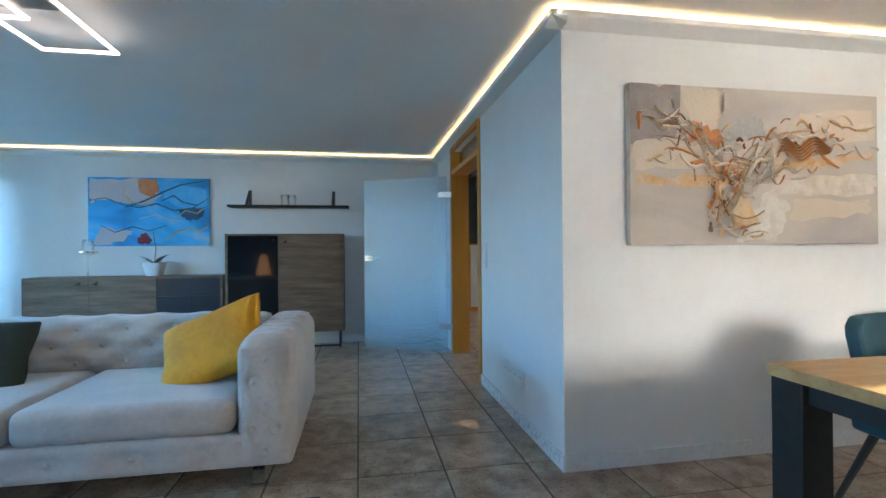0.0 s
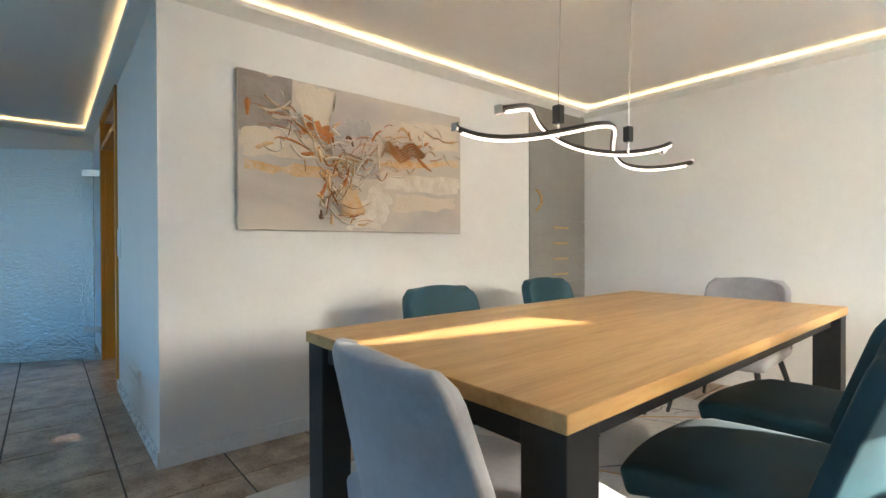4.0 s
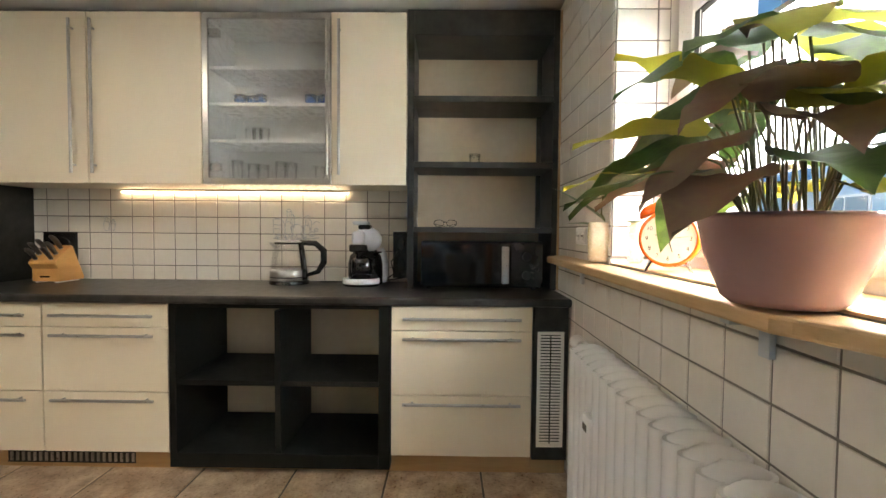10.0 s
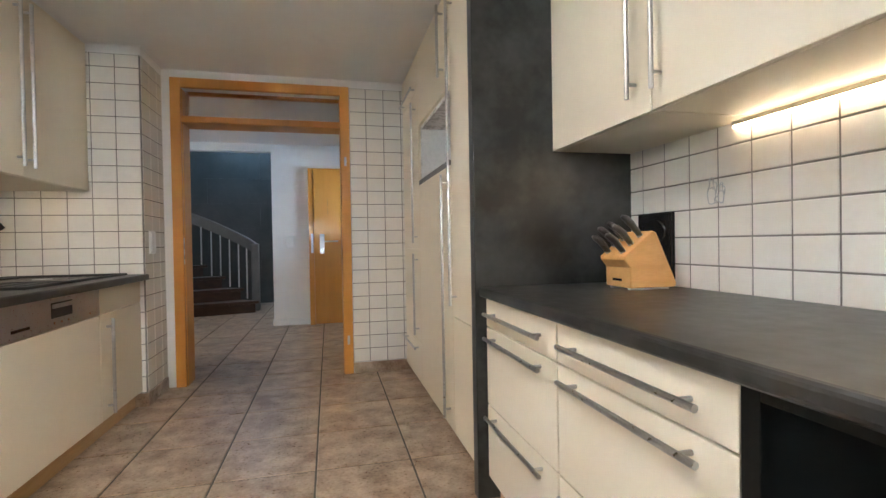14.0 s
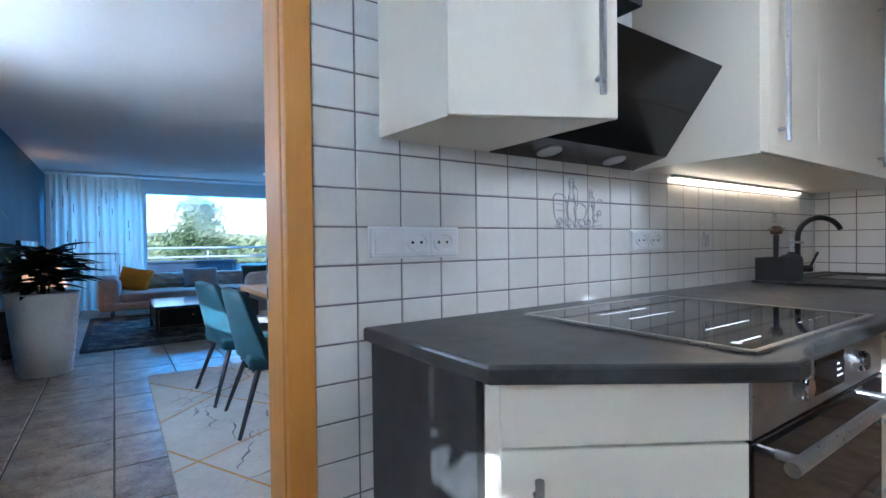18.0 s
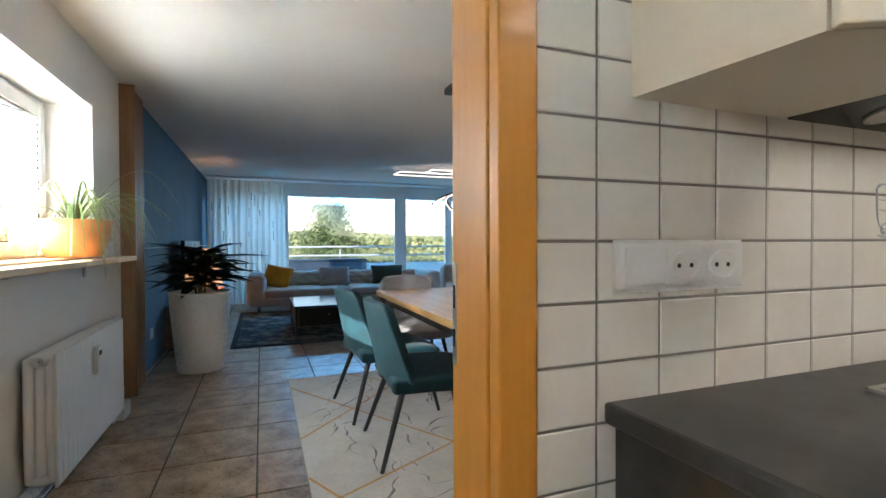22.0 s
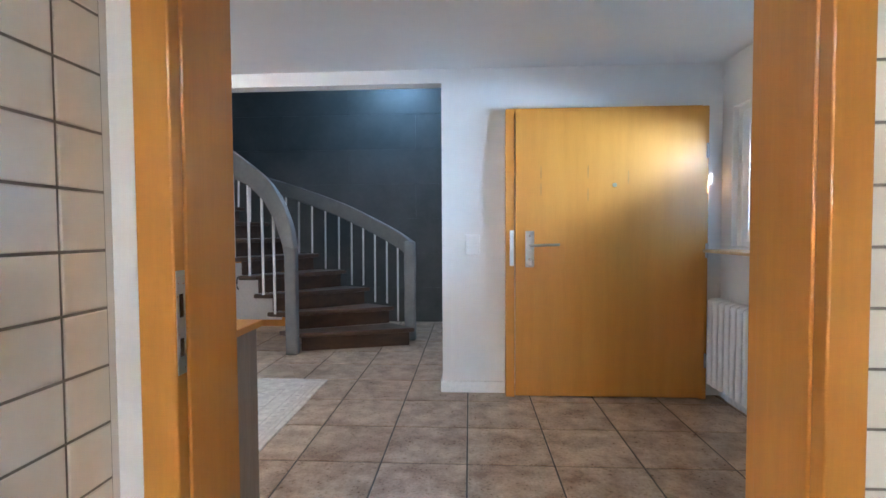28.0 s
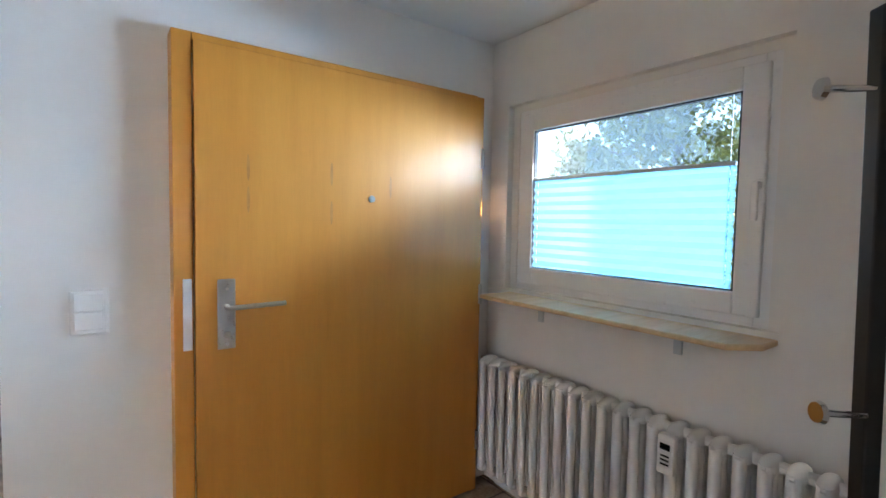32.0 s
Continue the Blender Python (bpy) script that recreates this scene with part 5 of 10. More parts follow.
part("tray_grid", blob(CMX - 0.075, CMY + 0.012, 0.908, [(0.086, 0), (0.086, 0.004), (0.01, 0.005)], 0.80, 1.08), BLACK, cm)
part("cable", tube(bmesh.new(), [(7.93, -0.27, 0.89), (7.95, -0.32, 0.93), (7.97, -0.30, 1.0), (7.99, -0.345, 1.06)], 0.004, seg=6), BLACK, cm)

# kitchen ceiling panel
cl = thing("ceiling_panel_light", (6.09, 1.18, CEIL), "square flat LED ceiling panel, switched on", "lamp")
part("frame", boxes((5.71, 6.47, 0.90, 0.925, CEIL - 0.03, CEIL), (5.71, 6.47, 1.435, 1.46, CEIL - 0.03, CEIL), (5.71, 5.735, 0.925, 1.435, CEIL - 0.03, CEIL), (6.445, 6.47, 0.925, 1.435, CEIL - 0.03, CEIL)), WHITE_LACQUER, cl)
part("diffuser", box(5.735, 6.445, 0.925, 1.435, CEIL - 0.026, CEIL - 0.004), glow("led_panel", (1.0, 0.92, 0.82), 5.4), cl, "glowing white diffuser")

# ---- windows of kitchen, dining area and hall ----
def window(name, axis, u0, u1, z0, z1, face, out, label, handle_at, blind=None, w=0.075):
    """A white tilt window set in an opening. axis: along the wall; out: which way the outside lies; blind: (bottom, top)."""
    def pc(a0, a1, d0, d1, b0, b1):
        d0, d1 = sorted((face + out * d0, face + out * d1))
        return (a0, a1, d0, d1, b0, b1) if axis == "x" else (d0, d1, a0, a1, b0, b1)
    at = ((u0 + u1) / 2, face, z0) if axis == "x" else (face, (u0 + u1) / 2, z0)
    ob = thing(name, at, label, "window", kind="structure")
    def ring(a0, a1, b0, b1, t, d0, d1):
        return boxes(pc(a0, a0 + t, d0, d1, b0, b1), pc(a1 - t, a1, d0, d1, b0, b1), pc(a0 + t, a1 - t, d0, d1, b0, b0 + t), pc(a0 + t, a1 - t, d0, d1, b1 - t, b1))
    rounded(part("window_frame", ring(u0, u1, z0, z1, 0.055, 0.02, 0.08), PVC, ob), 0.004)
    rounded(part("sash", ring(u0 + 0.035, u1 - 0.035, z0 + 0.035, z1 - 0.035, w, 0.0, 0.055), PVC, ob), 0.006)
    g = part("pane", box(*pc(u0 + 0.035 + w, u1 - 0.035 - w, 0.03, 0.036, z0 + 0.035 + w, z1 - 0.035 - w)), CLEAR, ob, "clear glass pane")
    g.visible_shadow = False
    part("gasket", ring(u0 + 0.035 + w, u1 - 0.035 - w, z0 + 0.035 + w, z1 - 0.035 - w, 0.006, 0.008, 0.03), RUBBER, ob)
    if handle_at is not None:
        zc = (z0 + z1) / 2
        rounded(part("handle", boxes(pc(handle_at - 0.016, handle_at + 0.016, -0.012, 0.0, zc - 0.04, zc + 0.04), pc(handle_at - 0.010, handle_at + 0.010, -0.045, -0.012, zc + 0.005, zc + 0.03), pc(handle_at - 0.011, handle_at + 0.011, -0.055, -0.038, zc - 0.10, zc + 0.03)), PVC, ob, "white window handle"), 0.005)
    if blind:
        b0, b1, b2 = blind
        bl = thing("pleated_blind", at, "white pleated blind drawn across part of the pane", "blind")
        bm = bmesh.new()
        n = max(8, int((b1 - b0) / 0.022))
        a0, a1 = u0 + 0.045 + w, u1 - 0.045 - w
        rows = []
        for k in range(n + 1):
            z, zb, dd = b0 + 0.012 + (b1 - b0 - 0.024) * k / n, b0 + 0.012 + (b2 - b0 - 0.024) * k / n, 0.004 if k % 2 else 0.018
            p = face + out * dd
            rows.append([(a0, p, z), (a1, p, zb)] if axis == "x" else [(p, a0, z), (p, a1, zb)])
        sheet(bm, rows)
        part("fabric", bm, BLIND if axis == "x" else HALL_BLIND, bl, "pleated translucent fabric")
        for za, zb in ((b0, b0), (b1 - 0.014, b2 - 0.014)):
            o = part("rail", box(*pc(a0, a1, 0.001, 0.022, za, za + 0.014)), PVC, bl, "slim white rail")
            for v in o.data.vertices:
                u = (v.co + Vector(bl.location))[0 if axis == "x" else 1]
                v.co.z += (zb - za) * (u - a0) / (a1 - a0)
        for a in (a0 + 0.02, a1 - 0.02):
            part("cord", box(*pc(a - 0.001, a + 0.001, 0.010, 0.012, z0 + 0.035 + w, z1 - 0.035 - w)), WHITE_PLASTIC, bl)
    return ob


window("window_1", "x", KW[0], KW[1], KW[2], KW[3], -1.45, -1, "white kitchen window with a pleated blind", None, (1.345, 1.75, 1.75), w=0.10)
window("window_2", "x", DW[0], DW[1], DW[2], DW[3], -1.55, -1, "white dining window with a pleated blind", None, (1.35, 1.925, 1.79))
window("window_3", "y", HW[0] + 0.04, HW[1] - 0.04, HW[2], HW[3] - 0.03, 8.045, 1, "white hall window with a pleated blind", HW[0] + 0.085, (1.19, 1.66, 1.66), w=0.082)


def sill(name, outline, z, depth, brackets, axis, face, label):
    ob = thing(name, (*outline[0], z), label, "window sill")
    rounded(part("board", prism(bmesh.new(), [(x, y, z - depth) for x, y in outline], (0, 0, depth)), OAK_EDGE, ob), 0.006, 2)
    for b in brackets:
        if axis == "x":
            bm = boxes((b - 0.015, b + 0.015, face, face + 0.012, z - depth - 0.075, z - depth), (b - 0.015, b + 0.015, face + 0.012, face + 0.085, z - depth - 0.012, z - depth))
        else:
            bm = boxes((face - 0.012, face, b - 0.015, b + 0.015, z - depth - 0.10, z - depth), (face - 0.085, face - 0.012, b - 0.015, b + 0.015, z - depth - 0.012, z - depth))
        part("bracket", bm, RAIL_PAINT, ob, "painted steel bracket")
    return ob


K_SILL, D_SILL, H_SILL = 1.072, 1.075, 1.072
sill("window_sill", [(5.47, Y_KS), (5.77, -1.145), (5.80, -1.13), (7.40, -1.13), (7.50, -1.19), (7.50, Y_KS)], K_SILL, 0.03, (5.95, 7.15), "x", Y_KS + 0.008, "light wooden window sill on steel brackets")
solo("sill_recess_board", box(KW[0], KW[1], -1.45, Y_KS, K_SILL - 0.03, K_SILL + 0.008), OAK_EDGE, "light wooden board in the window recess", "window sill")
sill("window_sill", [(1.27, Y_SOUTH), (1.27, -1.22), (1.32, -1.19), (3.37, -1.19), (3.43, -1.24), (3.43, Y_SOUTH)], D_SILL, 0.032, (2.0, 3.1), "x", Y_SOUTH, "light wooden window sill above the radiator")
solo("sill_recess_board", box(DW[0], DW[1], -1.55, Y_SOUTH, D_SILL - 0.03, D_SILL + 0.012), OAK_EDGE, "light wooden board in the window recess", "window sill")
sill("window_sill", [(X_HE, 5.30), (7.90, 5.30), (7.81, 5.37), (7.81, 6.53), (X_HE, 6.53)], H_SILL, 0.021, (5.62, 6.3), "y", X_HE, "light wooden hall window sill on brackets")


# ---- column radiators ----
def column_radiator(name, axis, u0, u1, z0, z1, wall_face, out, n, label, valve_u=None, flat=False, fat=0.30):
    """Rows of three-column sections between rounded headers. out: from the wall into the room."""
    def pt(u, d, z):
        return (u, wall_face + out * d, z) if axis == "x" else (wall_face + out * d, u, z)
    ob = thing(name, pt((u0 + u1) / 2, 0.08, z0), label, "radiator")
    step = (u1 - u0) / n
    proto = None
    for k in range(n):
        u = u0 + (k + 0.5) * step
        if proto is None:
            bm = bmesh.new()
            for dd in (0.045, 0.085, 0.125):
                tube(bm, [pt(u, dd, z0 + 0.025), pt(u, dd, z0 + 0.03), pt(u, dd, z0 + 0.05), pt(u, dd, z1 - 0.05), pt(u, dd, z1 - 0.03), pt(u, dd, z1 - 0.025)], step * fat, seg=14)
            for z, s in ((z0 + 0.035, -1), (z1 - 0.035, 1)):
                sc = (step * (fat + 0.12), 0.064, 0.030) if axis == "x" else (0.064, step * (fat + 0.12), 0.030)
                ball(bm, pt(u, 0.085, z), 1.0, sc, 14, 8)
            proto = part("section", bm, RADIATOR_WHITE, ob, smooth=True)
            proto.data.set_sharp_from_angle(angle=radians(38))
            base_u = u
        else:
            o = new("section", proto.data)
            o.parent = ob
            o.location = (u - base_u, 0, 0) if axis == "x" else (0, u - base_u, 0)
    bm = bmesh.new()
    for z in (z0 + 0.035, z1 - 0.035):
        rod(bm, pt(u0 + step * 0.3, 0.085, z), pt(u1 - step * 0.3, 0.085, z), 0.019, seg=10)
    part("header", bm, RADIATOR_WHITE, ob)
    if flat:
        for k in range(n):
            a, b = pt(u0 + (k + 0.5) * step - step * 0.475, 0.138, z0 - 0.002), pt(u0 + (k + 0.5) * step + step * 0.475, 0.152, z1 - 0.004)
            rounded(part("front_fin", box(min(a[0], b[0]), max(a[0], b[0]), min(a[1], b[1]), max(a[1], b[1]), a[2], b[2]), RADIATOR_WHITE, ob), 0.005, 2)
    e = min((u0, u1), key=lambda q: abs(q - (valve_u if valve_u is not None else u0)))
    far = u1 if e == u0 else u0
    sg = 1 if e == u1 else -1
    part("valve", rods((pt(e, 0.085, z1 - 0.035), pt(e + sg * 0.05, 0.085, z1 - 0.035), 0.014), (pt(e + sg * 0.03, 0.085, z1 - 0.035), pt(e + sg * 0.03, 0.085, z1 - 0.09), 0.010)), STEEL, ob)
    part("thermostat", rods((pt(e + sg * 0.045, 0.085, z1 - 0.035), pt(e + sg * 0.13, 0.085, z1 - 0.035), 0.023, 0.027), seg=16), WHITE_PLASTIC, ob, "white thermostat head")
    part("end_plug", rods((pt(far, 0.085, z1 - 0.035), pt(far - sg * 0.008, 0.085, z1 - 0.035), 0.02), (pt(far - sg * 0.006, 0.085, z1 - 0.035), pt(far - sg * 0.012, 0.085, z1 - 0.035), 0.009), seg=16), CHROME, ob)
    bm = bmesh.new()
    rod(bm, pt(e + sg * 0.03, 0.085, z1 - 0.09), pt(e + sg * 0.03, 0.085, 0.0), 0.009)
    part("pipe", bm, RADIATOR_WHITE, ob)
    for u in (u0 + (u1 - u0) * 0.2, u0 + (u1 - u0) * 0.8):
        part("bracket", rods((pt(u, 0.0, z1 - 0.12), pt(u, 0.05, z1 - 0.12), 0.008)), STEEL, ob)
    return ob, pt


rad, pt = column_radiator("radiator", "x", 5.60, 6.80, 0.09, 0.80, Y_KS + 0.008, 1, 18, "white column radiator under the kitchen sill", 6.80, fat=0.42)
mb = thing("heat_meter", (6.52, Y_KS + 0.16, 0.6), "small white heat meter clipped to the radiator", "meter")
rounded(part("case", box(6.49, 6.555, Y_KS + 0.148, Y_KS + 0.175, 0.50, 0.63), WHITE_PLASTIC, mb), 0.006)
part("window", box(6.505, 6.54, Y_KS + 0.175, Y_KS + 0.177, 0.585, 0.605), BLACK_GLASS, mb)
rad, pt = column_radiator("radiator", "x", 1.80, 2.87, 0.10, 0.69, Y_SOUTH, 1, 18, "white flat-fronted radiator under the dining sill", 1.80, True, 0.40)
mb = thing("heat_meter", (2.36, Y_SOUTH + 0.16, 0.5), "small white heat meter clipped to the radiator", "meter")
rounded(part("case", box(2.33, 2.40, Y_SOUTH + 0.152, Y_SOUTH + 0.178, 0.47, 0.62), WHITE_PLASTIC, mb), 0.006)
part("window", box(2.345, 2.385, Y_SOUTH + 0.178, Y_SOUTH + 0.180, 0.57, 0.595), BLACK_GLASS, mb)
RED_PIPE = mat("orange_pipe_cover", (0.75, 0.10, 0.02), rough=0.5)
rp = thing("pipe_sleeve", (1.63, Y_SOUTH + 0.05, 0), "orange protective sleeve on the heating pipe", "pipe")
part("sleeve", rods(((1.66, Y_SOUTH + 0.085, 0.10), (1.66, Y_SOUTH + 0.085, 0.54), 0.017)), RED_PIPE, rp)
rounded(part("floor_cover", box(1.58, 1.74, Y_SOUTH, Y_SOUTH + 0.14, 0.0, 0.10), WHITE_PLASTIC, rp), 0.006)
rad, pt = column_radiator("radiator", "y", 4.80, 6.62, 0.10, 0.735, X_HE, -1, 25, "white column radiator under the hall window", 4.80, fat=0.28)
mb = thing("heat_meter", (X_HE - 0.16, 5.56, 0.6), "small white heat meter clipped to the radiator", "meter")
rounded(part("case", box(X_HE - 0.172, X_HE - 0.135, 5.535, 5.595, 0.56, 0.70), WHITE_PLASTIC, mb), 0.006)
part("window", box(X_HE - 0.174, X_HE - 0.172, 5.547, 5.583, 0.65, 0.672), BLACK_GLASS, mb)
for z in (0.625, 0.610, 0.595):
    part("mark", box(X_HE - 0.1735, X_HE - 0.172, 5.55, 5.58, z, z + 0.006), RUBBER, mb)


# ---- plants on the sills ----
def leaf_mesh(bm, base, tip, width, droop, up=Vector((0, 0, 1)), n=6, fold=0.25, wave=0.0):
    """One blade from base to tip with a folded midrib."""
    base, tip = Vector(base), Vector(tip)
    d = tip - base
    side = d.cross(up)
    side = side.normalized() if side.length > 1e-5 else Vector((1, 0, 0))
    nrm = side.cross(d).normalized()
    rows = []
    for k in range(n + 1):
        t = k / n
        c = base + d * t + Vector((0, 0, -droop * t * t))
        w = width * (math.sin(math.pi * min(1, 0.06 + 0.94 * t) ** 0.75) + 0.02)
        wv = wave * math.sin(t * 14)
        rows.append([c - side * w + nrm * (w * fold + wv), c, c + side * w + nrm * (w * fold - wv)])
    sheet(bm, rows)


def leafy(name, a, b, glowing, see=0.4, **more):
    """A leaf: two tones, satin, with light passing through the blade."""
    m = mat(name, a, b, **more)
    n, l = m.node_tree.nodes, m.node_tree.links
    tl, ms = n.new("ShaderNodeBsdfTranslucent"), n.new("ShaderNodeMixShader")
    tl.inputs["Color"].default_value = (*glowing, 1)
    ms.inputs["Fac"].default_value = see
    l.new(n["Principled BSDF"].outputs["BSDF"], ms.inputs[1])
    l.new(tl.outputs["BSDF"], ms.inputs[2])
    l.new(ms.outputs["Shader"], n["Material Output"].inputs["Surface"])
    return m


CALATHEA = leafy("calathea_leaf", (0.016, 0.050, 0.022), (0.060, 0.13, 0.045), (0.10, 0.16, 0.02), 0.30, rough=0.45, spec=0.35, scale=18, detail=3, bump=0.12, each=0.30, contrast=(0.4, 0.6))
CALATHEA2 = leafy("calathea_underside", (0.16, 0.09, 0.085), (0.22, 0.17, 0.11), (0.20, 0.12, 0.06), 0.35, rough=0.55, spec=0.3, scale=10, each=0.3)
CALATHEA3 = leafy("calathea_yellow_leaf", (0.20, 0.21, 0.03), (0.11, 0.15, 0.025), (0.45, 0.40, 0.04), 0.50, rough=0.5, spec=0.3, scale=10, each=0.25)
PINK_POT = mat("dusty_pink_ceramic", (0.45, 0.27, 0.26), (0.42, 0.25, 0.24), rough=0.18, scale=4)
STALK = mat("plant_stalk", (0.10, 0.13, 0.04), (0.16, 0.12, 0.05), rough=0.5, scale=10)
pl = thing("potted_plant", (5.86, -1.245, K_SILL), "leafy calathea in a dusty pink ceramic pot", "potted plant")
C = Vector((5.87, -1.20, K_SILL + 0.006))
part("pot", lathe(bmesh.new(), C, [(0.078, 0), (0.092, 0.012), (0.120, 0.085), (0.130, 0.138), (0.135, 0.143), (0.128, 0.149), (0.120, 0.138), (0.10, 0.115)], seg=36), PINK_POT, pl, "glazed dusty pink pot", smooth=True)
part("soil", lathe(bmesh.new(), C + Vector((0, 0, 0.118)), [(0.118, 0), (0.08, 0.008), (0.01, 0.012)], seg=20), SOIL, pl)
random.seed(14)
LEAVES = 52
for k in range(LEAVES):
    ring = k / LEAVES
    a = k * 2.4 + random.uniform(-0.3, 0.3)
    far = 0.02 + 0.17 * ring ** 0.8 + random.uniform(-0.02, 0.03)
    hgt = 0.44 - 0.25 * ring + random.uniform(-0.05, 0.04)
    p0 = C + Vector((0.05 * math.cos(a), 0.05 * math.sin(a), 0.13))
    p1 = C + Vector((far * math.cos(a), far * 0.62 * math.sin(a) + 0.03, hgt))
    out = Vector((math.cos(a), 0.75 * math.sin(a), random.uniform(-0.25, 0.30))).normalized() * random.uniform(0.19, 0.27)
    tip = p1 + out
    p1.y, tip.y = max(p1.y, -1.41), max(tip.y, -1.41)
    p1.z, tip.z = max(p1.z, C.z + 0.165), max(tip.z, C.z + 0.12 if far > 0.12 else C.z + 0.20)
    part("stalk", tube(bmesh.new(), [p0, p0.lerp(p1, 0.5) + Vector((0, 0, 0.04)), p1], 0.0022, seg=5), STALK, pl)
    bm = bmesh.new()
    leaf_mesh(bm, p1, tip, random.uniform(0.050, 0.068), random.uniform(0.03, 0.10), n=10, fold=random.uniform(-0.15, 0.30), wave=0.006)
    part("leaf", bm, (CALATHEA, CALATHEA2, CALATHEA3, CALATHEA, CALATHEA3, CALATHEA, CALATHEA2)[k % 7], pl, smooth=True)

pl = thing("potted_orchid", (6.86, -1.30, K_SILL), "orchid with strap leaves in a wavy shell-coloured pot", "potted plant")
SHELL = mat("shell_ceramic", (0.62, 0.55, 0.42), (0.45, 0.36, 0.24), rough=0.25, scale=14, bump=0.5, bump_scale=18)
OC = Vector((6.90, -1.285, K_SILL + 0.008))
bm = bmesh.new()
rows = []
for r, z in ((0.92, 0.0), (1.0, 0.008), (1.0, 0.05), (1.02, 0.10), (1.0, 0.146), (0.98, 0.150), (0.90, 0.148), (0.88, 0.12)):
    ring_pts = []
    for k in range(40):
        a = 2 * math.pi * k / 40
        p = Vector((math.copysign(abs(math.cos(a)) ** 0.35, math.cos(a)) * 0.060 * r, math.copysign(abs(math.sin(a)) ** 0.35, math.sin(a)) * 0.100 * r, z))
        p += Vector((math.cos(a), math.sin(a), 0)) * 0.004 * noise.noise(p * 28) * (r > 0.95)
        p.rotate(Euler((0, 0, radians(-22))))
        ring_pts.append(OC + p)
    rows.append(ring_pts)
vs = sheet(bm, rows, closed=True)
bm.faces.new(vs[0][::-1])
part("pot", bm, SHELL, pl, "wavy square ceramic pot", smooth=True)
part("soil", lathe(bmesh.new(), OC + Vector((0, 0, 0.118)), [(0.066, 0), (0.05, 0.006), (0.01, 0.008)], seg=16), SOIL, pl)
ORCHID = mat("orchid_leaf", (0.06, 0.15, 0.045), (0.09, 0.20, 0.06), rough=0.3, scale=8)
for a, far, hg, w in ((1.2, 0.30, 0.17, 0.026), (4.3, 0.26, 0.13, 0.028), (4.6, 0.15, 0.07, 0.026), (2.2, 0.10, 0.15, 0.030), (1.5, 0.26, 0.02, 0.020), (0.2, 0.16, 0.04, 0.024), (3.9, 0.20, 0.03, 0.022)):
    bm = bmesh.new()
    p = OC + Vector((0, 0, 0.12))
    leaf_mesh(bm, p, p + Vector((far * math.cos(a), far * math.sin(a) * (0.8 if math.sin(a) > 0 else 0.45), hg + 0.05)), w, 0.05, n=8, fold=0.35)
    part("leaf", bm, ORCHID, pl, smooth=True)
part("stake", rods((OC + Vector((-0.01, -0.02, 0.11)), OC + Vector((-0.012, -0.02, 0.40)), 0.003)), mat("blue_plant_stake", (0.05, 0.16, 0.42), rough=0.4), pl, "thin blue plant stake")
part("aerial_root", tube(bmesh.new(), [OC + Vector((0, 0.02, 0.12)), OC + Vector((-0.01, 0.06, 0.18)), OC + Vector((-0.01, 0.055, 0.25))], 0.004, seg=6), STALK, pl)

ck = thing("alarm_clock", (6.47, -1.30, K_SILL), "round orange twin-bell alarm clock with a pale dial", "clock")
ORANGE = mat("orange_lacquer", (0.85, 0.13, 0.012), (0.80, 0.11, 0.01), rough=0.25, scale=5)
DIAL = mat("pale_dial", (0.62, 0.55, 0.44), rough=0.4)
fd = Vector((-0.86, 0.50, 0)).normalized()
c = Vector((6.46, -1.285, K_SILL + 0.105))
sd = Vector((-fd.y, fd.x, 0))
bm = bmesh.new()
rows = []
for dd, r in ((-0.075, 0.030), (-0.072, 0.058), (-0.050, 0.078), (-0.01, 0.084), (0.030, 0.080), (0.036, 0.078), (0.038, 0.073), (0.034, 0.071)):
    rows.append([c + fd * dd + (sd * math.cos(a) + Vector((0, 0, math.sin(a)))) * r for a in (2 * math.pi * k / 36 for k in range(36))])
vs = sheet(bm, rows, closed=True)
bm.faces.new(vs[0])
part("case", bm, ORANGE, ck, smooth=True)
part("dial", rods((c + fd * 0.030, c + fd * 0.034, 0.0715), seg=36), DIAL, ck, "pale clock dial")
for w, ln, th in ((Vector((0, 0, 0.28)) - sd * 0.95, 0.036, 0.0026), (Vector((0, 0, -0.9)) + sd * 0.25, 0.042, 0.0020), (Vector((0, 0, 0.12)) + sd, 0.050, 0.0009)):
    part("clock_hand", rods((c + fd * 0.036 - w * 0.008, c + fd * 0.036 + w * ln, th, th * 0.6), seg=6), BLACK, ck, "thin dark hand")
part("dial_mark", prism(bmesh.new(), [c + fd * 0.0343 + sd * u + Vector((0, 0, v)) for u, v in ((-0.014, 0.020), (0.014, 0.020), (0.014, 0.040), (-0.014, 0.040))], fd * 0.0006), ORANGE, ck, "small orange printed mark")
for k in range(1, 13):
    w = Vector((0, 0, 1)) * math.cos(k * math.pi / 6) + sd * math.sin(k * math.pi / 6)
    txt = bpy.data.curves.new("numeral", "FONT")
    txt.body, txt.size, txt.align_x, txt.align_y = str(k), 0.017, "CENTER", "CENTER"
    txt.materials.append(BLACK)
    o = new("numeral", txt)
    o.parent = ck
    m = Matrix((sd, Vector((0, 0, 1)), fd)).transposed().to_4x4()
    m.translation = c + fd * 0.0348 + w * 0.057 - Vector(ck.location)
    o.matrix_basis = m
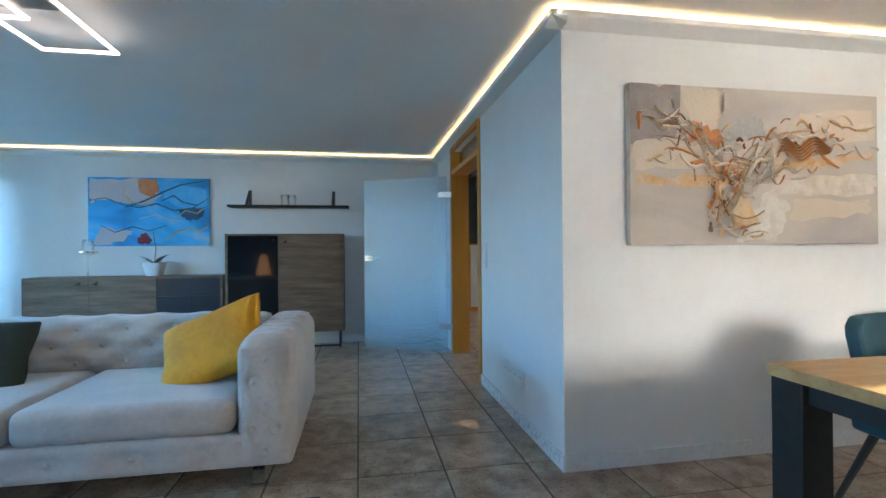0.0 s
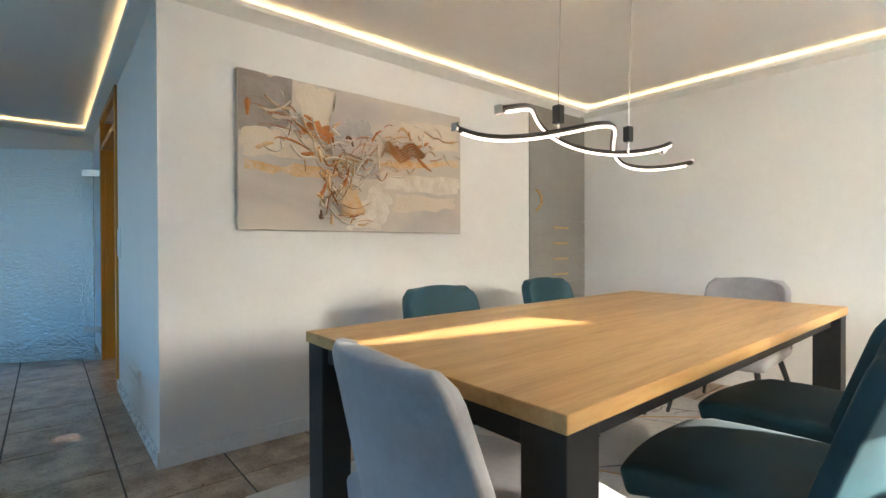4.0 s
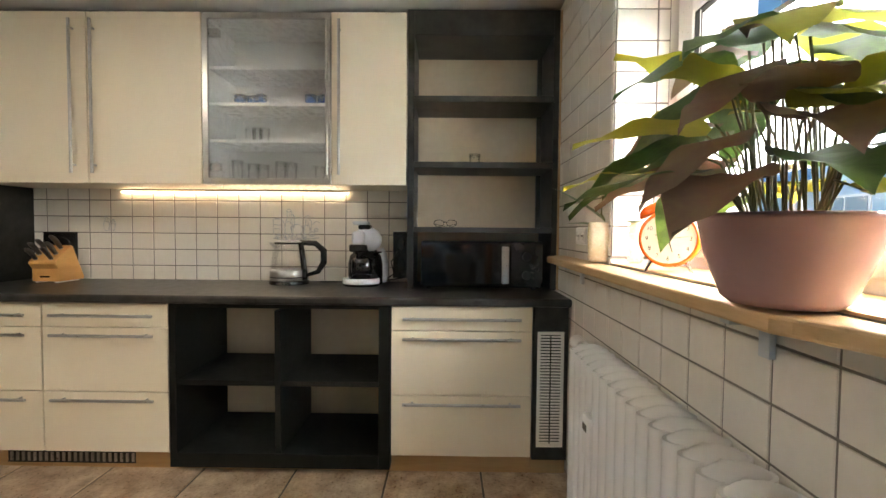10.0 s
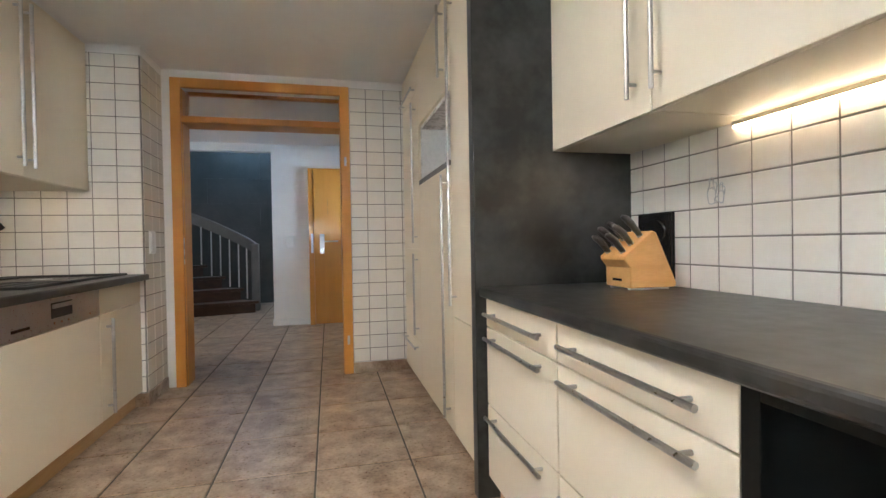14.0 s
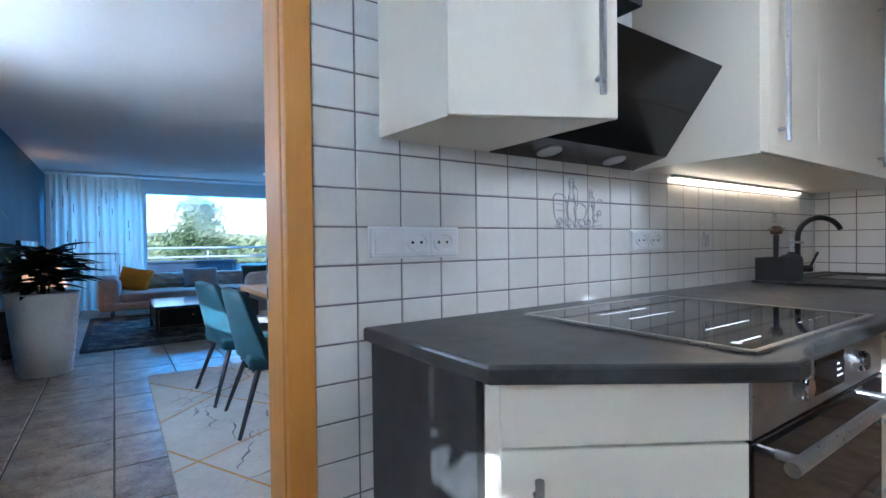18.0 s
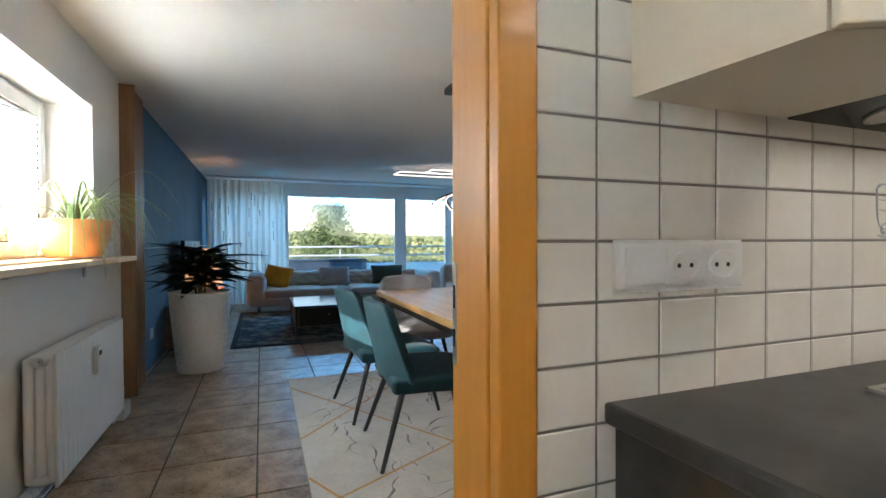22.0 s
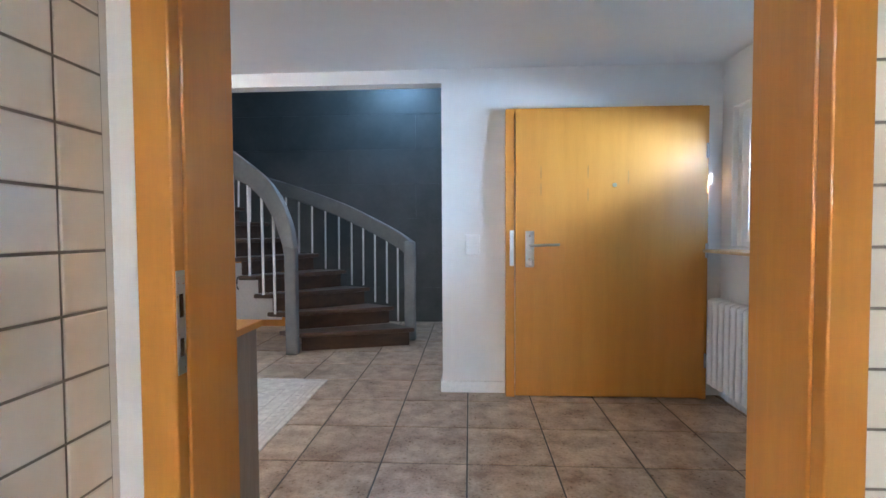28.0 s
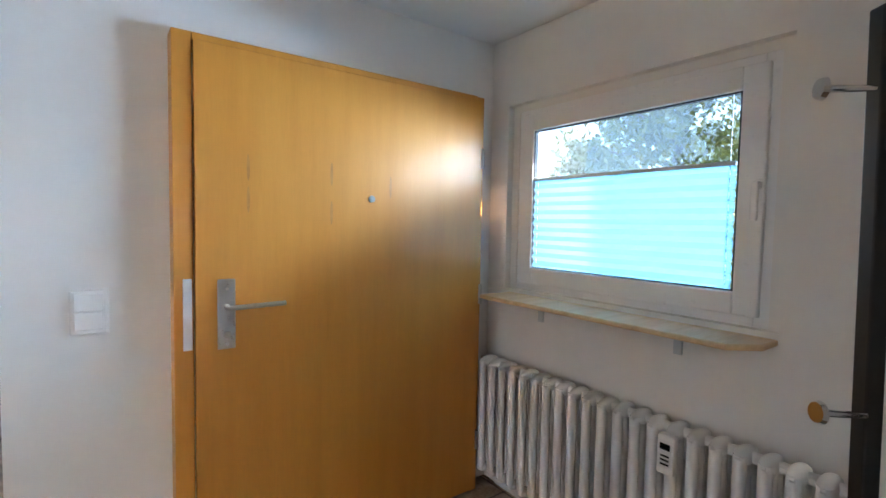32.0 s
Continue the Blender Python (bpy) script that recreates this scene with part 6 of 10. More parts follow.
for s_ in (-1, 1):
    top = c + sd * s_ * 0.045 + Vector((0, 0, 0.083)) - fd * 0.01
    q = Vector((0, 0, 1)).rotation_difference((sd * s_ * 0.5 + Vector((0, 0, 1))).normalized())
    bm = lathe(bmesh.new(), (0, 0, 0), [(0.040, 0.0), (0.040, 0.004), (0.033, 0.018), (0.018, 0.027), (0.004, 0.029)], seg=24)
    bmesh.ops.transform(bm, matrix=Matrix.LocRotScale(top - Vector((0, 0, 0.010)), q, None), verts=bm.verts)
    part("bell", bm, ORANGE, ck, smooth=True)
    part("foot", rods((c + sd * s_ * 0.045 - Vector((0, 0, 0.065)) + fd * 0.01, c + sd * s_ * 0.062 - Vector((0, 0, 0.098)) + fd * 0.02, 0.007, 0.004), seg=8), CHROME, ck)
part("bail", tube(bmesh.new(), [c + sd * (0.03 * math.cos(a)) + Vector((0, 0, 0.095 + 0.035 * math.sin(a))) - fd * 0.01 for a in (k * math.pi / 8 for k in range(9))], 0.003, seg=6), ORANGE, ck, "thin carrying loop")

TERRA = mat("terracotta_pot", (0.68, 0.30, 0.10), (0.60, 0.25, 0.08), rough=0.55, scale=6, bump=0.06)
SPIDER = mat("spider_plant_leaf", (0.16, 0.26, 0.07), (0.34, 0.42, 0.18), rough=0.4, scale=20, stretch=(4, 4, 1), each=0.2)
pl = thing("spider_plant", (1.72, -1.30, D_SILL), "spider plant with long arching leaves in a terracotta bowl", "potted plant")
C = Vector((2.03, -1.352, D_SILL + 0.012))
part("pot", lathe(bmesh.new(), C, [(0.115, 0), (0.135, 0.006), (0.172, 0.10), (0.192, 0.215), (0.184, 0.219), (0.160, 0.18)], seg=36), TERRA, pl, "round terracotta bowl", smooth=True)
part("soil", lathe(bmesh.new(), C + Vector((0, 0, 0.18)), [(0.158, 0), (0.06, 0.006), (0.01, 0.01)], seg=16), SOIL, pl)
random.seed(8)
for k in range(46):
    a = random.uniform(0, 2 * math.pi)
    far, rise, drop = random.uniform(0.16, 0.50), random.uniform(0.08, 0.27), random.uniform(0.04, 0.34)
    ln = []
    for i in range(9):
        t = i / 8
        q = C + Vector((0.02 + far * 1.25 * t, 0, 0.18 + rise * math.sin(math.pi * min(1, t * 0.95)) - drop * t * t * t))
        q.x, q.y = C.x + (q.x - C.x) * math.cos(a), max(-1.52, C.y + (q.x - C.x) * math.sin(a) * 0.72 + 0.05 * t)
        if q.y < -1.17:
            q.z = max(q.z, D_SILL + 0.02 + (0.17 if (q - C).to_2d().length < 0.2 else 0))
        ln.append(q)
    bm = bmesh.new()
    rows = []
    sdv = Vector((-math.sin(a), math.cos(a), 0))
    for i, p in enumerate(ln):
        w = 0.0075 * (1 - (i / 8.4) ** 2)
        rows.append([p - sdv * w, p + Vector((0, 0, -0.002)), p + sdv * w])
    sheet(bm, rows)
    part("leaf", bm, SPIDER, pl, smooth=True)
for tgt, z in (((0.62, -1.02), 0.44), ((0.82, -1.10), 0.26), ((1.10, -1.00), 0.22)):
    pts = [C + Vector((0, 0, 0.19)) + Vector(((tgt[0] - C.x) * t, (tgt[1] - C.y) * t, z * math.sin(math.pi * min(1, t * 0.75)) * 1.1 - 0.10 * t * t)) for t in [k / 12 for k in range(13)]]
    part("runner", tube(bmesh.new(), pts, 0.0024, seg=5), SPIDER, pl, "long bare runner")

# ---- LED cove along the ceiling ----
COVE = thing("ceiling_cove", (2.5, Y_PAINT, 2.30), "white ceiling cove with a warm LED strip behind it", "cove light")
CZ0, CZ1, CD = 2.318, 2.363, 0.085


def cove_piece(x0, y0, x1, y1, nx, ny):
    """A cove ledge along one wall; (nx, ny) points into the room."""
    lo = (min(x0, x1, x0 + nx * CD, x1 + nx * CD), max(x0, x1, x0 + nx * CD, x1 + nx * CD), min(y0, y1, y0 + ny * CD, y1 + ny * CD), max(y0, y1, y0 + ny * CD, y1 + ny * CD))
    prof = [(0.0, CZ0 - 0.02), (0.02, CZ0 - 0.012), (CD - 0.012, CZ0 + 0.01), (CD, CZ0 + 0.018), (CD, CZ1), (CD - 0.012, CZ1), (CD - 0.014, CZ0 + 0.022), (0.0, CZ0 + 0.012)]
    bm = prism(bmesh.new(), [(x0 + nx * d, y0 + ny * d, z) for d, z in prof], (x1 - x0, y1 - y0, 0))
    part("ledge", bm, PLASTER, COVE)
    s = 0.045
    a = (x0 + nx * (s - 0.006), y0 + ny * (s - 0.006))
    b = (x1 + nx * (s + 0.006), y1 + ny * (s + 0.006))
    part("led_strip", box(min(a[0], b[0]), max(a[0], b[0]), min(a[1], b[1]), max(a[1], b[1]), CZ0 + 0.026, CZ0 + 0.034), WARM_LED, COVE, "glowing warm LED strip")


cove_piece(-4.08, Y_NORTH, X_LH - CD, Y_NORTH, 0, -1)
cove_piece(X_LH, Y_NORTH, X_LH, Y_PAINT - CD, -1, 0)
cove_piece(X_LH - CD, Y_PAINT, X_DIN - CD, Y_PAINT, 0, -1)
cove_piece(X_DIN, Y_PAINT, X_DIN, Y_SOUTH + 0.02, -1, 0)

# ---- built-in grey cupboard ----
cup_b = thing("built_in_cupboard", (4.13, 2.77, 0), "grey built-in cupboard with brass handles, flush with the wall", "cupboard")
CX0, CX1 = 3.718, X_DIN - 0.002
part("carcass", box(CX0, CX1, 2.72, 2.838, 0.0, 2.333), GREY_FRONT, cup_b)
for z0, z1, kind in ((1.315, 2.325, "door"), (1.175, 1.309, "drawer"), (1.035, 1.169, "drawer"), (0.895, 1.029, "drawer"), (0.755, 0.889, "drawer"), (0.615, 0.749, "drawer"), (0.10, 0.609, "door")):
    f = rounded(part(kind, box(CX0 + 0.006, CX1 - 0.006, 2.700, 2.719, z0, z1), GREY_FRONT, cup_b), 0.003)
    if kind == "drawer":
        part("handle", rods(((4.03, 2.682, (z0 + z1) / 2), (4.25, 2.682, (z0 + z1) / 2), 0.006), ((4.06, 2.70, (z0 + z1) / 2), (4.06, 2.682, (z0 + z1) / 2), 0.004), ((4.22, 2.70, (z0 + z1) / 2), (4.22, 2.682, (z0 + z1) / 2), 0.004), seg=8), BRASS, f, "brass bar handle")
    elif z0 > 1:
        pts = [(3.80, 2.70, 1.38), (3.81, 2.675, 1.40), (3.845, 2.668, 1.45), (3.845, 2.668, 1.50), (3.81, 2.675, 1.55), (3.80, 2.70, 1.57)]
        part("handle", tube(bmesh.new(), pts, 0.008, seg=8, up=(0, 1, 0)), BRASS, f, "curved brass handle")
part("top_trim", box(CX0, CX1, 2.698, 2.72, 2.326, 2.334), BRASS, cup_b)


# ---- paintings ----
def canvas_mat(name, base, tones, scale, warp):
    m = mat(name, base, tuple(c * 0.86 for c in base), rough=0.7, scale=3, bump=0.15, bump_scale=90)
    n, l = m.node_tree.nodes, m.node_tree.links
    p = n["Principled BSDF"]
    tc = n.new("ShaderNodeTexCoord")
    noise_a = n.new("ShaderNodeTexNoise")
    noise_a.inputs["Scale"].default_value, noise_a.inputs["Detail"].default_value, noise_a.inputs["Distortion"].default_value = scale, 5, warp
    mp = n.new("ShaderNodeMapping")
    mp.inputs["Scale"].default_value = (0.7, 1, 1.5)
    l.new(tc.outputs["Object"], mp.inputs["Vector"])
    l.new(mp.outputs["Vector"], noise_a.inputs["Vector"])
    ramp = n.new("ShaderNodeValToRGB")
    ramp.color_ramp.interpolation = "B_SPLINE"
    els = ramp.color_ramp.elements
    for k, (pos, c) in enumerate(tones):
        e = els[k] if k < 2 else els.new(pos)
        e.position, e.color = pos, (*c, 1)
    l.new(noise_a.outputs["Fac"], ramp.inputs["Fac"])
    l.new(ramp.outputs["Color"], p.inputs["Base Color"])
    return m


SAND = canvas_mat("sand_canvas", (0.58, 0.49, 0.41), [(0.25, (0.42, 0.37, 0.33)), (0.8, (0.70, 0.58, 0.46)), (0.42, (0.52, 0.46, 0.41)), (0.55, (0.62, 0.53, 0.44)), (0.66, (0.68, 0.54, 0.41))], 1.3, 0.6)
PAINT = {k: mat("paint_" + k, c, d, rough=0.6, scale=14, bump=0.5, bump_scale=60, fine=50) for k, c, d in
         (("rust", (0.46, 0.15, 0.035), (0.58, 0.24, 0.07)), ("white", (0.74, 0.67, 0.58), (0.62, 0.53, 0.43)), ("grey", (0.38, 0.36, 0.35), (0.48, 0.44, 0.40)), ("ochre", (0.64, 0.36, 0.14), (0.66, 0.50, 0.33)),
          ("cream", (0.66, 0.55, 0.41), (0.68, 0.57, 0.46)), ("brown", (0.16, 0.085, 0.045), (0.24, 0.13, 0.06)), ("taupe", (0.30, 0.25, 0.22), (0.36, 0.30, 0.26)))}
pic = thing("large_painting", (2.05, Y_PAINT, 1.17), "large abstract canvas in sand, rust and white", "painting")
PX0, PX1, PZ0, PZ1 = 1.312, 2.890, 1.172, 2.030
rounded(part("canvas", box(PX0, PX1, Y_PAINT - 0.042, Y_PAINT - 0.002, PZ0, PZ1), SAND, pic), 0.004)
PY = Y_PAINT - 0.0425


def stroke(owner, plane, pts, w, material, lift=0.0015, seed=0):
    """A flat, ragged stroke of paint; pts as fractions of the canvas; plane(u, v, d) gives the place."""
    rnd = random.Random(seed)
    bm = bmesh.new()
    rows = []
    n = len(pts)
    for i, (u, v) in enumerate(pts):
        du = pts[min(i + 1, n - 1)][0] - pts[max(i - 1, 0)][0]
        dv = pts[min(i + 1, n - 1)][1] - pts[max(i - 1, 0)][1]
        ln = math.hypot(du, dv) or 1
        ww = w * (0.35 + 0.65 * math.sin(math.pi * (i + 0.6) / (n + 0.2))) * rnd.uniform(0.65, 1.3)
        rows.append([plane(u - dv / ln * ww, v + du / ln * ww * 1.6, lift), plane(u, v, lift * 1.6), plane(u + dv / ln * ww, v - du / ln * ww * 1.6, lift)])
    sheet(bm, rows)
    return part("brush_stroke", bm, material, owner)


def spread(owner, plane, poly, material, lift, seed):
    """A broad field of paint with a torn edge."""
    rnd = random.Random(seed)
    pts = []
    for i, (u, v) in enumerate(poly):
        u2, v2 = poly[(i + 1) % len(poly)]
        for k in range(7):
            t = k / 7
            j = 0.012 if k else 0.0
            pts.append((min(0.998, max(0.002, u + (u2 - u) * t + rnd.uniform(-j, j))), min(0.998, max(0.002, v + (v2 - v) * t + rnd.uniform(-j, j) * 1.8))))
    bm = bmesh.new()
    vs = [bm.verts.new(plane(u, v, lift)) for u, v in pts]
    f = bm.faces.new(vs)
    bmesh.ops.triangulate(bm, faces=[f])
    return part("paint_field", bm, material, owner)


def big(u, v, d):
    return (PX0 + u * (PX1 - PX0), PY - d, PZ0 + v * (PZ1 - PZ0))


for k, (poly, c) in enumerate(((((0.0, 0.62), (0.16, 0.63), (0.19, 1.0), (0.0, 1.0)), "taupe"), (((0.19, 0.99), (0.36, 0.99), (0.33, 0.72), (0.23, 0.70)), "cream"), (((0.01, 0.47), (0.30, 0.50), (0.32, 0.60), (0.12, 0.66), (0.01, 0.62)), "cream"),
                               (((0.02, 0.38), (0.34, 0.36), (0.33, 0.42), (0.02, 0.44)), "ochre"), (((0.36, 0.66), (0.52, 0.70), (0.50, 0.82), (0.40, 0.80)), "grey"), (((0.50, 0.30), (0.98, 0.34), (0.99, 0.46), (0.60, 0.42)), "white"),
                               (((0.40, 0.02), (0.56, 0.02), (0.62, 0.26), (0.52, 0.34), (0.46, 0.16)), "white"), (((0.62, 0.16), (0.95, 0.20), (0.96, 0.30), (0.64, 0.30)), "cream"), (((0.50, 0.48), (0.98, 0.56), (0.985, 0.62), (0.56, 0.52)), "ochre"),
                               (((0.40, 0.38), (0.56, 0.40), (0.54, 0.52), (0.44, 0.52)), "grey"), (((0.20, 0.66), (0.34, 0.60), (0.36, 0.70), (0.26, 0.76)), "rust"), (((0.38, 0.10), (0.48, 0.12), (0.46, 0.30), (0.38, 0.34)), "ochre"), (((0.66, 0.86), (0.97, 0.90), (0.98, 0.70), (0.72, 0.68)), "cream"))):
    spread(pic, big, poly, PAINT[c], 0.0012 + 0.0004 * k, k)
random.seed(21)
SWEEPS = [smooth_path([(u, v, 0) for u, v in run], 8) for run in (((0.08, 0.80), (0.20, 0.74), (0.30, 0.62), (0.40, 0.54), (0.50, 0.60), (0.62, 0.67), (0.76, 0.72), (0.88, 0.70)),
          ((0.46, 0.56), (0.40, 0.46), (0.36, 0.34), (0.33, 0.22), (0.36, 0.12), (0.43, 0.15)), ((0.10, 0.58), (0.26, 0.54), (0.44, 0.44), (0.62, 0.48), (0.80, 0.56), (0.98, 0.63)))]
for k in range(210):
    run = SWEEPS[(0, 0, 0, 1, 1, 2)[k % 6]]
    q = random.randrange(1, len(run) - 1)
    way = run[q + 1] - run[q - 1]
    wide = 0.045 if k % 6 != 5 else 0.02
    cx, cz = run[q].x + random.gauss(0, wide), run[q].y + random.gauss(0, wide * 1.3)
    a = math.atan2(way.y, way.x) + random.gauss(0, 0.55)
    ln, bend = random.uniform(0.03, 0.13), random.uniform(-0.05, 0.05)
    pts = []
    for i in range(9):
        t = i / 8 - 0.5
        u = cx + math.cos(a) * ln * t
        v = cz + math.sin(a) * ln * t * 1.4 + bend * (1 - 4 * t * t)
        pts.append((min(0.985, max(0.03, u)), min(0.96, max(0.05, v))))
    stroke(pic, big, pts, random.choice((0.0012, 0.0016, 0.002, 0.003, 0.005, 0.009)), PAINT[random.choice(("rust", "ochre", "white", "ochre", "rust", "white", "cream", "brown" if k % 3 == 0 else "cream"))], 0.008 + 0.00004 * k, k)
for k in range(11):
    pts = [(0.55 + 0.20 * t + 0.004 * k, 0.62 + 0.010 * (k - 5) + 0.035 * math.sin(t * 9 + 0.25 * k)) for t in [i / 14 for i in range(15)]]
    stroke(pic, big, pts, 0.0028, PAINT["rust" if k % 2 else "ochre"], 0.017 + 0.0001 * k, 90 + k)
BX0, BX1, BZ0, BZ1 = -3.20, -1.875, 1.240, 2.052
SEA = canvas_mat("blue_marbled_canvas", (0.05, 0.35, 0.75), [(0.32, (0.015, 0.20, 0.50)), (0.75, (0.62, 0.60, 0.62)), (0.45, (0.03, 0.36, 0.75)), (0.54, (0.05, 0.48, 0.85)), (0.62, (0.30, 0.55, 0.80))], 1.1, 1.6)
pic = thing("blue_painting", (-2.54, Y_NORTH, 1.24), "marbled blue canvas with rust and grey swirls", "painting")
rounded(part("canvas", box(BX0, BX1, Y_NORTH - 0.040, Y_NORTH - 0.002, BZ0, BZ1), SEA, pic), 0.004)


def sea(u, v, d):
    return (BX0 + u * (BX1 - BX0), Y_NORTH - 0.0405 - d, BZ0 + v * (BZ1 - BZ0))


SEA_PAINT = {"pale": mat("paint_pale_lilac", (0.52, 0.50, 0.55), (0.60, 0.52, 0.50), rough=0.6, scale=8), "orange": mat("paint_orange", (0.62, 0.16, 0.04), (0.70, 0.28, 0.10), rough=0.6, scale=12), "navy": mat("paint_navy", (0.008, 0.045, 0.11), (0.02, 0.10, 0.20), rough=0.5, scale=12), "sky": mat("paint_sky", (0.06, 0.42, 0.80), (0.10, 0.52, 0.86), rough=0.6, scale=9), "gold": PAINT["ochre"]}
for k, (poly, c) in enumerate(((((0.02, 0.98), (0.44, 0.98), (0.60, 0.74), (0.50, 0.60), (0.30, 0.62), (0.10, 0.70), (0.02, 0.62)), "pale"), (((0.40, 0.97), (0.56, 0.98), (0.58, 0.82), (0.52, 0.72), (0.42, 0.78)), "orange"),
                               (((0.62, 0.96), (0.98, 0.82), (0.98, 0.60), (0.78, 0.56), (0.62, 0.70)), "sky"), (((0.74, 0.54), (0.96, 0.58), (0.94, 0.42), (0.84, 0.36), (0.76, 0.46)), "navy"), (((0.04, 0.02), (0.28, 0.06), (0.36, 0.22), (0.10, 0.26)), "pale"))):
    spread(pic, sea, poly, SEA_PAINT[c], 0.0012 + 0.0004 * k, 200 + k)
for k, (pts, w, c) in enumerate((([(0.02, 0.66), (0.14, 0.70), (0.28, 0.60), (0.42, 0.56), (0.56, 0.62), (0.70, 0.52), (0.86, 0.56), (0.99, 0.70)], 0.007, "navy"), ([(0.30, 0.56), (0.46, 0.66), (0.60, 0.78), (0.76, 0.90), (0.95, 0.96)], 0.008, "navy"), ([(0.24, 0.92), (0.30, 0.86), (0.28, 0.76), (0.36, 0.64), (0.50, 0.58)], 0.006, "gold"),
                                 ([(0.64, 0.08), (0.74, 0.22), (0.84, 0.26), (0.92, 0.22), (0.99, 0.28)], 0.007, "gold"), ([(0.70, 0.40), (0.80, 0.52), (0.90, 0.48), (0.96, 0.56)], 0.006, "gold"), ([(0.10, 0.30), (0.22, 0.20), (0.36, 0.28), (0.50, 0.22), (0.64, 0.30)], 0.006, "navy"), ([(0.60, 0.66), (0.70, 0.74), (0.78, 0.64), (0.90, 0.60)], 0.008, "navy"), ([(0.42, 0.40), (0.56, 0.46), (0.66, 0.38), (0.78, 0.36)], 0.005, "pale"))):
    stroke(pic, sea, pts, w, SEA_PAINT[c], 0.004 + 0.0003 * k, 300 + k)

# ---- sideboard, cabinet and wall shelf ----
NAVY_FRONT = mat("dark_blue_front", (0.010, 0.018, 0.030), (0.014, 0.024, 0.038), rough=0.3, scale=5)
sb = thing("sideboard", (-2.65, 6.4, 0), "smoked oak sideboard with dark drawers on black legs", "sideboard")
QX0, QX1, QY = -3.665, -1.635, 6.205
part("carcass", boxes((QX0, QX0 + 0.025, QY, 6.58, 0.20, 0.872), (QX1 - 0.025, QX1, QY, 6.58, 0.20, 0.872), (QX0, QX1, QY, 6.58, 0.872, 0.892), (QX0 + 0.025, QX1 - 0.025, QY + 0.02, 6.58, 0.20, 0.225), (QX0 + 0.025, QX1 - 0.025, 6.56, 6.58, 0.225, 0.872)), SMOKED_OAK, sb)
for x0, x1, hx in ((QX0 + 0.027, -3.02, -3.10), (-3.016, -2.335, -2.93)):
    dd = rounded(part("door", box(x0, x1, QY - 0.002, QY + 0.018, 0.228, 0.869), SMOKED_OAK, sb), 0.002)
    bm = prism(bmesh.new(), [(hx - 0.05, QY - 0.003, 0.815), (hx + 0.005, QY - 0.003, 0.845), (hx - 0.005, QY - 0.003, 0.80)], (0, -0.022, 0))
    part("handle", bm, IRON, dd, "black leather tab handle")
for z0, z1 in ((0.668, 0.869), (0.448, 0.664), (0.228, 0.444)):
    dd = rounded(part("drawer", box(-2.331, QX1 - 0.027, QY - 0.002, QY + 0.018, z0, z1), NAVY_FRONT, sb), 0.002)
    part("knob", rods(((-2.0, QY - 0.002, (z0 + z1) / 2 + 0.04), (-2.0, QY - 0.026, (z0 + z1) / 2 + 0.04), 0.012, 0.016)), IRON, dd)
for x in (QX0 + 0.08, QX1 - 0.10):
    part("leg", boxes((x, x + 0.025, QY + 0.03, QY + 0.055, 0, 0.20), (x, x + 0.025, 6.50, 6.525, 0, 0.20), (x, x + 0.025, QY + 0.055, 6.50, 0, 0.022)), IRON, sb)
cb = thing("highboard", (-0.94, 6.4, 0), "smoked oak highboard with one dark glass door", "cabinet")
GX0, GX1, GY = -1.608, -0.268, 6.205
part("carcass", boxes((GX0, GX0 + 0.025, GY, 6.58, 0.20, 1.348), (GX1 - 0.025, GX1, GY, 6.58, 0.20, 1.348), (GX0, GX1, GY, 6.58, 1.348, 1.368), (GX0 + 0.025, GX1 - 0.025, GY + 0.02, 6.58, 0.20, 0.225), (GX0 + 0.025, GX1 - 0.025, 6.56, 6.58, 0.225, 1.348)), SMOKED_OAK, cb)
dd = rounded(part("glass_door", box(GX0 + 0.027, -1.025, GY - 0.002, GY + 0.018, 0.228, 1.345), BLACK_GLASS, cb, "dark glass door"), 0.002)
part("knob", rods(((-1.07, GY - 0.002, 1.29), (-1.07, GY - 0.026, 1.29), 0.012, 0.016)), IRON, dd)
dd = rounded(part("door", box(-1.021, GX1 - 0.027, GY - 0.002, GY + 0.018, 0.228, 1.345), SMOKED_OAK, cb), 0.002)
bm = prism(bmesh.new(), [(-0.97, GY - 0.003, 1.265), (-0.915, GY - 0.003, 1.30), (-0.925, GY - 0.003, 1.25)], (0, -0.022, 0))
part("handle", bm, IRON, dd, "black leather tab handle")
for x in (GX0 + 0.05, GX1 - 0.05):
    part("leg", boxes((x - 0.0125, x + 0.0125, GY + 0.03, GY + 0.055, 0, 0.20), (x - 0.0125, x + 0.0125, 6.50, 6.525, 0, 0.20)), IRON, cb)
part("foot_rail", box(GX0 + 0.0625, GX1 - 0.0625, GY + 0.03, GY + 0.05, 0.02, 0.04), IRON, cb)
ws = thing("wall_shelf", (-0.93, 6.5, 1.70), "black wall shelf on two strap brackets", "shelf")
rounded(part("board", box(-1.63, -0.207, 6.38, 6.596, 1.700, 1.724), BLACK_SHELF, ws), 0.003)
for x in (-1.41, -0.40):
    bm = boxes((x - 0.018, x + 0.018, 6.590, 6.598, 1.724, 1.92))
    prism(bm, [(x - 0.018, 6.59, 1.92), (x - 0.018, 6.598, 1.92), (x - 0.018, 6.396, 1.724), (x - 0.018, 6.388, 1.724)], (0.036, 0, 0))
    part("bracket", bm, IRON, ws)
for x in (-0.98, -0.90):
    cup("glass_tealight", x, 6.48, 1.7245, 0.055, 0.13, TUMBLER, "clear glass tealight holder on the shelf", "glass", "glasses on the wall shelf")
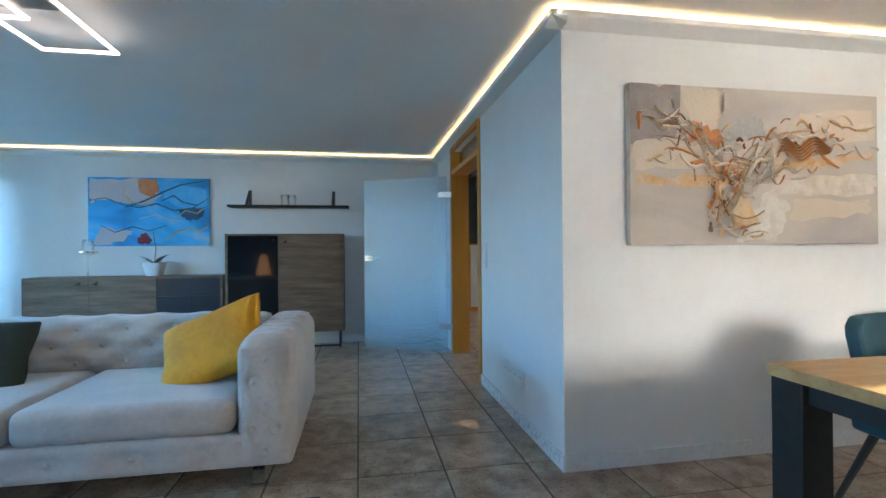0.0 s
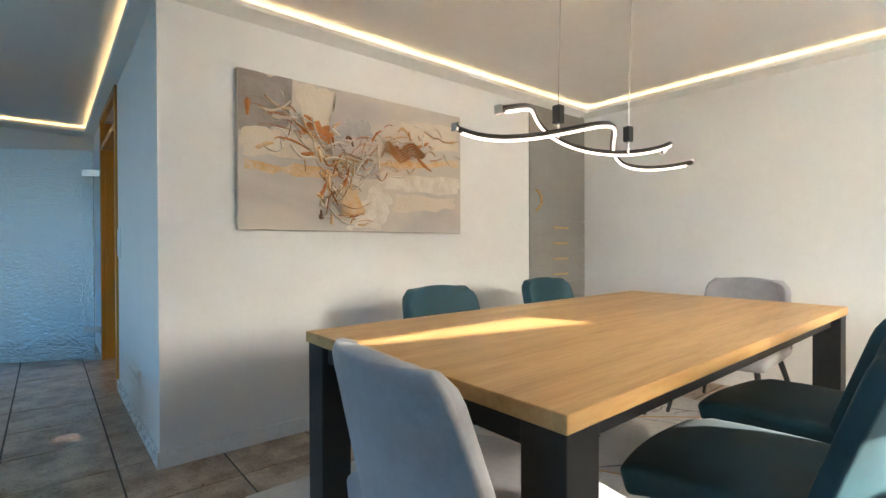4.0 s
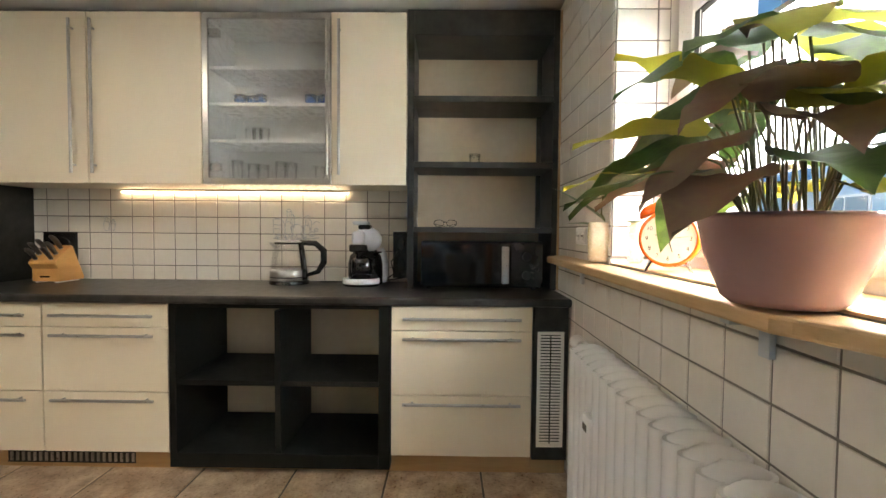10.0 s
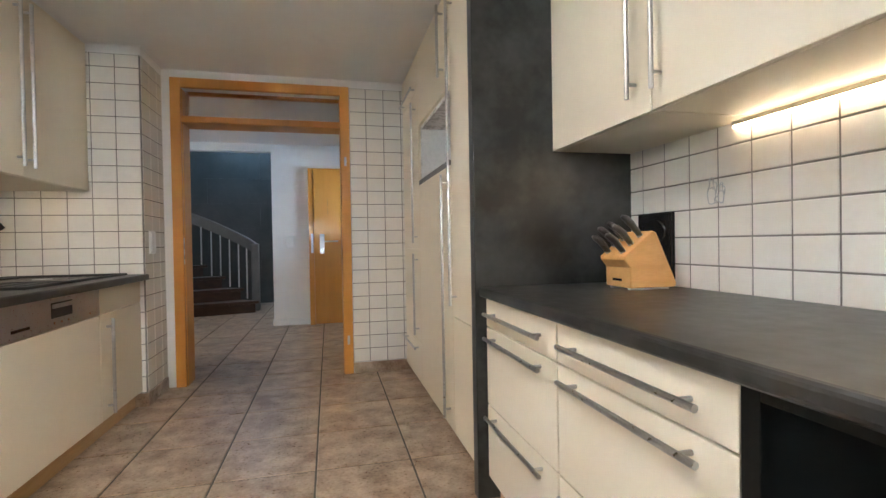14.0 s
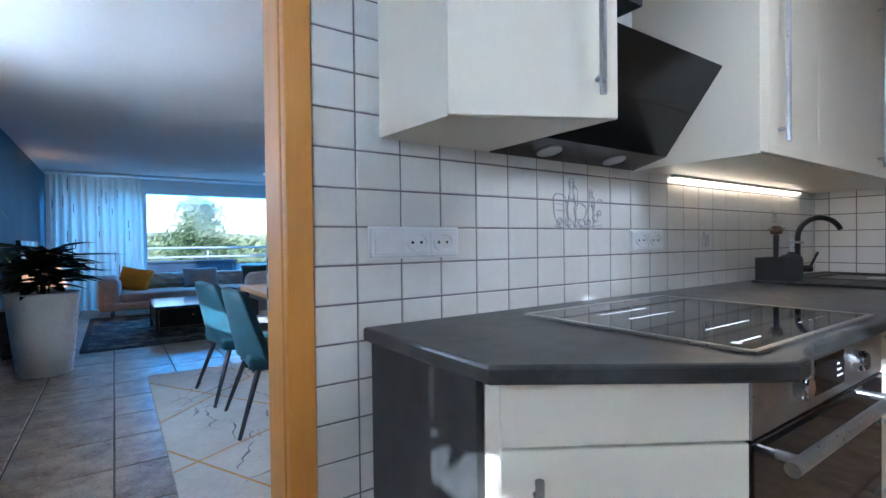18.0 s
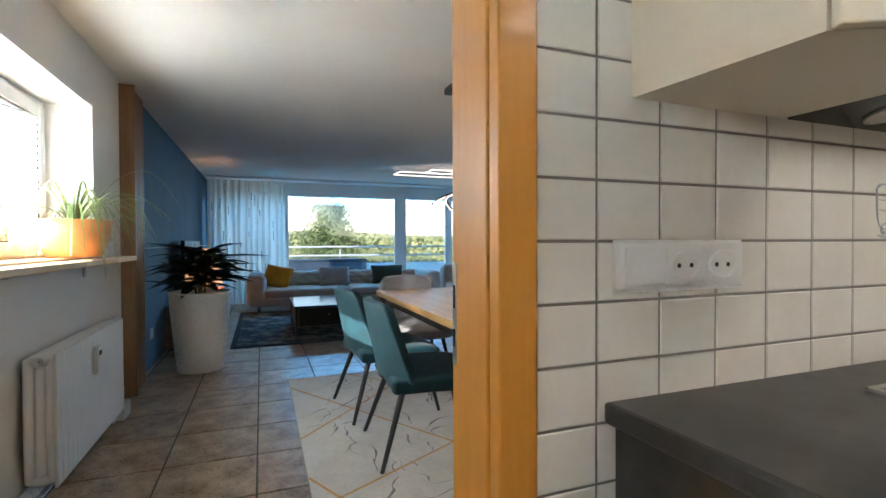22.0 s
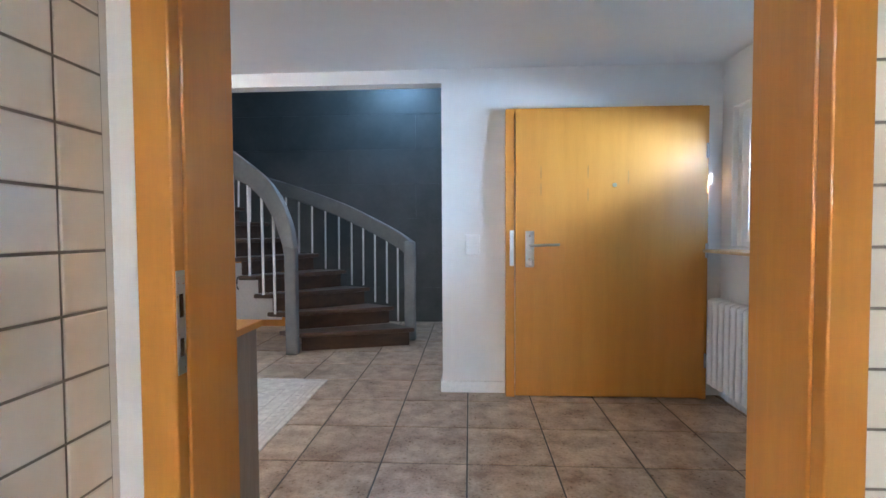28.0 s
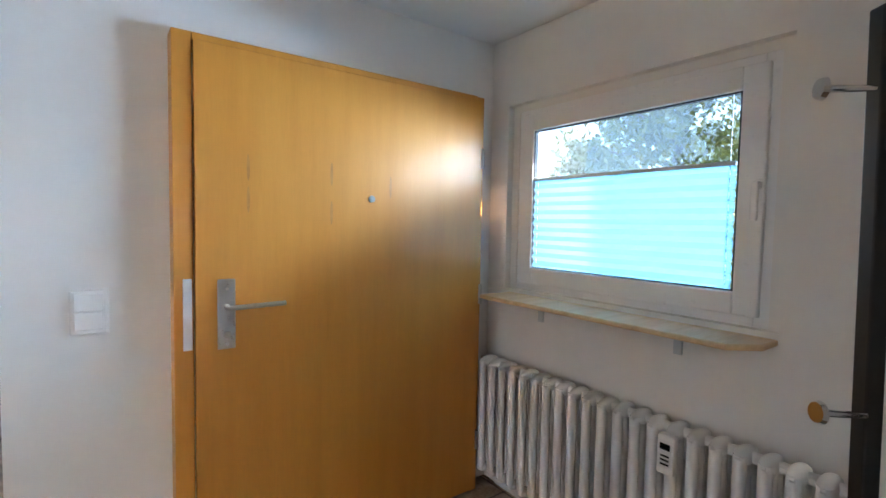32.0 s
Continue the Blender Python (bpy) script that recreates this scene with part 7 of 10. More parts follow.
vs = thing("vase_orchid", (-2.42, 6.4, 0.892), "orchid with dark red blooms in a white pot", "potted plant")
part("pot", lathe(bmesh.new(), (-2.42, 6.38, 0.892), [(0.085, 0), (0.09, 0.006), (0.125, 0.15), (0.118, 0.152), (0.10, 0.12)], seg=28), WHITE_LACQUER, vs, "round white pot", smooth=True)
part("soil", lathe(bmesh.new(), (-2.42, 6.38, 1.01), [(0.10, 0), (0.05, 0.006), (0.01, 0.01)], seg=16), SOIL, vs)
DARK_LEAF = mat("dark_orchid_leaf", (0.012, 0.035, 0.012), (0.03, 0.06, 0.02), rough=0.35, scale=8)
for a, far, h in ((0.1, 0.26, 0.02), (2.8, 0.18, 0.10), (0.5, 0.20, 0.12), (3.6, 0.16, 0.06), (5.5, 0.14, 0.05)):
    bm = bmesh.new()
    p = Vector((-2.42, 6.38, 1.02))
    leaf_mesh(bm, p, p + Vector((far * math.cos(a), -0.3 * far * abs(math.sin(a)), h + 0.06)), 0.055, 0.06, n=6, fold=0.15)
    part("leaf", bm, DARK_LEAF, vs, smooth=True)
part("flower_stem", tube(bmesh.new(), [(-2.42, 6.38, 1.02), (-2.40, 6.37, 1.22), (-2.42, 6.35, 1.40), (-2.46, 6.33, 1.36)], 0.005, seg=6), STALK, vs)
BLOOM = mat("dark_red_bloom", (0.25, 0.01, 0.03), (0.16, 0.008, 0.02), rough=0.6, scale=10)
for x, z in ((-2.50, 1.34), (-2.53, 1.30), (-2.47, 1.30)):
    bm = bmesh.new()
    for k in range(5):
        a = 2 * math.pi * k / 5
        ball(bm, (x + 0.025 * math.cos(a), 6.32, z + 0.025 * math.sin(a)), 0.024, (1, 0.35, 1), 8, 6)
    part("bloom", bm, BLOOM, vs, smooth=True)
ch = thing("candle_holder", (-3.12, 6.4, 0.892), "glass candle holder on a chrome stem", "candle holder")
part("foot", lathe(bmesh.new(), (-3.12, 6.40, 0.892), [(0.06, 0), (0.055, 0.008), (0.01, 0.012), (0.006, 0.24), (0.10, 0.265), (0.10, 0.275)], seg=24), TUMBLER, ch, smooth=True)
part("plate", rods(((-3.12, 6.40, 1.16), (-3.12, 6.40, 1.185), 0.10), seg=24), CHROME, ch)
part("glass_cup", lathe(bmesh.new(), (-3.12, 6.40, 1.185), [(0.055, 0), (0.06, 0.01), (0.06, 0.13), (0.056, 0.13), (0.052, 0.012)], seg=24, close=False), TUMBLER, ch, smooth=True)


# ---- tufted sofas ----
def pillow(parent_or_none, name, at, size, tilt, material, label, seed):
    """A soft square cushion, plump in the middle with pinched corners."""
    rnd = random.Random(seed)
    bm = bmesh.new()
    n = 12
    w, h, d = size
    rows_f, rows_b = [], []
    for j in range(n + 1):
        rf, rb = [], []
        for i in range(n + 1):
            u, v = i / n * 2 - 1, j / n * 2 - 1
            pinch = 1 - 0.10 * (1 - abs(u)) * abs(v) ** 3 - 0.0
            pinch2 = 1 - 0.10 * (1 - abs(v)) * abs(u) ** 3
            fat = d * (max(0, (1 - u ** 4) * (1 - v ** 4))) ** 0.55 + 0.006
            wob = 0.012 * noise.noise(Vector((u * 1.7 + seed, v * 1.7, 0)))
            rf.append((u * w * pinch2, -fat + wob, v * h * pinch))
            rb.append((u * w * pinch2, fat + wob, v * h * pinch))
        rows_f.append(rf)
        rows_b.append(rb)
    sheet(bm, rows_f)
    sheet(bm, [r[::-1] for r in rows_b])
    bmesh.ops.remove_doubles(bm, verts=bm.verts, dist=0.0125)
    bmesh.ops.transform(bm, matrix=Matrix.LocRotScale(at, Euler([radians(a) for a in tilt]), None), verts=bm.verts)
    return soft(solo(name, bm, material, label, "cushion"), 1)


def sofa(name, length, m, label, seats):
    """A tufted low-arm sofa along x with its front towards -y, from (0, 0) to (length, 1.1)."""
    ob = thing(name, (0, 0, 0), label, "sofa", "sofas")
    D, H, A = 1.10, 0.755, 0.285
    rounded(part("base", box(0.02, length - 0.02, 0.02, D - 0.04, 0.125, 0.29), SOFA, ob), 0.03, 3)

    # arms and back: one rolled cross-section, front face dimpled by buttons
    def tufted(name, p0, du, dv, su, sv, bulge, nu, nv, offset):
        """A padded face from p0 along du and dv, dimpled on a diamond grid."""
        p0, du, dv = Vector(p0), Vector(du), Vector(dv)
        nrm = du.cross(dv).normalized()
        bm = bmesh.new()
        rows = []
        N, M = nu * 9, nv * 9
        for j in range(M + 1):
            row = []
            for i in range(N + 1):
                a, b = i / N, j / M
                best = 9.0
                for q in range(nv + 1):
                    sh = 0.5 if q % 2 else 0.0
                    for c in range(nu + 1):
                        dx, dy = (a * nu - c - sh), (b * nv - q - 0.5) * 0.9
                        best = min(best, dx * dx + dy * dy)
                edge = min(1, 5 * min(a, 1 - a) + 0.25) * min(1, 5 * min(b, 1 - b) + 0.25)
                ds, dt = a * nu + (b * nv - 0.5) / 2, a * nu - (b * nv - 0.5) / 2
                pad = math.sqrt(abs(math.sin(math.pi * ds) * math.sin(math.pi * dt)))
                dep = bulge * ((1 - offset) * (1 - math.exp(-best * 11)) + offset * pad) * edge
                row.append(p0 + du * a + dv * b + nrm * dep)
            rows.append(row)
        sheet(bm, rows)
        o = part(name, bm, SOFA, ob, smooth=True)
        for q in range(nv):
            sh = 0.5 if q % 2 else 0.0
            for c in range(nu + 1):
                a, b = (c + sh) / nu, (q + 0.5) / nv
                if 0.03 < a < 0.97:
                    pb = p0 + du * a + dv * b
                    part("button", ball(bmesh.new(), pb + nrm * 0.006, 0.015, (1, 1, 1), 8, 6), SOFA, o, smooth=True)
        return o

    back = rounded(part("backrest", box(A - 0.02, length - A + 0.02, D - 0.235, D - 0.02, 0.15, H), SOFA, ob, smooth=True), 0.075, 5)
    tufted("top_padding", (A, D - 0.235, H - 0.022), (length - 2 * A, 0, 0), (0, 0.19, 0), 1, 1, 0.035, max(5, round((length - 2 * A) / 0.26)), 1, 0)
    tufted("back_padding", (A, D - 0.25, 0.44), (length - 2 * A, 0, 0), (0, 0.012, H - 0.450), 1, 1, 0.065, max(5, round((length - 2 * A) / 0.26)), 3, 0.3)
    for x0, x1, s in ((0.0, A, 1), (length - A, length, -1)):
        rounded(part("arm", box(x0, x1, 0.0, D - 0.02, 0.125, H), SOFA, ob, smooth=True), 0.10, 6)
        xi = x1 if s > 0 else x0
        if s > 0:
            tufted("arm_padding", (xi - 0.004, 0.10, 0.42), (0, D - 0.40, 0), (0, 0, H - 0.50), 1, 1, 0.03, 3, 2, 0)
        else:
            tufted("arm_padding", (xi + 0.004, D - 0.30, 0.42), (0, -(D - 0.40), 0), (0, 0, H - 0.50), 1, 1, 0.03, 3, 2, 0)
        tufted("arm_top", (x0 + 0.035, 0.06, H - 0.022), (A - 0.07, 0, 0), (0, D - 0.14, 0), 1, 1, 0.03, 2, 7, 0)
        tufted("arm_front", (x0 + 0.035, 0.014, 0.16), (A - 0.07, 0, 0), (0, 0, H - 0.22), 1, 1, 0.024, 2, 5, 0)
    w = (length - 2 * A) / seats
    for k in range(seats):
        c = rounded(part("seat_cushion", box(A + k * w + 0.006, A + (k + 1) * w - 0.006, 0.015, D - 0.25, 0.285, 0.455), SOFA, ob, smooth=True), 0.055, 5)
    nb = round(length / 0.36)
    tufted("base_front", (0.04, 0.026, 0.135), (length - 0.08, 0, 0), (0, 0, 0.15), 1, 1, 0.022, nb, 1, 0)
    for x in (0.16, length - 0.22):
        for y in (0.10, D - 0.16):
            part("leg", boxes((x, x + 0.055, y, y + 0.018, 0.0, 0.125), (x - 0.015, x + 0.07, y - 0.005, y + 0.025, 0.0, 0.012)), CHROME, ob, "chrome sofa leg")
    ob.matrix_basis = m
    return ob


S1X, S1Y = -2.883, 2.75
sofa("sofa", 2.49, pose(S1X, S1Y, 0), "light grey button-tufted two-seat sofa", 2)
sofa("sofa", 3.42, pose(-2.98, -0.56, 0, 0, 0, 90) @ Matrix.Diagonal((1, 1, 0.83, 1)), "long light grey button-tufted sofa under the windows", 2)
pillow(None, "cushion", (-2.19, 3.35, 0.605), (0.345, 0.205, 0.08), (-24, 2, 3), DARK_GREEN, "dark green velvet cushion leaning on the sofa", 1)
pillow(None, "cushion", (-0.90, 3.22, 0.630), (0.335, 0.235, 0.075), (-32, -22, -14), MUSTARD, "mustard yellow cushion propped in the sofa corner", 2)
pillow(None, "cushion", (-3.60, -0.06, 0.555), (0.27, 0.22, 0.07), (-25, 10, 65), MUSTARD, "mustard yellow cushion on the long sofa", 3)
pillow(None, "cushion", (-3.66, 0.95, 0.535), (0.30, 0.20, 0.07), (-25, 0, 88), GREY_VELVET, "grey velvet cushion on the long sofa", 4)
pillow(None, "cushion", (-3.66, 1.97, 0.55), (0.34, 0.20, 0.07), (-25, 0, 90), DARK_GREEN, "dark green velvet cushion on the long sofa", 5)

# ---- rugs ----
RUG = mat("dark_blue_faded_rug", (0.006, 0.014, 0.028), (0.30, 0.28, 0.22), rough=0.95, scale=5, detail=8, bump=0.3, bump_scale=200, fine=30, contrast=(0.44, 0.72))
rg = thing("living_rug", (-1.7, 1.0, 0), "dark blue faded vintage rug under the coffee table", "rug")
part("weave", box(-3.1, -0.28, -0.66, 2.665, 0.001, 0.012, bevel=0.004), RUG, rg)
EDGE = mat("dark_rug_border", (0.010, 0.018, 0.03), rough=0.95, scale=30, bump=0.3)
for p in ((-3.1, -0.28, -0.66, -0.60, 0.0125, 0.0135), (-3.1, -0.28, 2.605, 2.665, 0.0125, 0.0135), (-0.34, -0.28, -0.60, 2.605, 0.0125, 0.0135), (-3.1, -3.04, -0.60, 2.605, 0.0125, 0.0135)):
    part("border", box(*p), EDGE, rg)
MARBLE = mat("ivory_marble_rug", (0.66, 0.62, 0.57), (0.55, 0.51, 0.46), rough=0.95, scale=2.5, detail=5, bump=0.25, bump_scale=240, fine=40)
rg = thing("dining_rug", (2.6, 1.0, 0), "ivory marble-patterned rug with thin gold lines", "rug")
part("weave", box(1.18, 3.97, -0.125, 2.15, 0.001, 0.011, bevel=0.003), MARBLE, rg)
VEIN = mat("dark_rug_vein", (0.16, 0.15, 0.17), (0.30, 0.28, 0.29), rough=0.95, scale=20, bump=0.2)
GOLD = mat("gold_rug_line", (0.50, 0.25, 0.06), (0.58, 0.33, 0.10), rough=0.9, scale=30)
random.seed(31)
bm = bmesh.new()
for k in range(110):
    x, y, a = random.uniform(1.3, 3.85), random.uniform(-0.05, 2.05), random.uniform(0, 6.28)
    a = 0.9 + random.choice((0, 1.9)) + random.gauss(0, 0.4)
    pts = []
    for i in range(random.randint(5, 12)):
        pts.append((x, y))
        a += random.gauss(0, 0.55)
        x, y = x + 0.045 * math.cos(a), y + 0.045 * math.sin(a)
    rows = []
    for i, (x, y) in enumerate(pts):
        w = random.uniform(0.0015, 0.007) * math.sin(math.pi * (i + 0.5) / len(pts))
        x, y = min(3.95, max(1.20, x)), min(2.13, max(-0.11, y))
        rows.append([(x - w, y - w, 0.0118), (x + w, y + w, 0.0118)])
    sheet(bm, rows)
v = part("vein", bm, VEIN, rg)
v["kind"] = "stuff"
for (xa, ya), (xb, yb) in (((1.45, -0.12), (3.96, 1.35)), ((2.5, -0.12), (1.19, 1.1)), ((3.3, -0.12), (2.1, 2.14)), ((3.96, 0.35), (3.0, -0.12)), ((1.19, 0.35), (3.4, 2.14)), ((3.96, 1.0), (2.7, 2.14))):
    d = Vector((xb - xa, yb - ya, 0)).normalized()
    s = Vector((-d.y, d.x, 0)) * 0.006
    bm = prism(bmesh.new(), [Vector((xa, ya, 0.0114)) - s, Vector((xb, yb, 0.0114)) - s, Vector((xb, yb, 0.0114)) + s, Vector((xa, ya, 0.0114)) + s], (0, 0, 0.0012))
    part("gold_line", bm, GOLD, rg)

# ---- dining table and chairs ----
TX0, TX1, TY0_, TY1_ = 1.318, 3.825, 0.605, 1.83
tb = thing("dining_table", (2.54, 1.17, 0), "oak dining table on black steel legs", "table")
half = (TX0 + TX1) / 2
rounded(part("tabletop", box(TX0, TX1, TY0_, TY1_, 0.708, 0.750), OAK, tb, "oak-veneer tabletop"), 0.003)
part("apron", boxes((TX0 + 0.12, TX1 - 0.12, TY0_ + 0.05, TY0_ + 0.09, 0.648, 0.707), (TX0 + 0.12, TX1 - 0.12, TY1_ - 0.09, TY1_ - 0.05, 0.648, 0.707), (TX0 + 0.03, TX0 + 0.07, TY0_ + 0.13, TY1_ - 0.13, 0.640, 0.707), (TX1 - 0.07, TX1 - 0.03, TY0_ + 0.13, TY1_ - 0.13, 0.640, 0.707)), IRON, tb)
for x in (TX0 + 0.008, TX1 - 0.128):
    for y in (TY0_ + 0.008, TY1_ - 0.128):
        rounded(part("leg", box(x, x + 0.12, y, y + 0.12, 0.012, 0.7075), IRON, tb), 0.004)


def dining_chair(velvet, label):
    """A padded chair with a wrapped, channelled back, facing +y, seat centre at the origin."""
    ob = thing("dining_chair", (0, 0, 0), label, "chair", "chairs round the table")
    bm = bmesh.new()
    rows = []
    n, mrows = 16, 12
    for j in range(mrows + 1):
        t = j / mrows
        z = 0.43 + 0.405 * t
        yb = -0.265 - 0.085 * t
        w = 0.275 - 0.035 * t if t < 0.9 else 0.2435 - 0.05 * (t - 0.9) / 0.1
        row = []
        for i in range(n + 1):
            u = i / n * 2 - 1
            wrap = 0.115 * abs(u) ** 2.4 * (1 - 0.45 * t)
            ch = 0.006 * abs(math.sin(u * math.pi * 4)) * (1 if 0.1 < t < 0.94 else 0)
            row.append((u * w, yb + wrap + ch, z + 0.012 * (1 - u * u) * t))
        rows.append(row)
    sheet(bm, rows)
    b = part("backrest", bm, velvet, ob, smooth=True)
    thick(b, 0.055, 0.0)
    rounded(b, 0.018, 3)
    bm = bmesh.new()
    rows = []
    for j in range(13):
        t = j / 12
        y = -0.27 + 0.56 * t
        w = 0.27 + 0.025 * math.sin(math.pi * t)
        rows.append([(w * (i / 12 * 2 - 1), y + (0.03 if t > 0.95 else 0) * (1 - (i / 12 * 2 - 1) ** 2), 0.455 + 0.022 * (1 - abs(i / 12 * 2 - 1) ** 4) * math.sin(math.pi * min(1, 0.15 + t)) - (0.03 * max(0, t - 0.85) / 0.15)) for i in range(13)])
    sheet(bm, rows)
    s = part("seat", bm, velvet, ob, smooth=True)
    thick(s, 0.085, -1.0)
    rounded(s, 0.022, 3)
    for sx in (-1, 1):
        part("leg", rods(((sx * 0.20, -0.20, 0.39), (sx * 0.285, -0.33, 0.0), 0.018, 0.011), seg=10), IRON, ob)
        part("leg", rods(((sx * 0.20, 0.19, 0.39), (sx * 0.27, 0.27, 0.0), 0.018, 0.011), seg=10), IRON, ob)
    part("seat_frame", boxes((-0.21, 0.21, -0.215, -0.195, 0.36, 0.395), (-0.21, 0.21, 0.185, 0.205, 0.36, 0.395), (-0.21, -0.19, -0.195, 0.185, 0.36, 0.395), (0.19, 0.21, -0.195, 0.185, 0.36, 0.395)), IRON, ob)
    return ob


RUGZ = 0.0115
teal = dining_chair(TEAL, "teal velvet dining chair with black metal legs")
teal.matrix_basis = pose(2.10, 0.515, RUGZ, 0, 0, 4)
copy_thing(teal, pose(2.82, 0.57, RUGZ, 0, 0, -3))
copy_thing(teal, pose(2.20, 1.79, RUGZ, 0, 0, 178))
copy_thing(teal, pose(3.16, 1.80, RUGZ, 0, 0, 181))
grey = dining_chair(GREY_VELVET, "grey velvet dining chair with black metal legs")
grey.matrix_basis = pose(1.40, 0.92, RUGZ, 0, 0, -94)
copy_thing(grey, pose(3.86, 1.19, RUGZ, 0, 0, 90))

# ---- pendant lamp over the table ----
pn = thing("pendant_lamp", (2.3, 1.07, CEIL), "black pendant with two wavy glowing LED bars", "lamp")
part("canopy", box(1.87, 2.64, 1.035, 1.095, 2.335, CEIL - 0.012), IRON, pn)
rounded(pn.children[0], 0.004)
part("ceiling_rose", rods(((2.62, 1.07, CEIL), (2.62, 1.07, CEIL - 0.035), 0.06), seg=24), WHITE_PLASTIC, pn, "round white ceiling rose")
part("supply_cable", tube(bmesh.new(), [(2.62, 1.07, CEIL - 0.03), (2.66, 1.07, CEIL - 0.05), (2.655, 1.07, CEIL - 0.08), (2.60, 1.07, CEIL - 0.055)], 0.004, seg=6, up=(0, 1, 0)), WHITE_PLASTIC, pn)


# two ribbons that wind round each other: ends in x, middle and swing in y, height and swing in z
BARS = ((1.55, 2.925, 1.095, -0.105, 4.6, 1.492, 0.043, 3.75, 1.0), (1.585, 2.985, 1.150, 0.112, 4.5, 1.525, -0.046, 2.43, 1.07))
for x0, x1, yc, ay, py, zc, az, pz, kz in BARS:
    pts = []
    for i in range(49):
        w = 2 * math.pi * 1.363 * i / 48
        pts.append(Vector((x0 + (x1 - x0) * i / 48, yc + ay * math.sin(w + py), zc + az * math.sin(w * kz + pz))))
    part("bar", tube(bmesh.new(), pts, 0.012, seg=4, flat=0.9, up=(0, 0, 1)), IRON, pn, "bent black bar")
    part("diffuser", tube(bmesh.new(), [p + Vector((0, -0.003, -0.011)) for p in pts[1:-1]], 0.0050, seg=6, up=(0, 0, 1)), WHITE_LED, pn, "glowing LED diffuser")
    for e in (pts[0], pts[-1]):
        part("end_cap", box(e.x - 0.004, e.x + 0.004, e.y - 0.013, e.y + 0.013, e.z - 0.014, e.z + 0.013), CHROME, pn, "small bright end cap")
for x in (1.961, 2.45):
    part("cord", rods(((x, 1.10, 1.585), (x, 1.08, 2.336), 0.0022), seg=6), STEEL, pn)
    rounded(part("holder", box(x - 0.016, x + 0.016, 1.084, 1.116, 1.525, 1.59), IRON, pn), 0.003)
    part("pin", rods(((x, 1.10, 1.47), (x, 1.10, 1.525), 0.005), seg=8), CHROME, pn)

# ---- living room ceiling lamp: overlapping glowing rectangles ----
cl = thing("ceiling_lamp", (-1.75, 2.8, CEIL), "ceiling lamp of overlapping glowing LED rectangles", "lamp")
rounded(part("canopy", box(-1.84, -1.50, 2.62, 2.95, 2.322, CEIL), mat("grey_lamp_metal", (0.32, 0.30, 0.28), rough=0.4, metal=0.5), cl, "grey metal canopy"), 0.004)
for x0, x1, y0, y1, z in ((-1.83, -1.435, 2.57, 3.39, 2.292), (-2.08, -1.68, 2.20, 3.04, 2.306), (-2.34, -1.95, 1.75, 2.80, 2.292)):
    for p in ((x0, x1, y0, y0 + 0.016, z, z + 0.014), (x0, x1, y1 - 0.016, y1, z, z + 0.014), (x0, x0 + 0.016, y0 + 0.016, y1 - 0.016, z, z + 0.014), (x1 - 0.016, x1, y0 + 0.016, y1 - 0.016, z, z + 0.014)):
        part("led_bar", box(*p), WHITE_LED, cl, "glowing LED bar")
for x, y in ((-1.80, 2.66), (-1.72, 2.90), (-1.98, 2.62), (-1.56, 2.66)):
    part("hanger", rods(((x, y, 2.315), (x, y, 2.34), 0.008)), STEEL, cl)
part("strut", boxes((-2.02, -1.50, 2.655, 2.668, 2.318, 2.332)), STEEL, cl)

# ---- coffee table ----
# The blue is the sky's reflection, put into the top's base colour.
TABLE_GLASS = mat("sky_tinted_glass_top", (0.015, 0.10, 0.26), (0.012, 0.085, 0.23), rough=0.12, scale=3, rough_vary=0.02, spec=0.4)
ct = thing("coffee_table", (-1.23, 0.46, 0), "low coffee table with a dark box and a glossy top coloured like reflected sky", "coffee table")
rounded(part("tabletop", box(-1.79, -0.68, 0.04, 0.86, 0.362, 0.384), TABLE_GLASS, ct, "glossy glass top with the sky's blue reflection in its colour"), 0.003)
part("body", box(-1.76, -0.71, 0.07, 0.83, 0.115, 0.361), SMOKED_OAK, ct)
rounded(part("drawer", box(-0.709, -0.695, 0.10, 0.80, 0.135, 0.345), BLACK_SHELF, ct), 0.002)
part("knob", rods(((-0.695, 0.46, 0.265), (-0.675, 0.46, 0.265), 0.010)), BRASS, ct)
for x in (-1.77, -0.73):
    for y in (0.055, 0.815):
        part("leg", box(x, x + 0.03, y, y + 0.03, 0.0125, 0.362), IRON, ct)

# ---- planter, slat panel, low board with television and lamp ----
pp = thing("planter", (0.50, -0.86, 0), "tall white planter with a dark leafy plant", "potted plant")
part("pot", lathe(bmesh.new(), (0.50, -0.86, 0), [(0.185, 0), (0.195, 0.012), (0.225, 0.30), (0.262, 0.70), (0.262, 0.725), (0.248, 0.725), (0.24, 0.68)], seg=40), WHITE_LACQUER, pp, "tall tapered white planter", smooth=True)
part("soil", lathe(bmesh.new(), (0.50, -0.86, 0.66), [(0.24, 0), (0.1, 0.01), (0.01, 0.02)], seg=20), SOIL, pp)
DARKLEAF = mat("dark_glossy_leaf", (0.010, 0.022, 0.012), (0.022, 0.040, 0.020), rough=0.6, scale=10, each=0.3, spec=0.25)
random.seed(17)
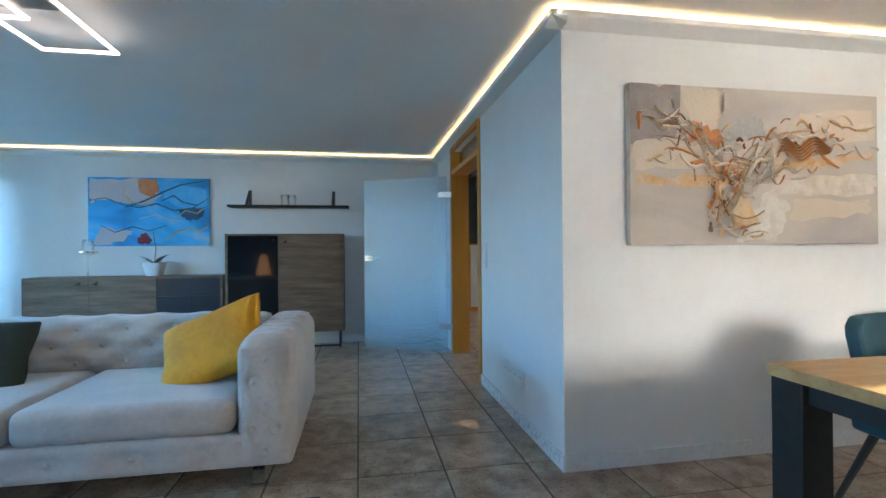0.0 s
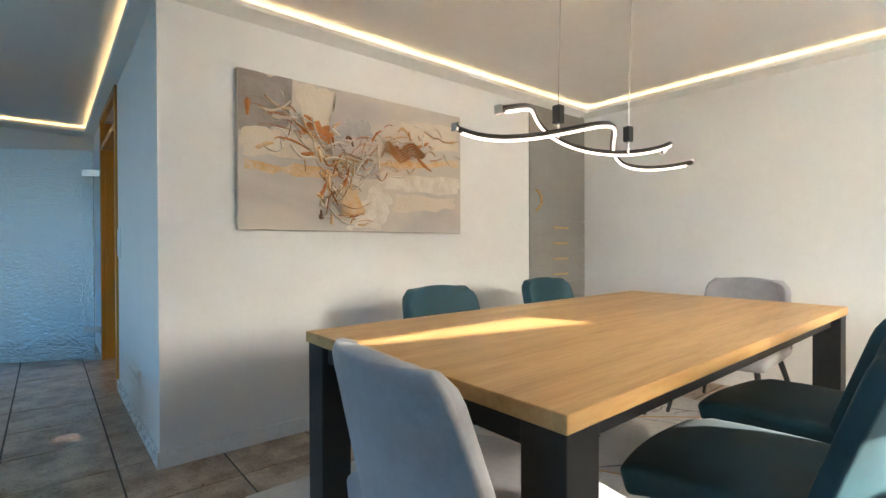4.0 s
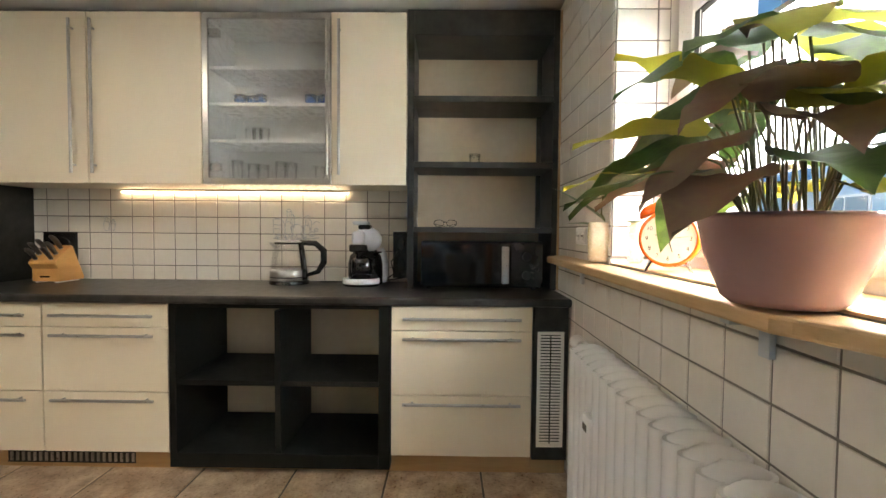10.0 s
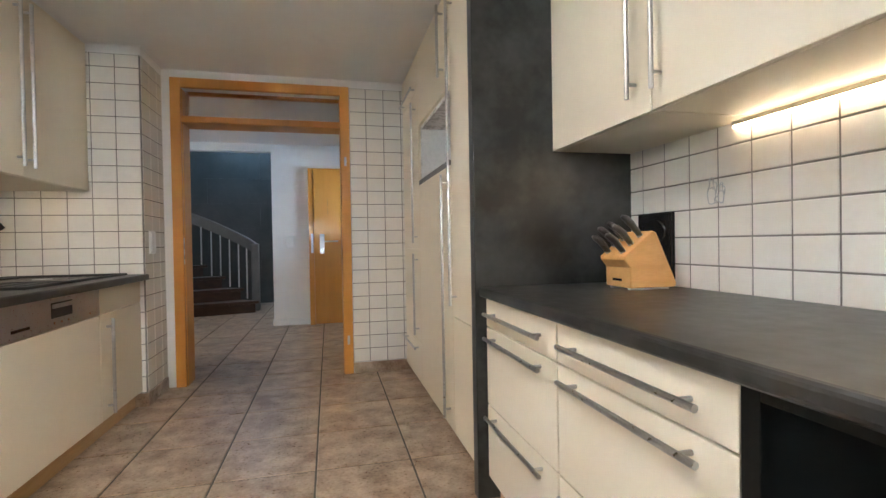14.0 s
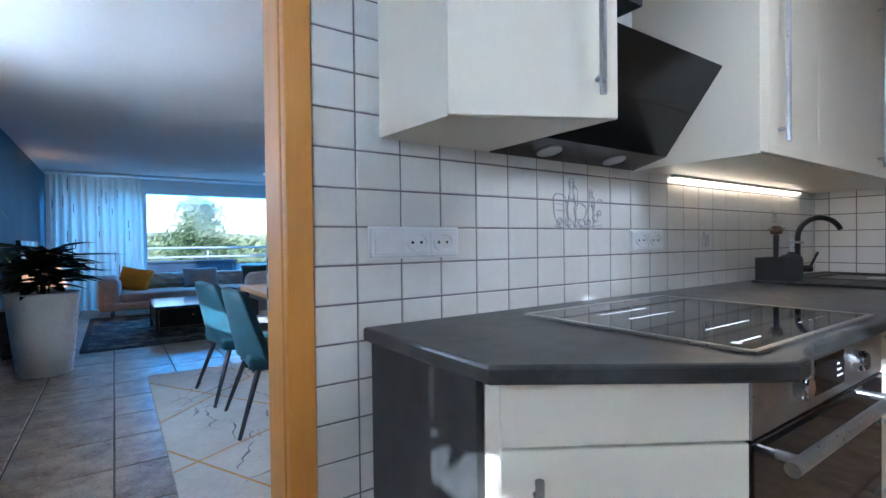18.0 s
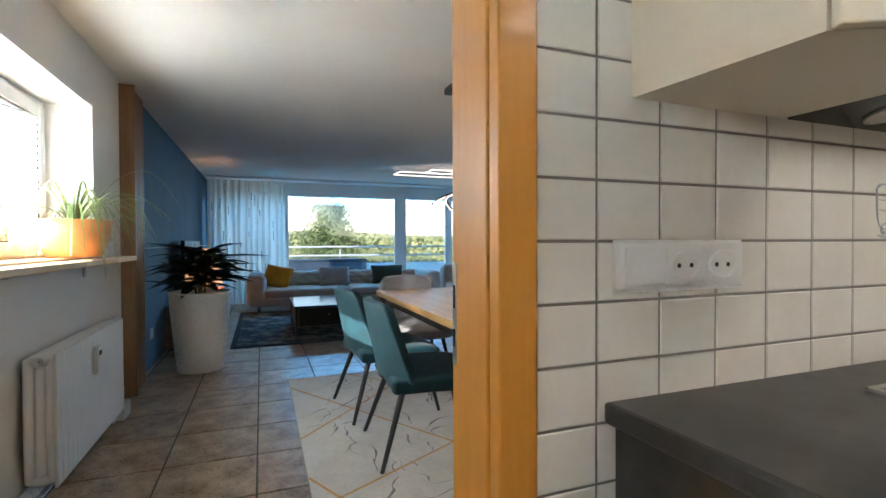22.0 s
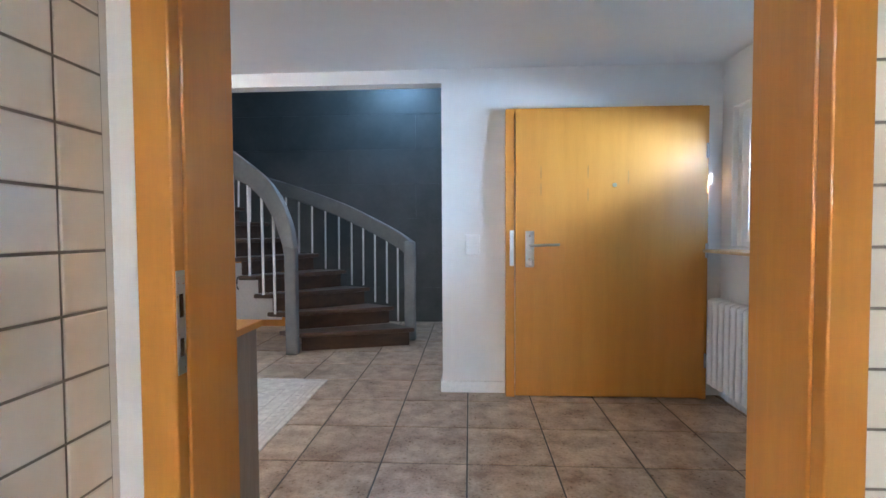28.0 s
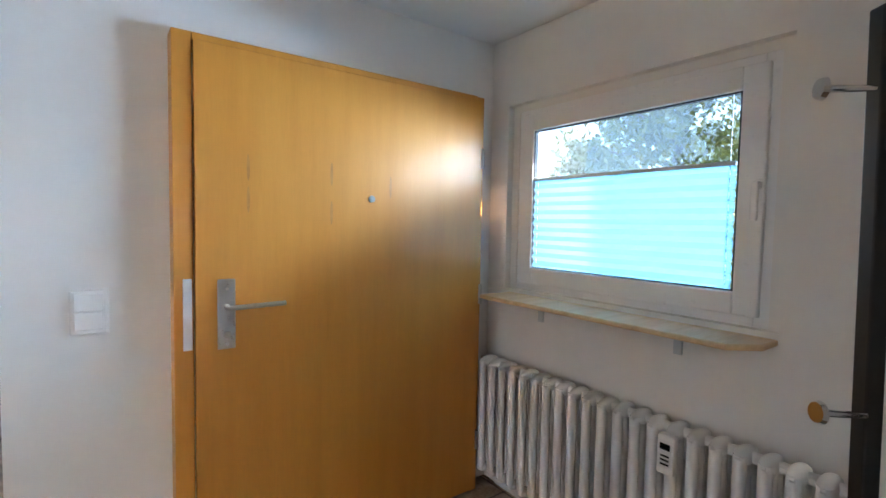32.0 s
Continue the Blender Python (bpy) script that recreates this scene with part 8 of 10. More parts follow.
for k in range(4):
    a = k * 1.6 + 0.3
    top = Vector((0.50 + 0.08 * math.cos(a), -0.86 + 0.08 * math.sin(a), 1.03 + 0.06 * (k % 2)))
    stem = part("stem", rods(((0.50 + 0.03 * math.cos(a), -0.86 + 0.03 * math.sin(a), 0.66), top, 0.012, 0.009), seg=8), STALK, pp)
    for i in range(24):
        b = a + i * 2.4
        lift = random.uniform(-0.04, 0.17)
        far = random.uniform(0.30, 0.56)
        p = top - Vector((0, 0, 0.012 * i))
        tip = p + Vector((far * math.cos(b), far * math.sin(b), lift))
        tip.y = max(tip.y, -1.29)
        bm = bmesh.new()
        leaf_mesh(bm, p, tip, random.uniform(0.046, 0.066), random.uniform(0.02, 0.10), n=6, fold=0.3)
        part("leaf", bm, DARKLEAF, stem, smooth=True)
sl = thing("slat_panel", (0.96, Y_SOUTH, 0), "brown wooden slat panel from floor to ceiling", "wall panel")
part("board", box(0.755, 1.17, Y_SOUTH, Y_SOUTH + 0.045, 0, 2.365), SLAT_WOOD, sl)
for k in range(8):
    part("slat", box(0.765 + k * 0.05, 0.795 + k * 0.05, Y_SOUTH + 0.045, Y_SOUTH + 0.072, 0.004, 2.36), SLAT_WOOD, sl)
part("edge_board", box(1.17, 1.195, Y_SOUTH, Y_SOUTH + 0.10, 0, 2.367), SLAT_WOOD, sl)
lb = thing("low_board", (-1.5, -1.1, 0), "dark low television board with oak edges", "sideboard")
part("carcass", boxes((-2.75, -0.40, -1.30, -0.90, 0.46, 0.485), (-2.75, -0.40, -1.30, -0.90, 0.03, 0.055), (-2.75, -2.725, -1.30, -0.90, 0.055, 0.46), (-0.425, -0.40, -1.30, -0.90, 0.055, 0.46)), SMOKED_OAK, lb)
for k in range(3):
    rounded(part("drawer", box(-2.72 + k * 0.765, -1.965 + k * 0.765, -0.912, -0.895, 0.06, 0.455), BLACK_SHELF, lb), 0.002)
part("plinth", box(-2.70, -0.45, -1.28, -0.94, 0, 0.03), IRON, lb)
tv = thing("television", (-1.5, -1.2, 0.485), "flat black television on the low board", "television")
rounded(part("panel", box(-2.25, -0.80, -1.20, -1.16, 0.57, 1.20), BLACK, tv), 0.004)
part("screen", box(-2.235, -0.815, -1.16, -1.158, 0.585, 1.185), BLACK_GLASS, tv)
part("foot", boxes((-1.75, -1.30, -1.27, -1.05, 0.485, 0.497), (-1.56, -1.49, -1.20, -1.17, 0.497, 0.58)), BLACK, tv)
lm = thing("table_lamp", (-2.55, -1.08, 0.485), "table lamp with a warm glowing cone shade", "lamp")
part("shade", lathe(bmesh.new(), (-2.55, -1.08, 0.56), [(0.19, 0), (0.075, 0.52), (0.07, 0.52), (0.18, 0.005)], seg=28, close=False), glow("lamp_shade", (1.0, 0.48, 0.20), 0.4), lm, "glowing paper cone shade", smooth=True)
part("foot", lathe(bmesh.new(), (-2.55, -1.08, 0.485), [(0.10, 0), (0.10, 0.012), (0.012, 0.02), (0.012, 0.12)], seg=24), IRON, lm)
bulb = new("lamp_bulb", bpy.data.lights.new("lamp_bulb", "POINT"))
bulb.data.energy, bulb.data.color, bulb.data.shadow_soft_size = 9, (1.0, 0.55, 0.25), 0.06
bulb.location = (-2.55, -1.08, 0.80)
part("cord", tube(bmesh.new(), [(0.70, -1.30, 1.32), (0.70, -1.28, 1.22), (0.69, -1.27, 1.15), (0.67, -1.27, 1.21)], 0.004, seg=6), WHITE_PLASTIC, sl, "thin pale hanging cord")


# ---- balcony windows ----
bw = thing("window_4", (-4.9, 2.6, WIN_Z0), "wide white balcony windows in three parts beside a doorway", "window", kind="structure")
XO = -4.86


def wframe(name, y0, y1, z0, z1, t, x0=XO, x1=XO + 0.06, owner=None):
    o = part(name, boxes((x0, x1, y0, y0 + t, z0, z1), (x0, x1, y1 - t, y1, z0, z1), (x0, x1, y0 + t, y1 - t, z0, z0 + t), (x0, x1, y0 + t, y1 - t, z1 - t, z1)), PVC, owner or bw)
    rounded(o, 0.004)
    g = part("pane", box(x0 + 0.026, x0 + 0.032, y0 + t, y1 - t, z0 + t, z1 - t), CLEAR, o, "clear glass pane")
    g.visible_shadow = False
    return o


wframe("window_frame", -1.0, 0.10, WIN_Z0, WIN_Z1, 0.07)
wframe("window_frame", 0.10, 2.52, WIN_Z0, WIN_Z1, 0.09)
wframe("window_frame", 2.60, 3.72, WIN_Z0, WIN_Z1, 0.09)
part("mullion", boxes((XO - 0.01, XO + 0.07, 2.52, 2.60, WIN_Z0, WIN_Z1)), PVC, bw)
part("door_frame", boxes((XO, XO + 0.06, 3.72, 3.79, 0.0, WIN_Z1), (XO, XO + 0.06, 6.28, 6.35, 0.0, WIN_Z1), (XO, XO + 0.06, 3.79, 6.28, WIN_Z1 - 0.07, WIN_Z1), (XO, XO + 0.06, 3.79, 6.28, 0.0, 0.05)), PVC, bw)
part("shutter_box", boxes((XO - 0.14, XO, -1.0, 6.35, WIN_Z1 - 0.10, WIN_Z1)), mat("dark_shutter_rail", (0.05, 0.07, 0.09), rough=0.5), bw)
part("inner_sill", boxes((-4.80, -4.62, -1.0, 3.70, WIN_Z0 - 0.03, WIN_Z0), (-4.80, -4.62, 4.97, 6.35, WIN_Z0 - 0.03, WIN_Z0)), WHITE_LACQUER, bw)
# balcony door leaf, swung into the room
dl = thing("balcony_door", (-4.78, 3.82, 0), "white glazed balcony door leaf standing open", "door")
a, b = Vector((-4.76, 3.84, 0)), Vector((-3.62, 3.87, 0))
d = (b - a).normalized()
s = Vector((-d.y, d.x, 0)) * 0.035


def leaf_box(d0, d1, z0, z1, th=1.0):
    p = [a + d * d0 - s * th, a + d * d1 - s * th, a + d * d1 + s * th, a + d * d0 + s * th]
    return [Vector((q.x, q.y, z0)) for q in p], (0, 0, z1 - z0)


L = (b - a).length
bm = bmesh.new()
for d0, d1, z0, z1 in ((0, 0.09, 0.05, 2.19), (L - 0.09, L, 0.05, 2.19), (0.09, L - 0.09, 0.05, 0.15), (0.09, L - 0.09, 2.10, 2.19)):
    prism(bm, *leaf_box(d0, d1, z0, z1))
rounded(part("leaf_frame", bm, PVC, dl), 0.004)
part("pane", prism(bmesh.new(), *leaf_box(0.09, L - 0.09, 0.15, 2.10, 0.1)), CLEAR, dl, "clear glass pane").visible_shadow = False
h = b - d * 0.045 - s * 1.3
part("handle", rods(((h.x, h.y, 1.02), (h.x, h.y, 1.15), 0.010), ((h.x, h.y, 1.10), (h.x + s.x, h.y + s.y, 1.10), 0.012)), STEEL, dl, "steel door handle")
for z in (0.35, 1.15, 1.95):
    e = b + d * 0.004
    part("lock_bolt", box(e.x - 0.006, e.x + 0.004, e.y - 0.012, e.y + 0.012, z - 0.03, z + 0.03), STEEL, dl)
rad, pt = column_radiator("radiator", "y", 5.05, 6.30, 0.06, 0.36, X_WEST, 1, 17, "low white radiator under the balcony window", 5.05)


# ---- curtains ----
def curtain(y0, y1, x, z0, z1, folds, label, seed):
    ob = thing("curtain", (x, (y0 + y1) / 2, z0), label, "curtain", "sheer curtains")
    rnd = random.Random(seed)
    n = folds * 8
    bm = bmesh.new()
    rows = []
    for j in range(9):
        t = j / 8
        z = z1 + (z0 - z1) * t
        row = []
        for i in range(n + 1):
            ph = i / 8 * 2 * math.pi
            amp = 0.028 + 0.020 * t * (0.6 + 0.4 * math.sin(i * 0.37 + seed))
            row.append((x + amp * math.sin(ph + 0.5 * math.sin(t * 2 + i * 0.11)) + 0.012 * math.sin(i * 0.9) * t, y0 + (y1 - y0) * i / n + 0.014 * math.sin(i * 0.45 + 2.2 * t), z))
        rows.append(row)
    sheet(bm, rows)
    part("fabric", bm, CURTAIN, ob, "sheer cream fabric", smooth=True)
    for k in range(folds * 2):
        i = rnd.uniform(0, n)
        zz = rnd.uniform(z0 + 0.1, z1 - 0.25)
        ph = i / 8 * 2 * math.pi
        yy = y0 + (y1 - y0) * i / n
        part("woven_fleck", box(x + 0.052, x + 0.054, yy - 0.006, yy + 0.006, zz, zz + rnd.uniform(0.10, 0.22)), mat("brown_fleck", (0.25, 0.19, 0.14), rough=0.9) if k == 0 and seed == 1 else bpy.data.materials["brown_fleck"], ob)
    return ob


curtain(-1.20, 0.10, -4.20, 0.03, 2.335, 12, "sheer cream curtain with woven brown flecks", 1)
curtain(5.36, 6.38, -4.17, 0.03, 2.335, 9, "sheer cream curtain drawn to the corner", 2)
rl = thing("curtain_rail", (-4.18, 2.6, 2.36), "white double ceiling rail for the curtains", "curtain rail")
part("rail", boxes((-4.22, -4.14, -1.28, 6.56, 2.362, CEIL)), WHITE_LACQUER, rl)

# ---- hall: stairs ----
RISE = 0.19
NEAR = [(4.52, 7.82), (4.32, 7.93), (4.19, 7.96), (4.05, 7.97), (3.89, 7.97), (3.72, 7.97), (3.515, 7.97), (3.30, 7.97), (3.08, 7.97), (2.86, 7.97), (2.64, 7.97), (2.42, 7.97), (2.20, 7.97), (1.98, 7.97)]
FAR = [(5.58, 8.12), (5.33, 8.36), (5.02, 8.56), (4.72, 8.68), (4.37, 8.78), (4.03, 8.86), (3.72, 8.90), (3.42, 8.90), (3.14, 8.90), (2.88, 8.90), (2.62, 8.90), (2.36, 8.90), (2.10, 8.90), (1.84, 8.90)]
stairs = thing("staircase", (4.3, 8.3, 0), "winding open staircase with dark treads, grey rails and white balusters", "staircase")


def tread_poly(i, z):
    a, b = Vector((*NEAR[i], z)), Vector((*FAR[i], z))
    c, d = Vector((*FAR[i + 1], z)), Vector((*NEAR[i + 1], z))
    back = ((c + d) - (a + b)).normalized() * 0.035
    out = (b - a).normalized() * 0.05
    return [a - out, b + out, c + out + back, d - out + back]


for i in range(13):
    z = RISE * (i + 1)
    rounded(part("tread", prism(bmesh.new(), tread_poly(i, z - 0.045), (0, 0, 0.045)), STAIR_WOOD, stairs, "dark stained wooden tread" if i == 0 else ""), 0.008)
    a, b = Vector((*NEAR[i], z - RISE)), Vector((*FAR[i], z - RISE))
    n = Vector((-(b - a).y, (b - a).x, 0)).normalized()
    way = n if n.dot(Vector((*NEAR[i + 1], 0)) - Vector((*NEAR[i], 0))) > 0 else -n
    p = a + way * 0.05
    q = b + way * 0.05
    part("riser", prism(bmesh.new(), [p, q, q + way * 0.022, p + way * 0.022], (0, 0, RISE - 0.045)), STAIR_WOOD, stairs)


def board(bm, pts, high, wide):
    """A flat board on edge along points."""
    rows = []
    pts = [Vector(p) for p in pts]
    for i, p in enumerate(pts):
        d = pts[min(i + 1, len(pts) - 1)] - pts[max(i - 1, 0)]
        s = Vector((-d.y, d.x, 0))
        s = s.normalized() * wide / 2
        u = Vector((0, 0, high / 2))
        d = d.normalized()
        u = (u - d * u.dot(d)).normalized() * high / 2
        rows.append([p - s - u, p + s - u, p + s + u, p - s + u])
    vs = sheet(bm, rows, closed=True)
    bm.faces.new(vs[0][::-1])
    bm.faces.new(vs[-1])
    return bm


rail_near = smooth_path([(4.46, 7.74, 1.02), (4.40, 7.78, 1.24), (4.27, 7.84, 1.50), (4.06, 7.90, 1.73), (3.55, 7.94, 2.10), (2.98, 7.96, 2.44), (2.3, 7.96, 2.84), (1.6, 7.96, 3.25)])
rail_far = smooth_path([(5.56, 8.40, 1.02), (5.38, 8.56, 1.13), (5.00, 8.76, 1.32), (4.6, 8.86, 1.50), (4.1, 8.93, 1.68), (3.4, 8.95, 1.92), (2.4, 8.95, 2.42), (1.6, 8.95, 2.9)])
rounded(part("handrail", board(bmesh.new(), rail_near, 0.19, 0.055), STAIR_GREY, stairs, "broad grey painted handrail"), 0.01)
rounded(part("handrail", board(bmesh.new(), rail_far, 0.17, 0.055), STAIR_GREY, stairs), 0.01)
rounded(part("newel", boxes((4.40, 4.52, 7.70, 7.79, 0, 1.07)), STAIR_GREY, stairs, "grey painted newel post"), 0.018)
rounded(part("newel", boxes((5.49, 5.61, 8.35, 8.45, 0, 1.10)), STAIR_GREY, stairs), 0.018)
BALUSTER = mat("white_baluster", (0.78, 0.77, 0.75), rough=0.35, scale=8)


def rail_height(path, x):
    for a, b in zip(path, path[1:]):
        if min(a.x, b.x) <= x <= max(a.x, b.x):
            return a.lerp(b, (x - a.x) / (b.x - a.x or 1e-6))
    return path[-1]


for i in range(12):
    x = NEAR[i][0] * 0.55 + NEAR[i + 1][0] * 0.45 - 0.02
    p = rail_height(rail_near, x)
    part("baluster", rods(((p.x, p.y + 0.005, RISE * (i + 1)), (p.x, p.y, p.z), 0.013), seg=10), BALUSTER, stairs, "thin white round baluster" if i == 0 else "")
for i in range(12):
    for f in (0.25, 0.75):
        x = FAR[i][0] * (1 - f) + FAR[i + 1][0] * f
        p = rail_height(rail_far, x)
        part("baluster", rods(((p.x, p.y - 0.02, RISE * (i + 1)), (p.x, p.y, p.z), 0.011), seg=10), BALUSTER, stairs)

# cupboards under the stairs
cup_u = thing("stair_cupboard", (2.75, 9.3, 0), "white cupboard with beech edging under the stairs", "cupboard")
part("body", boxes((1.55, 3.14, 9.12, 9.48, 0.06, 1.28), (3.14, 3.83, 9.12, 9.48, 0.06, 0.85)), BEECH, cup_u)
part("plinth", boxes((1.55, 3.83, 9.14, 9.47, 0, 0.058)), BEECH, cup_u)
for x0, x1, z1, hx in ((1.98, 2.545, 1.255, 2.44), (2.55, 3.10, 1.255, 2.63), (3.16, 3.80, 0.82, 3.24), (1.59, 1.94, 1.255, 1.86)):
    d = rounded(part("door", box(x0, x1, 9.10, 9.118, 0.09, z1), WHITE_LACQUER, cup_u, "white cupboard door"), 0.003)
    part("handle", tube(bmesh.new(), [(hx, 9.10, z1 - 0.34), (hx, 9.07, z1 - 0.31), (hx, 9.065, z1 - 0.26), (hx, 9.07, z1 - 0.21), (hx, 9.10, z1 - 0.18)], 0.009), IRON, d, "curved dark handle")

pole = thing("leaning_pole", (5.95, 8.6, 0), "thin white pole leaning in the corner", "pole")
part("shaft", rods(((5.90, 8.75, 0.06), (5.985, 8.78, 1.72), 0.012)), WHITE_PLASTIC, pole)
part("tip", rods(((5.897, 8.749, 0.0), (5.90, 8.75, 0.06), 0.016)), RUBBER, pole)

# ---- hall: rug, cabinet, lamp ----
RUG_HALL = mat("cream_hall_rug", (0.62, 0.56, 0.48), (0.46, 0.40, 0.34), rough=0.95, scale=16, bump=0.4, bump_scale=200, fine=60)
RUG_MARK = mat("faded_rug_ornament", (0.40, 0.345, 0.29), (0.52, 0.46, 0.39), rough=0.95, scale=24, bump=0.3, bump_scale=200)
rg = thing("hall_rug", (4.63, 6.3, 0), "cream hall rug with a faded woven border", "rug")
rounded(part("weave", box(4.18, 5.06, 5.55, 6.93, 0.0, 0.011), RUG_HALL, rg), 0.004)


def ring_frame(x0, x1, y0, y1, w, z0, z1):
    return boxes((x0, x1, y0, y0 + w, z0, z1), (x0, x1, y1 - w, y1, z0, z1), (x0, x0 + w, y0 + w, y1 - w, z0, z1), (x1 - w, x1, y0 + w, y1 - w, z0, z1))


for inset, w in ((0.035, 0.012), (0.07, 0.008), (0.15, 0.010), (0.25, 0.014)):
    part("border", ring_frame(4.18 + inset, 5.06 - inset, 5.55 + inset, 6.93 - inset, w, 0.0105, 0.0125), RUG_MARK, rg)
rng = random.Random(41)
bm = bmesh.new()
for k in range(22):
    for x in (4.18 + 0.11, 5.06 - 0.11):
        y = 5.66 + k * 0.055
        bx(bm, x - 0.016, x + 0.016, y - 0.011, y + 0.011, 0.0105, 0.0122)
for k in range(130):
    x, y = rng.uniform(4.46, 4.78), rng.uniform(5.85, 6.63)
    s = rng.uniform(0.006, 0.02)
    bx(bm, x - s, x + s, y - s * 0.6, y + s * 0.6, 0.0105, 0.0122)
tagged(part("ornament", bm, RUG_MARK, rg), kind="stuff")

MAPLE_SIDE = mat("limed_oak_side", (0.36, 0.29, 0.22), (0.28, 0.22, 0.165), rough=0.6, scale=3, stretch=(4, 4, 0.4), bump=0.06)
sc = thing("shoe_cabinet", (5.1, 4.72, 0), "beech-topped shoe cabinet by the kitchen doorway", "cabinet")
part("side_panel", box(5.33, 5.352, 4.40, 5.03, 0.0, 0.822), MAPLE_SIDE, sc, "dull brown side panel")
part("side_panel", box(4.74, 4.762, 4.40, 5.03, 0.0, 0.822), MAPLE_SIDE, sc)
part("back_panel", box(4.762, 5.33, 4.40, 4.41, 0.05, 0.82), MAPLE_SIDE, sc)
for z0, z1 in ((0.06, 0.43), (0.436, 0.815)):
    d = rounded(part("flap", box(4.764, 5.328, 5.012, 5.032, z0, z1), BEECH, sc), 0.003)
    part("handle", rods(((4.96, 5.05, z1 - 0.06), (5.14, 5.05, z1 - 0.06), 0.007)), STEEL, d)
part("plinth", box(4.77, 5.32, 4.42, 5.0, 0.0, 0.055), MAPLE_SIDE, sc)
rounded(part("top", box(4.72, 5.372, 4.36, 5.05, 0.822, 0.85), BEECH, sc, "smooth beech top"), 0.004)

HALL_GLOW = glow("warm_opal_glass", (1.0, 0.88, 0.75), 20.0)
hl = thing("hall_ceiling_lamp", (3.7, 5.5, CEIL), "round warm opal ceiling lamp, switched on", "lamp")
part("base", lathe(bmesh.new(), (3.7, 5.5, CEIL - 0.03), [(0.16, 0), (0.165, 0.01), (0.165, 0.03)]), WHITE_LACQUER, hl)
part("shade", lathe(bmesh.new(), (3.7, 5.5, CEIL - 0.11), [(0.02, 0), (0.09, 0.008), (0.15, 0.035), (0.165, 0.075)]), HALL_GLOW, hl, "glowing opal glass bowl", smooth=True)

# ---- hall: coat rack ----
rack = thing("coat_rack", (7.5, 4.8, 0), "black wooden coat rack of crossing posts with chrome hooks", "coat rack")


def post(pts, w=0.030, d=0.024):
    bm = bmesh.new()
    rows = []
    pts = [Vector(p) for p in pts]
    for i, p in enumerate(pts):
        rows.append([p + Vector((-0.6 * w / 2 + sx * 0, 0, 0)) + Vector((sx * d / 2 + sy * 0.012, sy * w / 2 - sx * 0.012, 0)) for sx, sy in ((-1, -1), (1, -1), (1, 1), (-1, 1))])
    vs = sheet(bm, rows, closed=True)
    bm.faces.new(vs[0][::-1])
    bm.faces.new(vs[-1])
    return rounded(part("post", bm, IRON, rack), 0.004)


post([(7.60, 4.97, 0.0), (7.57, 4.982, 0.9), (7.56, 4.995, 1.88)])
post(smooth_path([(7.34, 4.66, 0.0), (7.38, 4.735, 0.6), (7.405, 4.775, 0.95), (7.42, 4.806, 1.20), (7.42, 4.838, 1.52), (7.425, 4.857, 1.715)], 3), w=0.032)
post([(7.46, 4.58, 0.0), (7.40, 4.716, 0.97), (7.40, 4.858, 1.97)], w=0.032)
post([(7.33, 4.99, 0.0), (7.62, 4.845, 1.08), (7.80, 4.80, 1.66), (7.86, 4.77, 1.97)])
post([(7.63, 4.56, 0.0), (7.60, 4.615, 1.15), (7.60, 4.64, 1.97)])
SQ = [(7.55, 4.985, 1.60), (7.415, 4.845, 1.60), (7.595, 4.655, 1.60), (7.785, 4.80, 1.60)]
for a, b in zip(SQ, SQ[1:] + SQ[:1]):
    part("crossbar", board(bmesh.new(), [a, b], 0.019, 0.014), IRON, rack)


def hook(base, tip, r=0.024):
    base, tip = Vector(base), Vector(tip)
    d = (tip - base).normalized()
    bm = rods((base, tip, 0.0065, 0.008))
    rod(bm, tip, tip + d * 0.010, 0.010, r, seg=24)
    rod(bm, tip + d * 0.010, tip + d * 0.020, r, r * 0.86, seg=24)
    part("hook", bm, CHROME, rack, "chrome hook with a disc end")


hook((7.535, 5.0, 1.715), (7.475, 5.06, 1.716))
hook((7.535, 4.98, 1.045), (7.465, 5.03, 1.050))
hook((7.38, 4.82, 1.715), (7.31, 4.75, 1.745))
hook((7.39, 4.725, 1.05), (7.32, 4.665, 1.06))
hook((7.405, 4.83, 1.71), (7.44, 4.79, 1.66), 0.02)
hook((7.62, 4.86, 1.10), (7.56, 4.875, 1.12), 0.02)
hook((7.60, 4.65, 1.72), (7.55, 4.60, 1.74))
hook((7.80, 4.80, 1.58), (7.76, 4.74, 1.56), 0.02)

# flush meter hatch in the hall wall
ht = thing("wall_hatch", (X_HE, 4.58, 1.46), "flush white painted meter hatch in the wall", "hatch")
rounded(part("frame", boxes((X_HE - 0.006, X_HE + 0.02, 4.36, 4.80, 1.475, 1.505), (X_HE - 0.006, X_HE + 0.02, 4.36, 4.80, 1.93, 1.955),
       (X_HE - 0.006, X_HE + 0.02, 4.77, 4.80, 1.505, 1.93), (X_HE - 0.006, X_HE + 0.02, 4.36, 4.39, 1.505, 1.93)), PLASTER, ht), 0.002)
rounded(part("door", boxes((X_HE - 0.004, X_HE + 0.02, 4.394, 4.766, 1.509, 1.926)), WHITE_LACQUER, ht), 0.002)

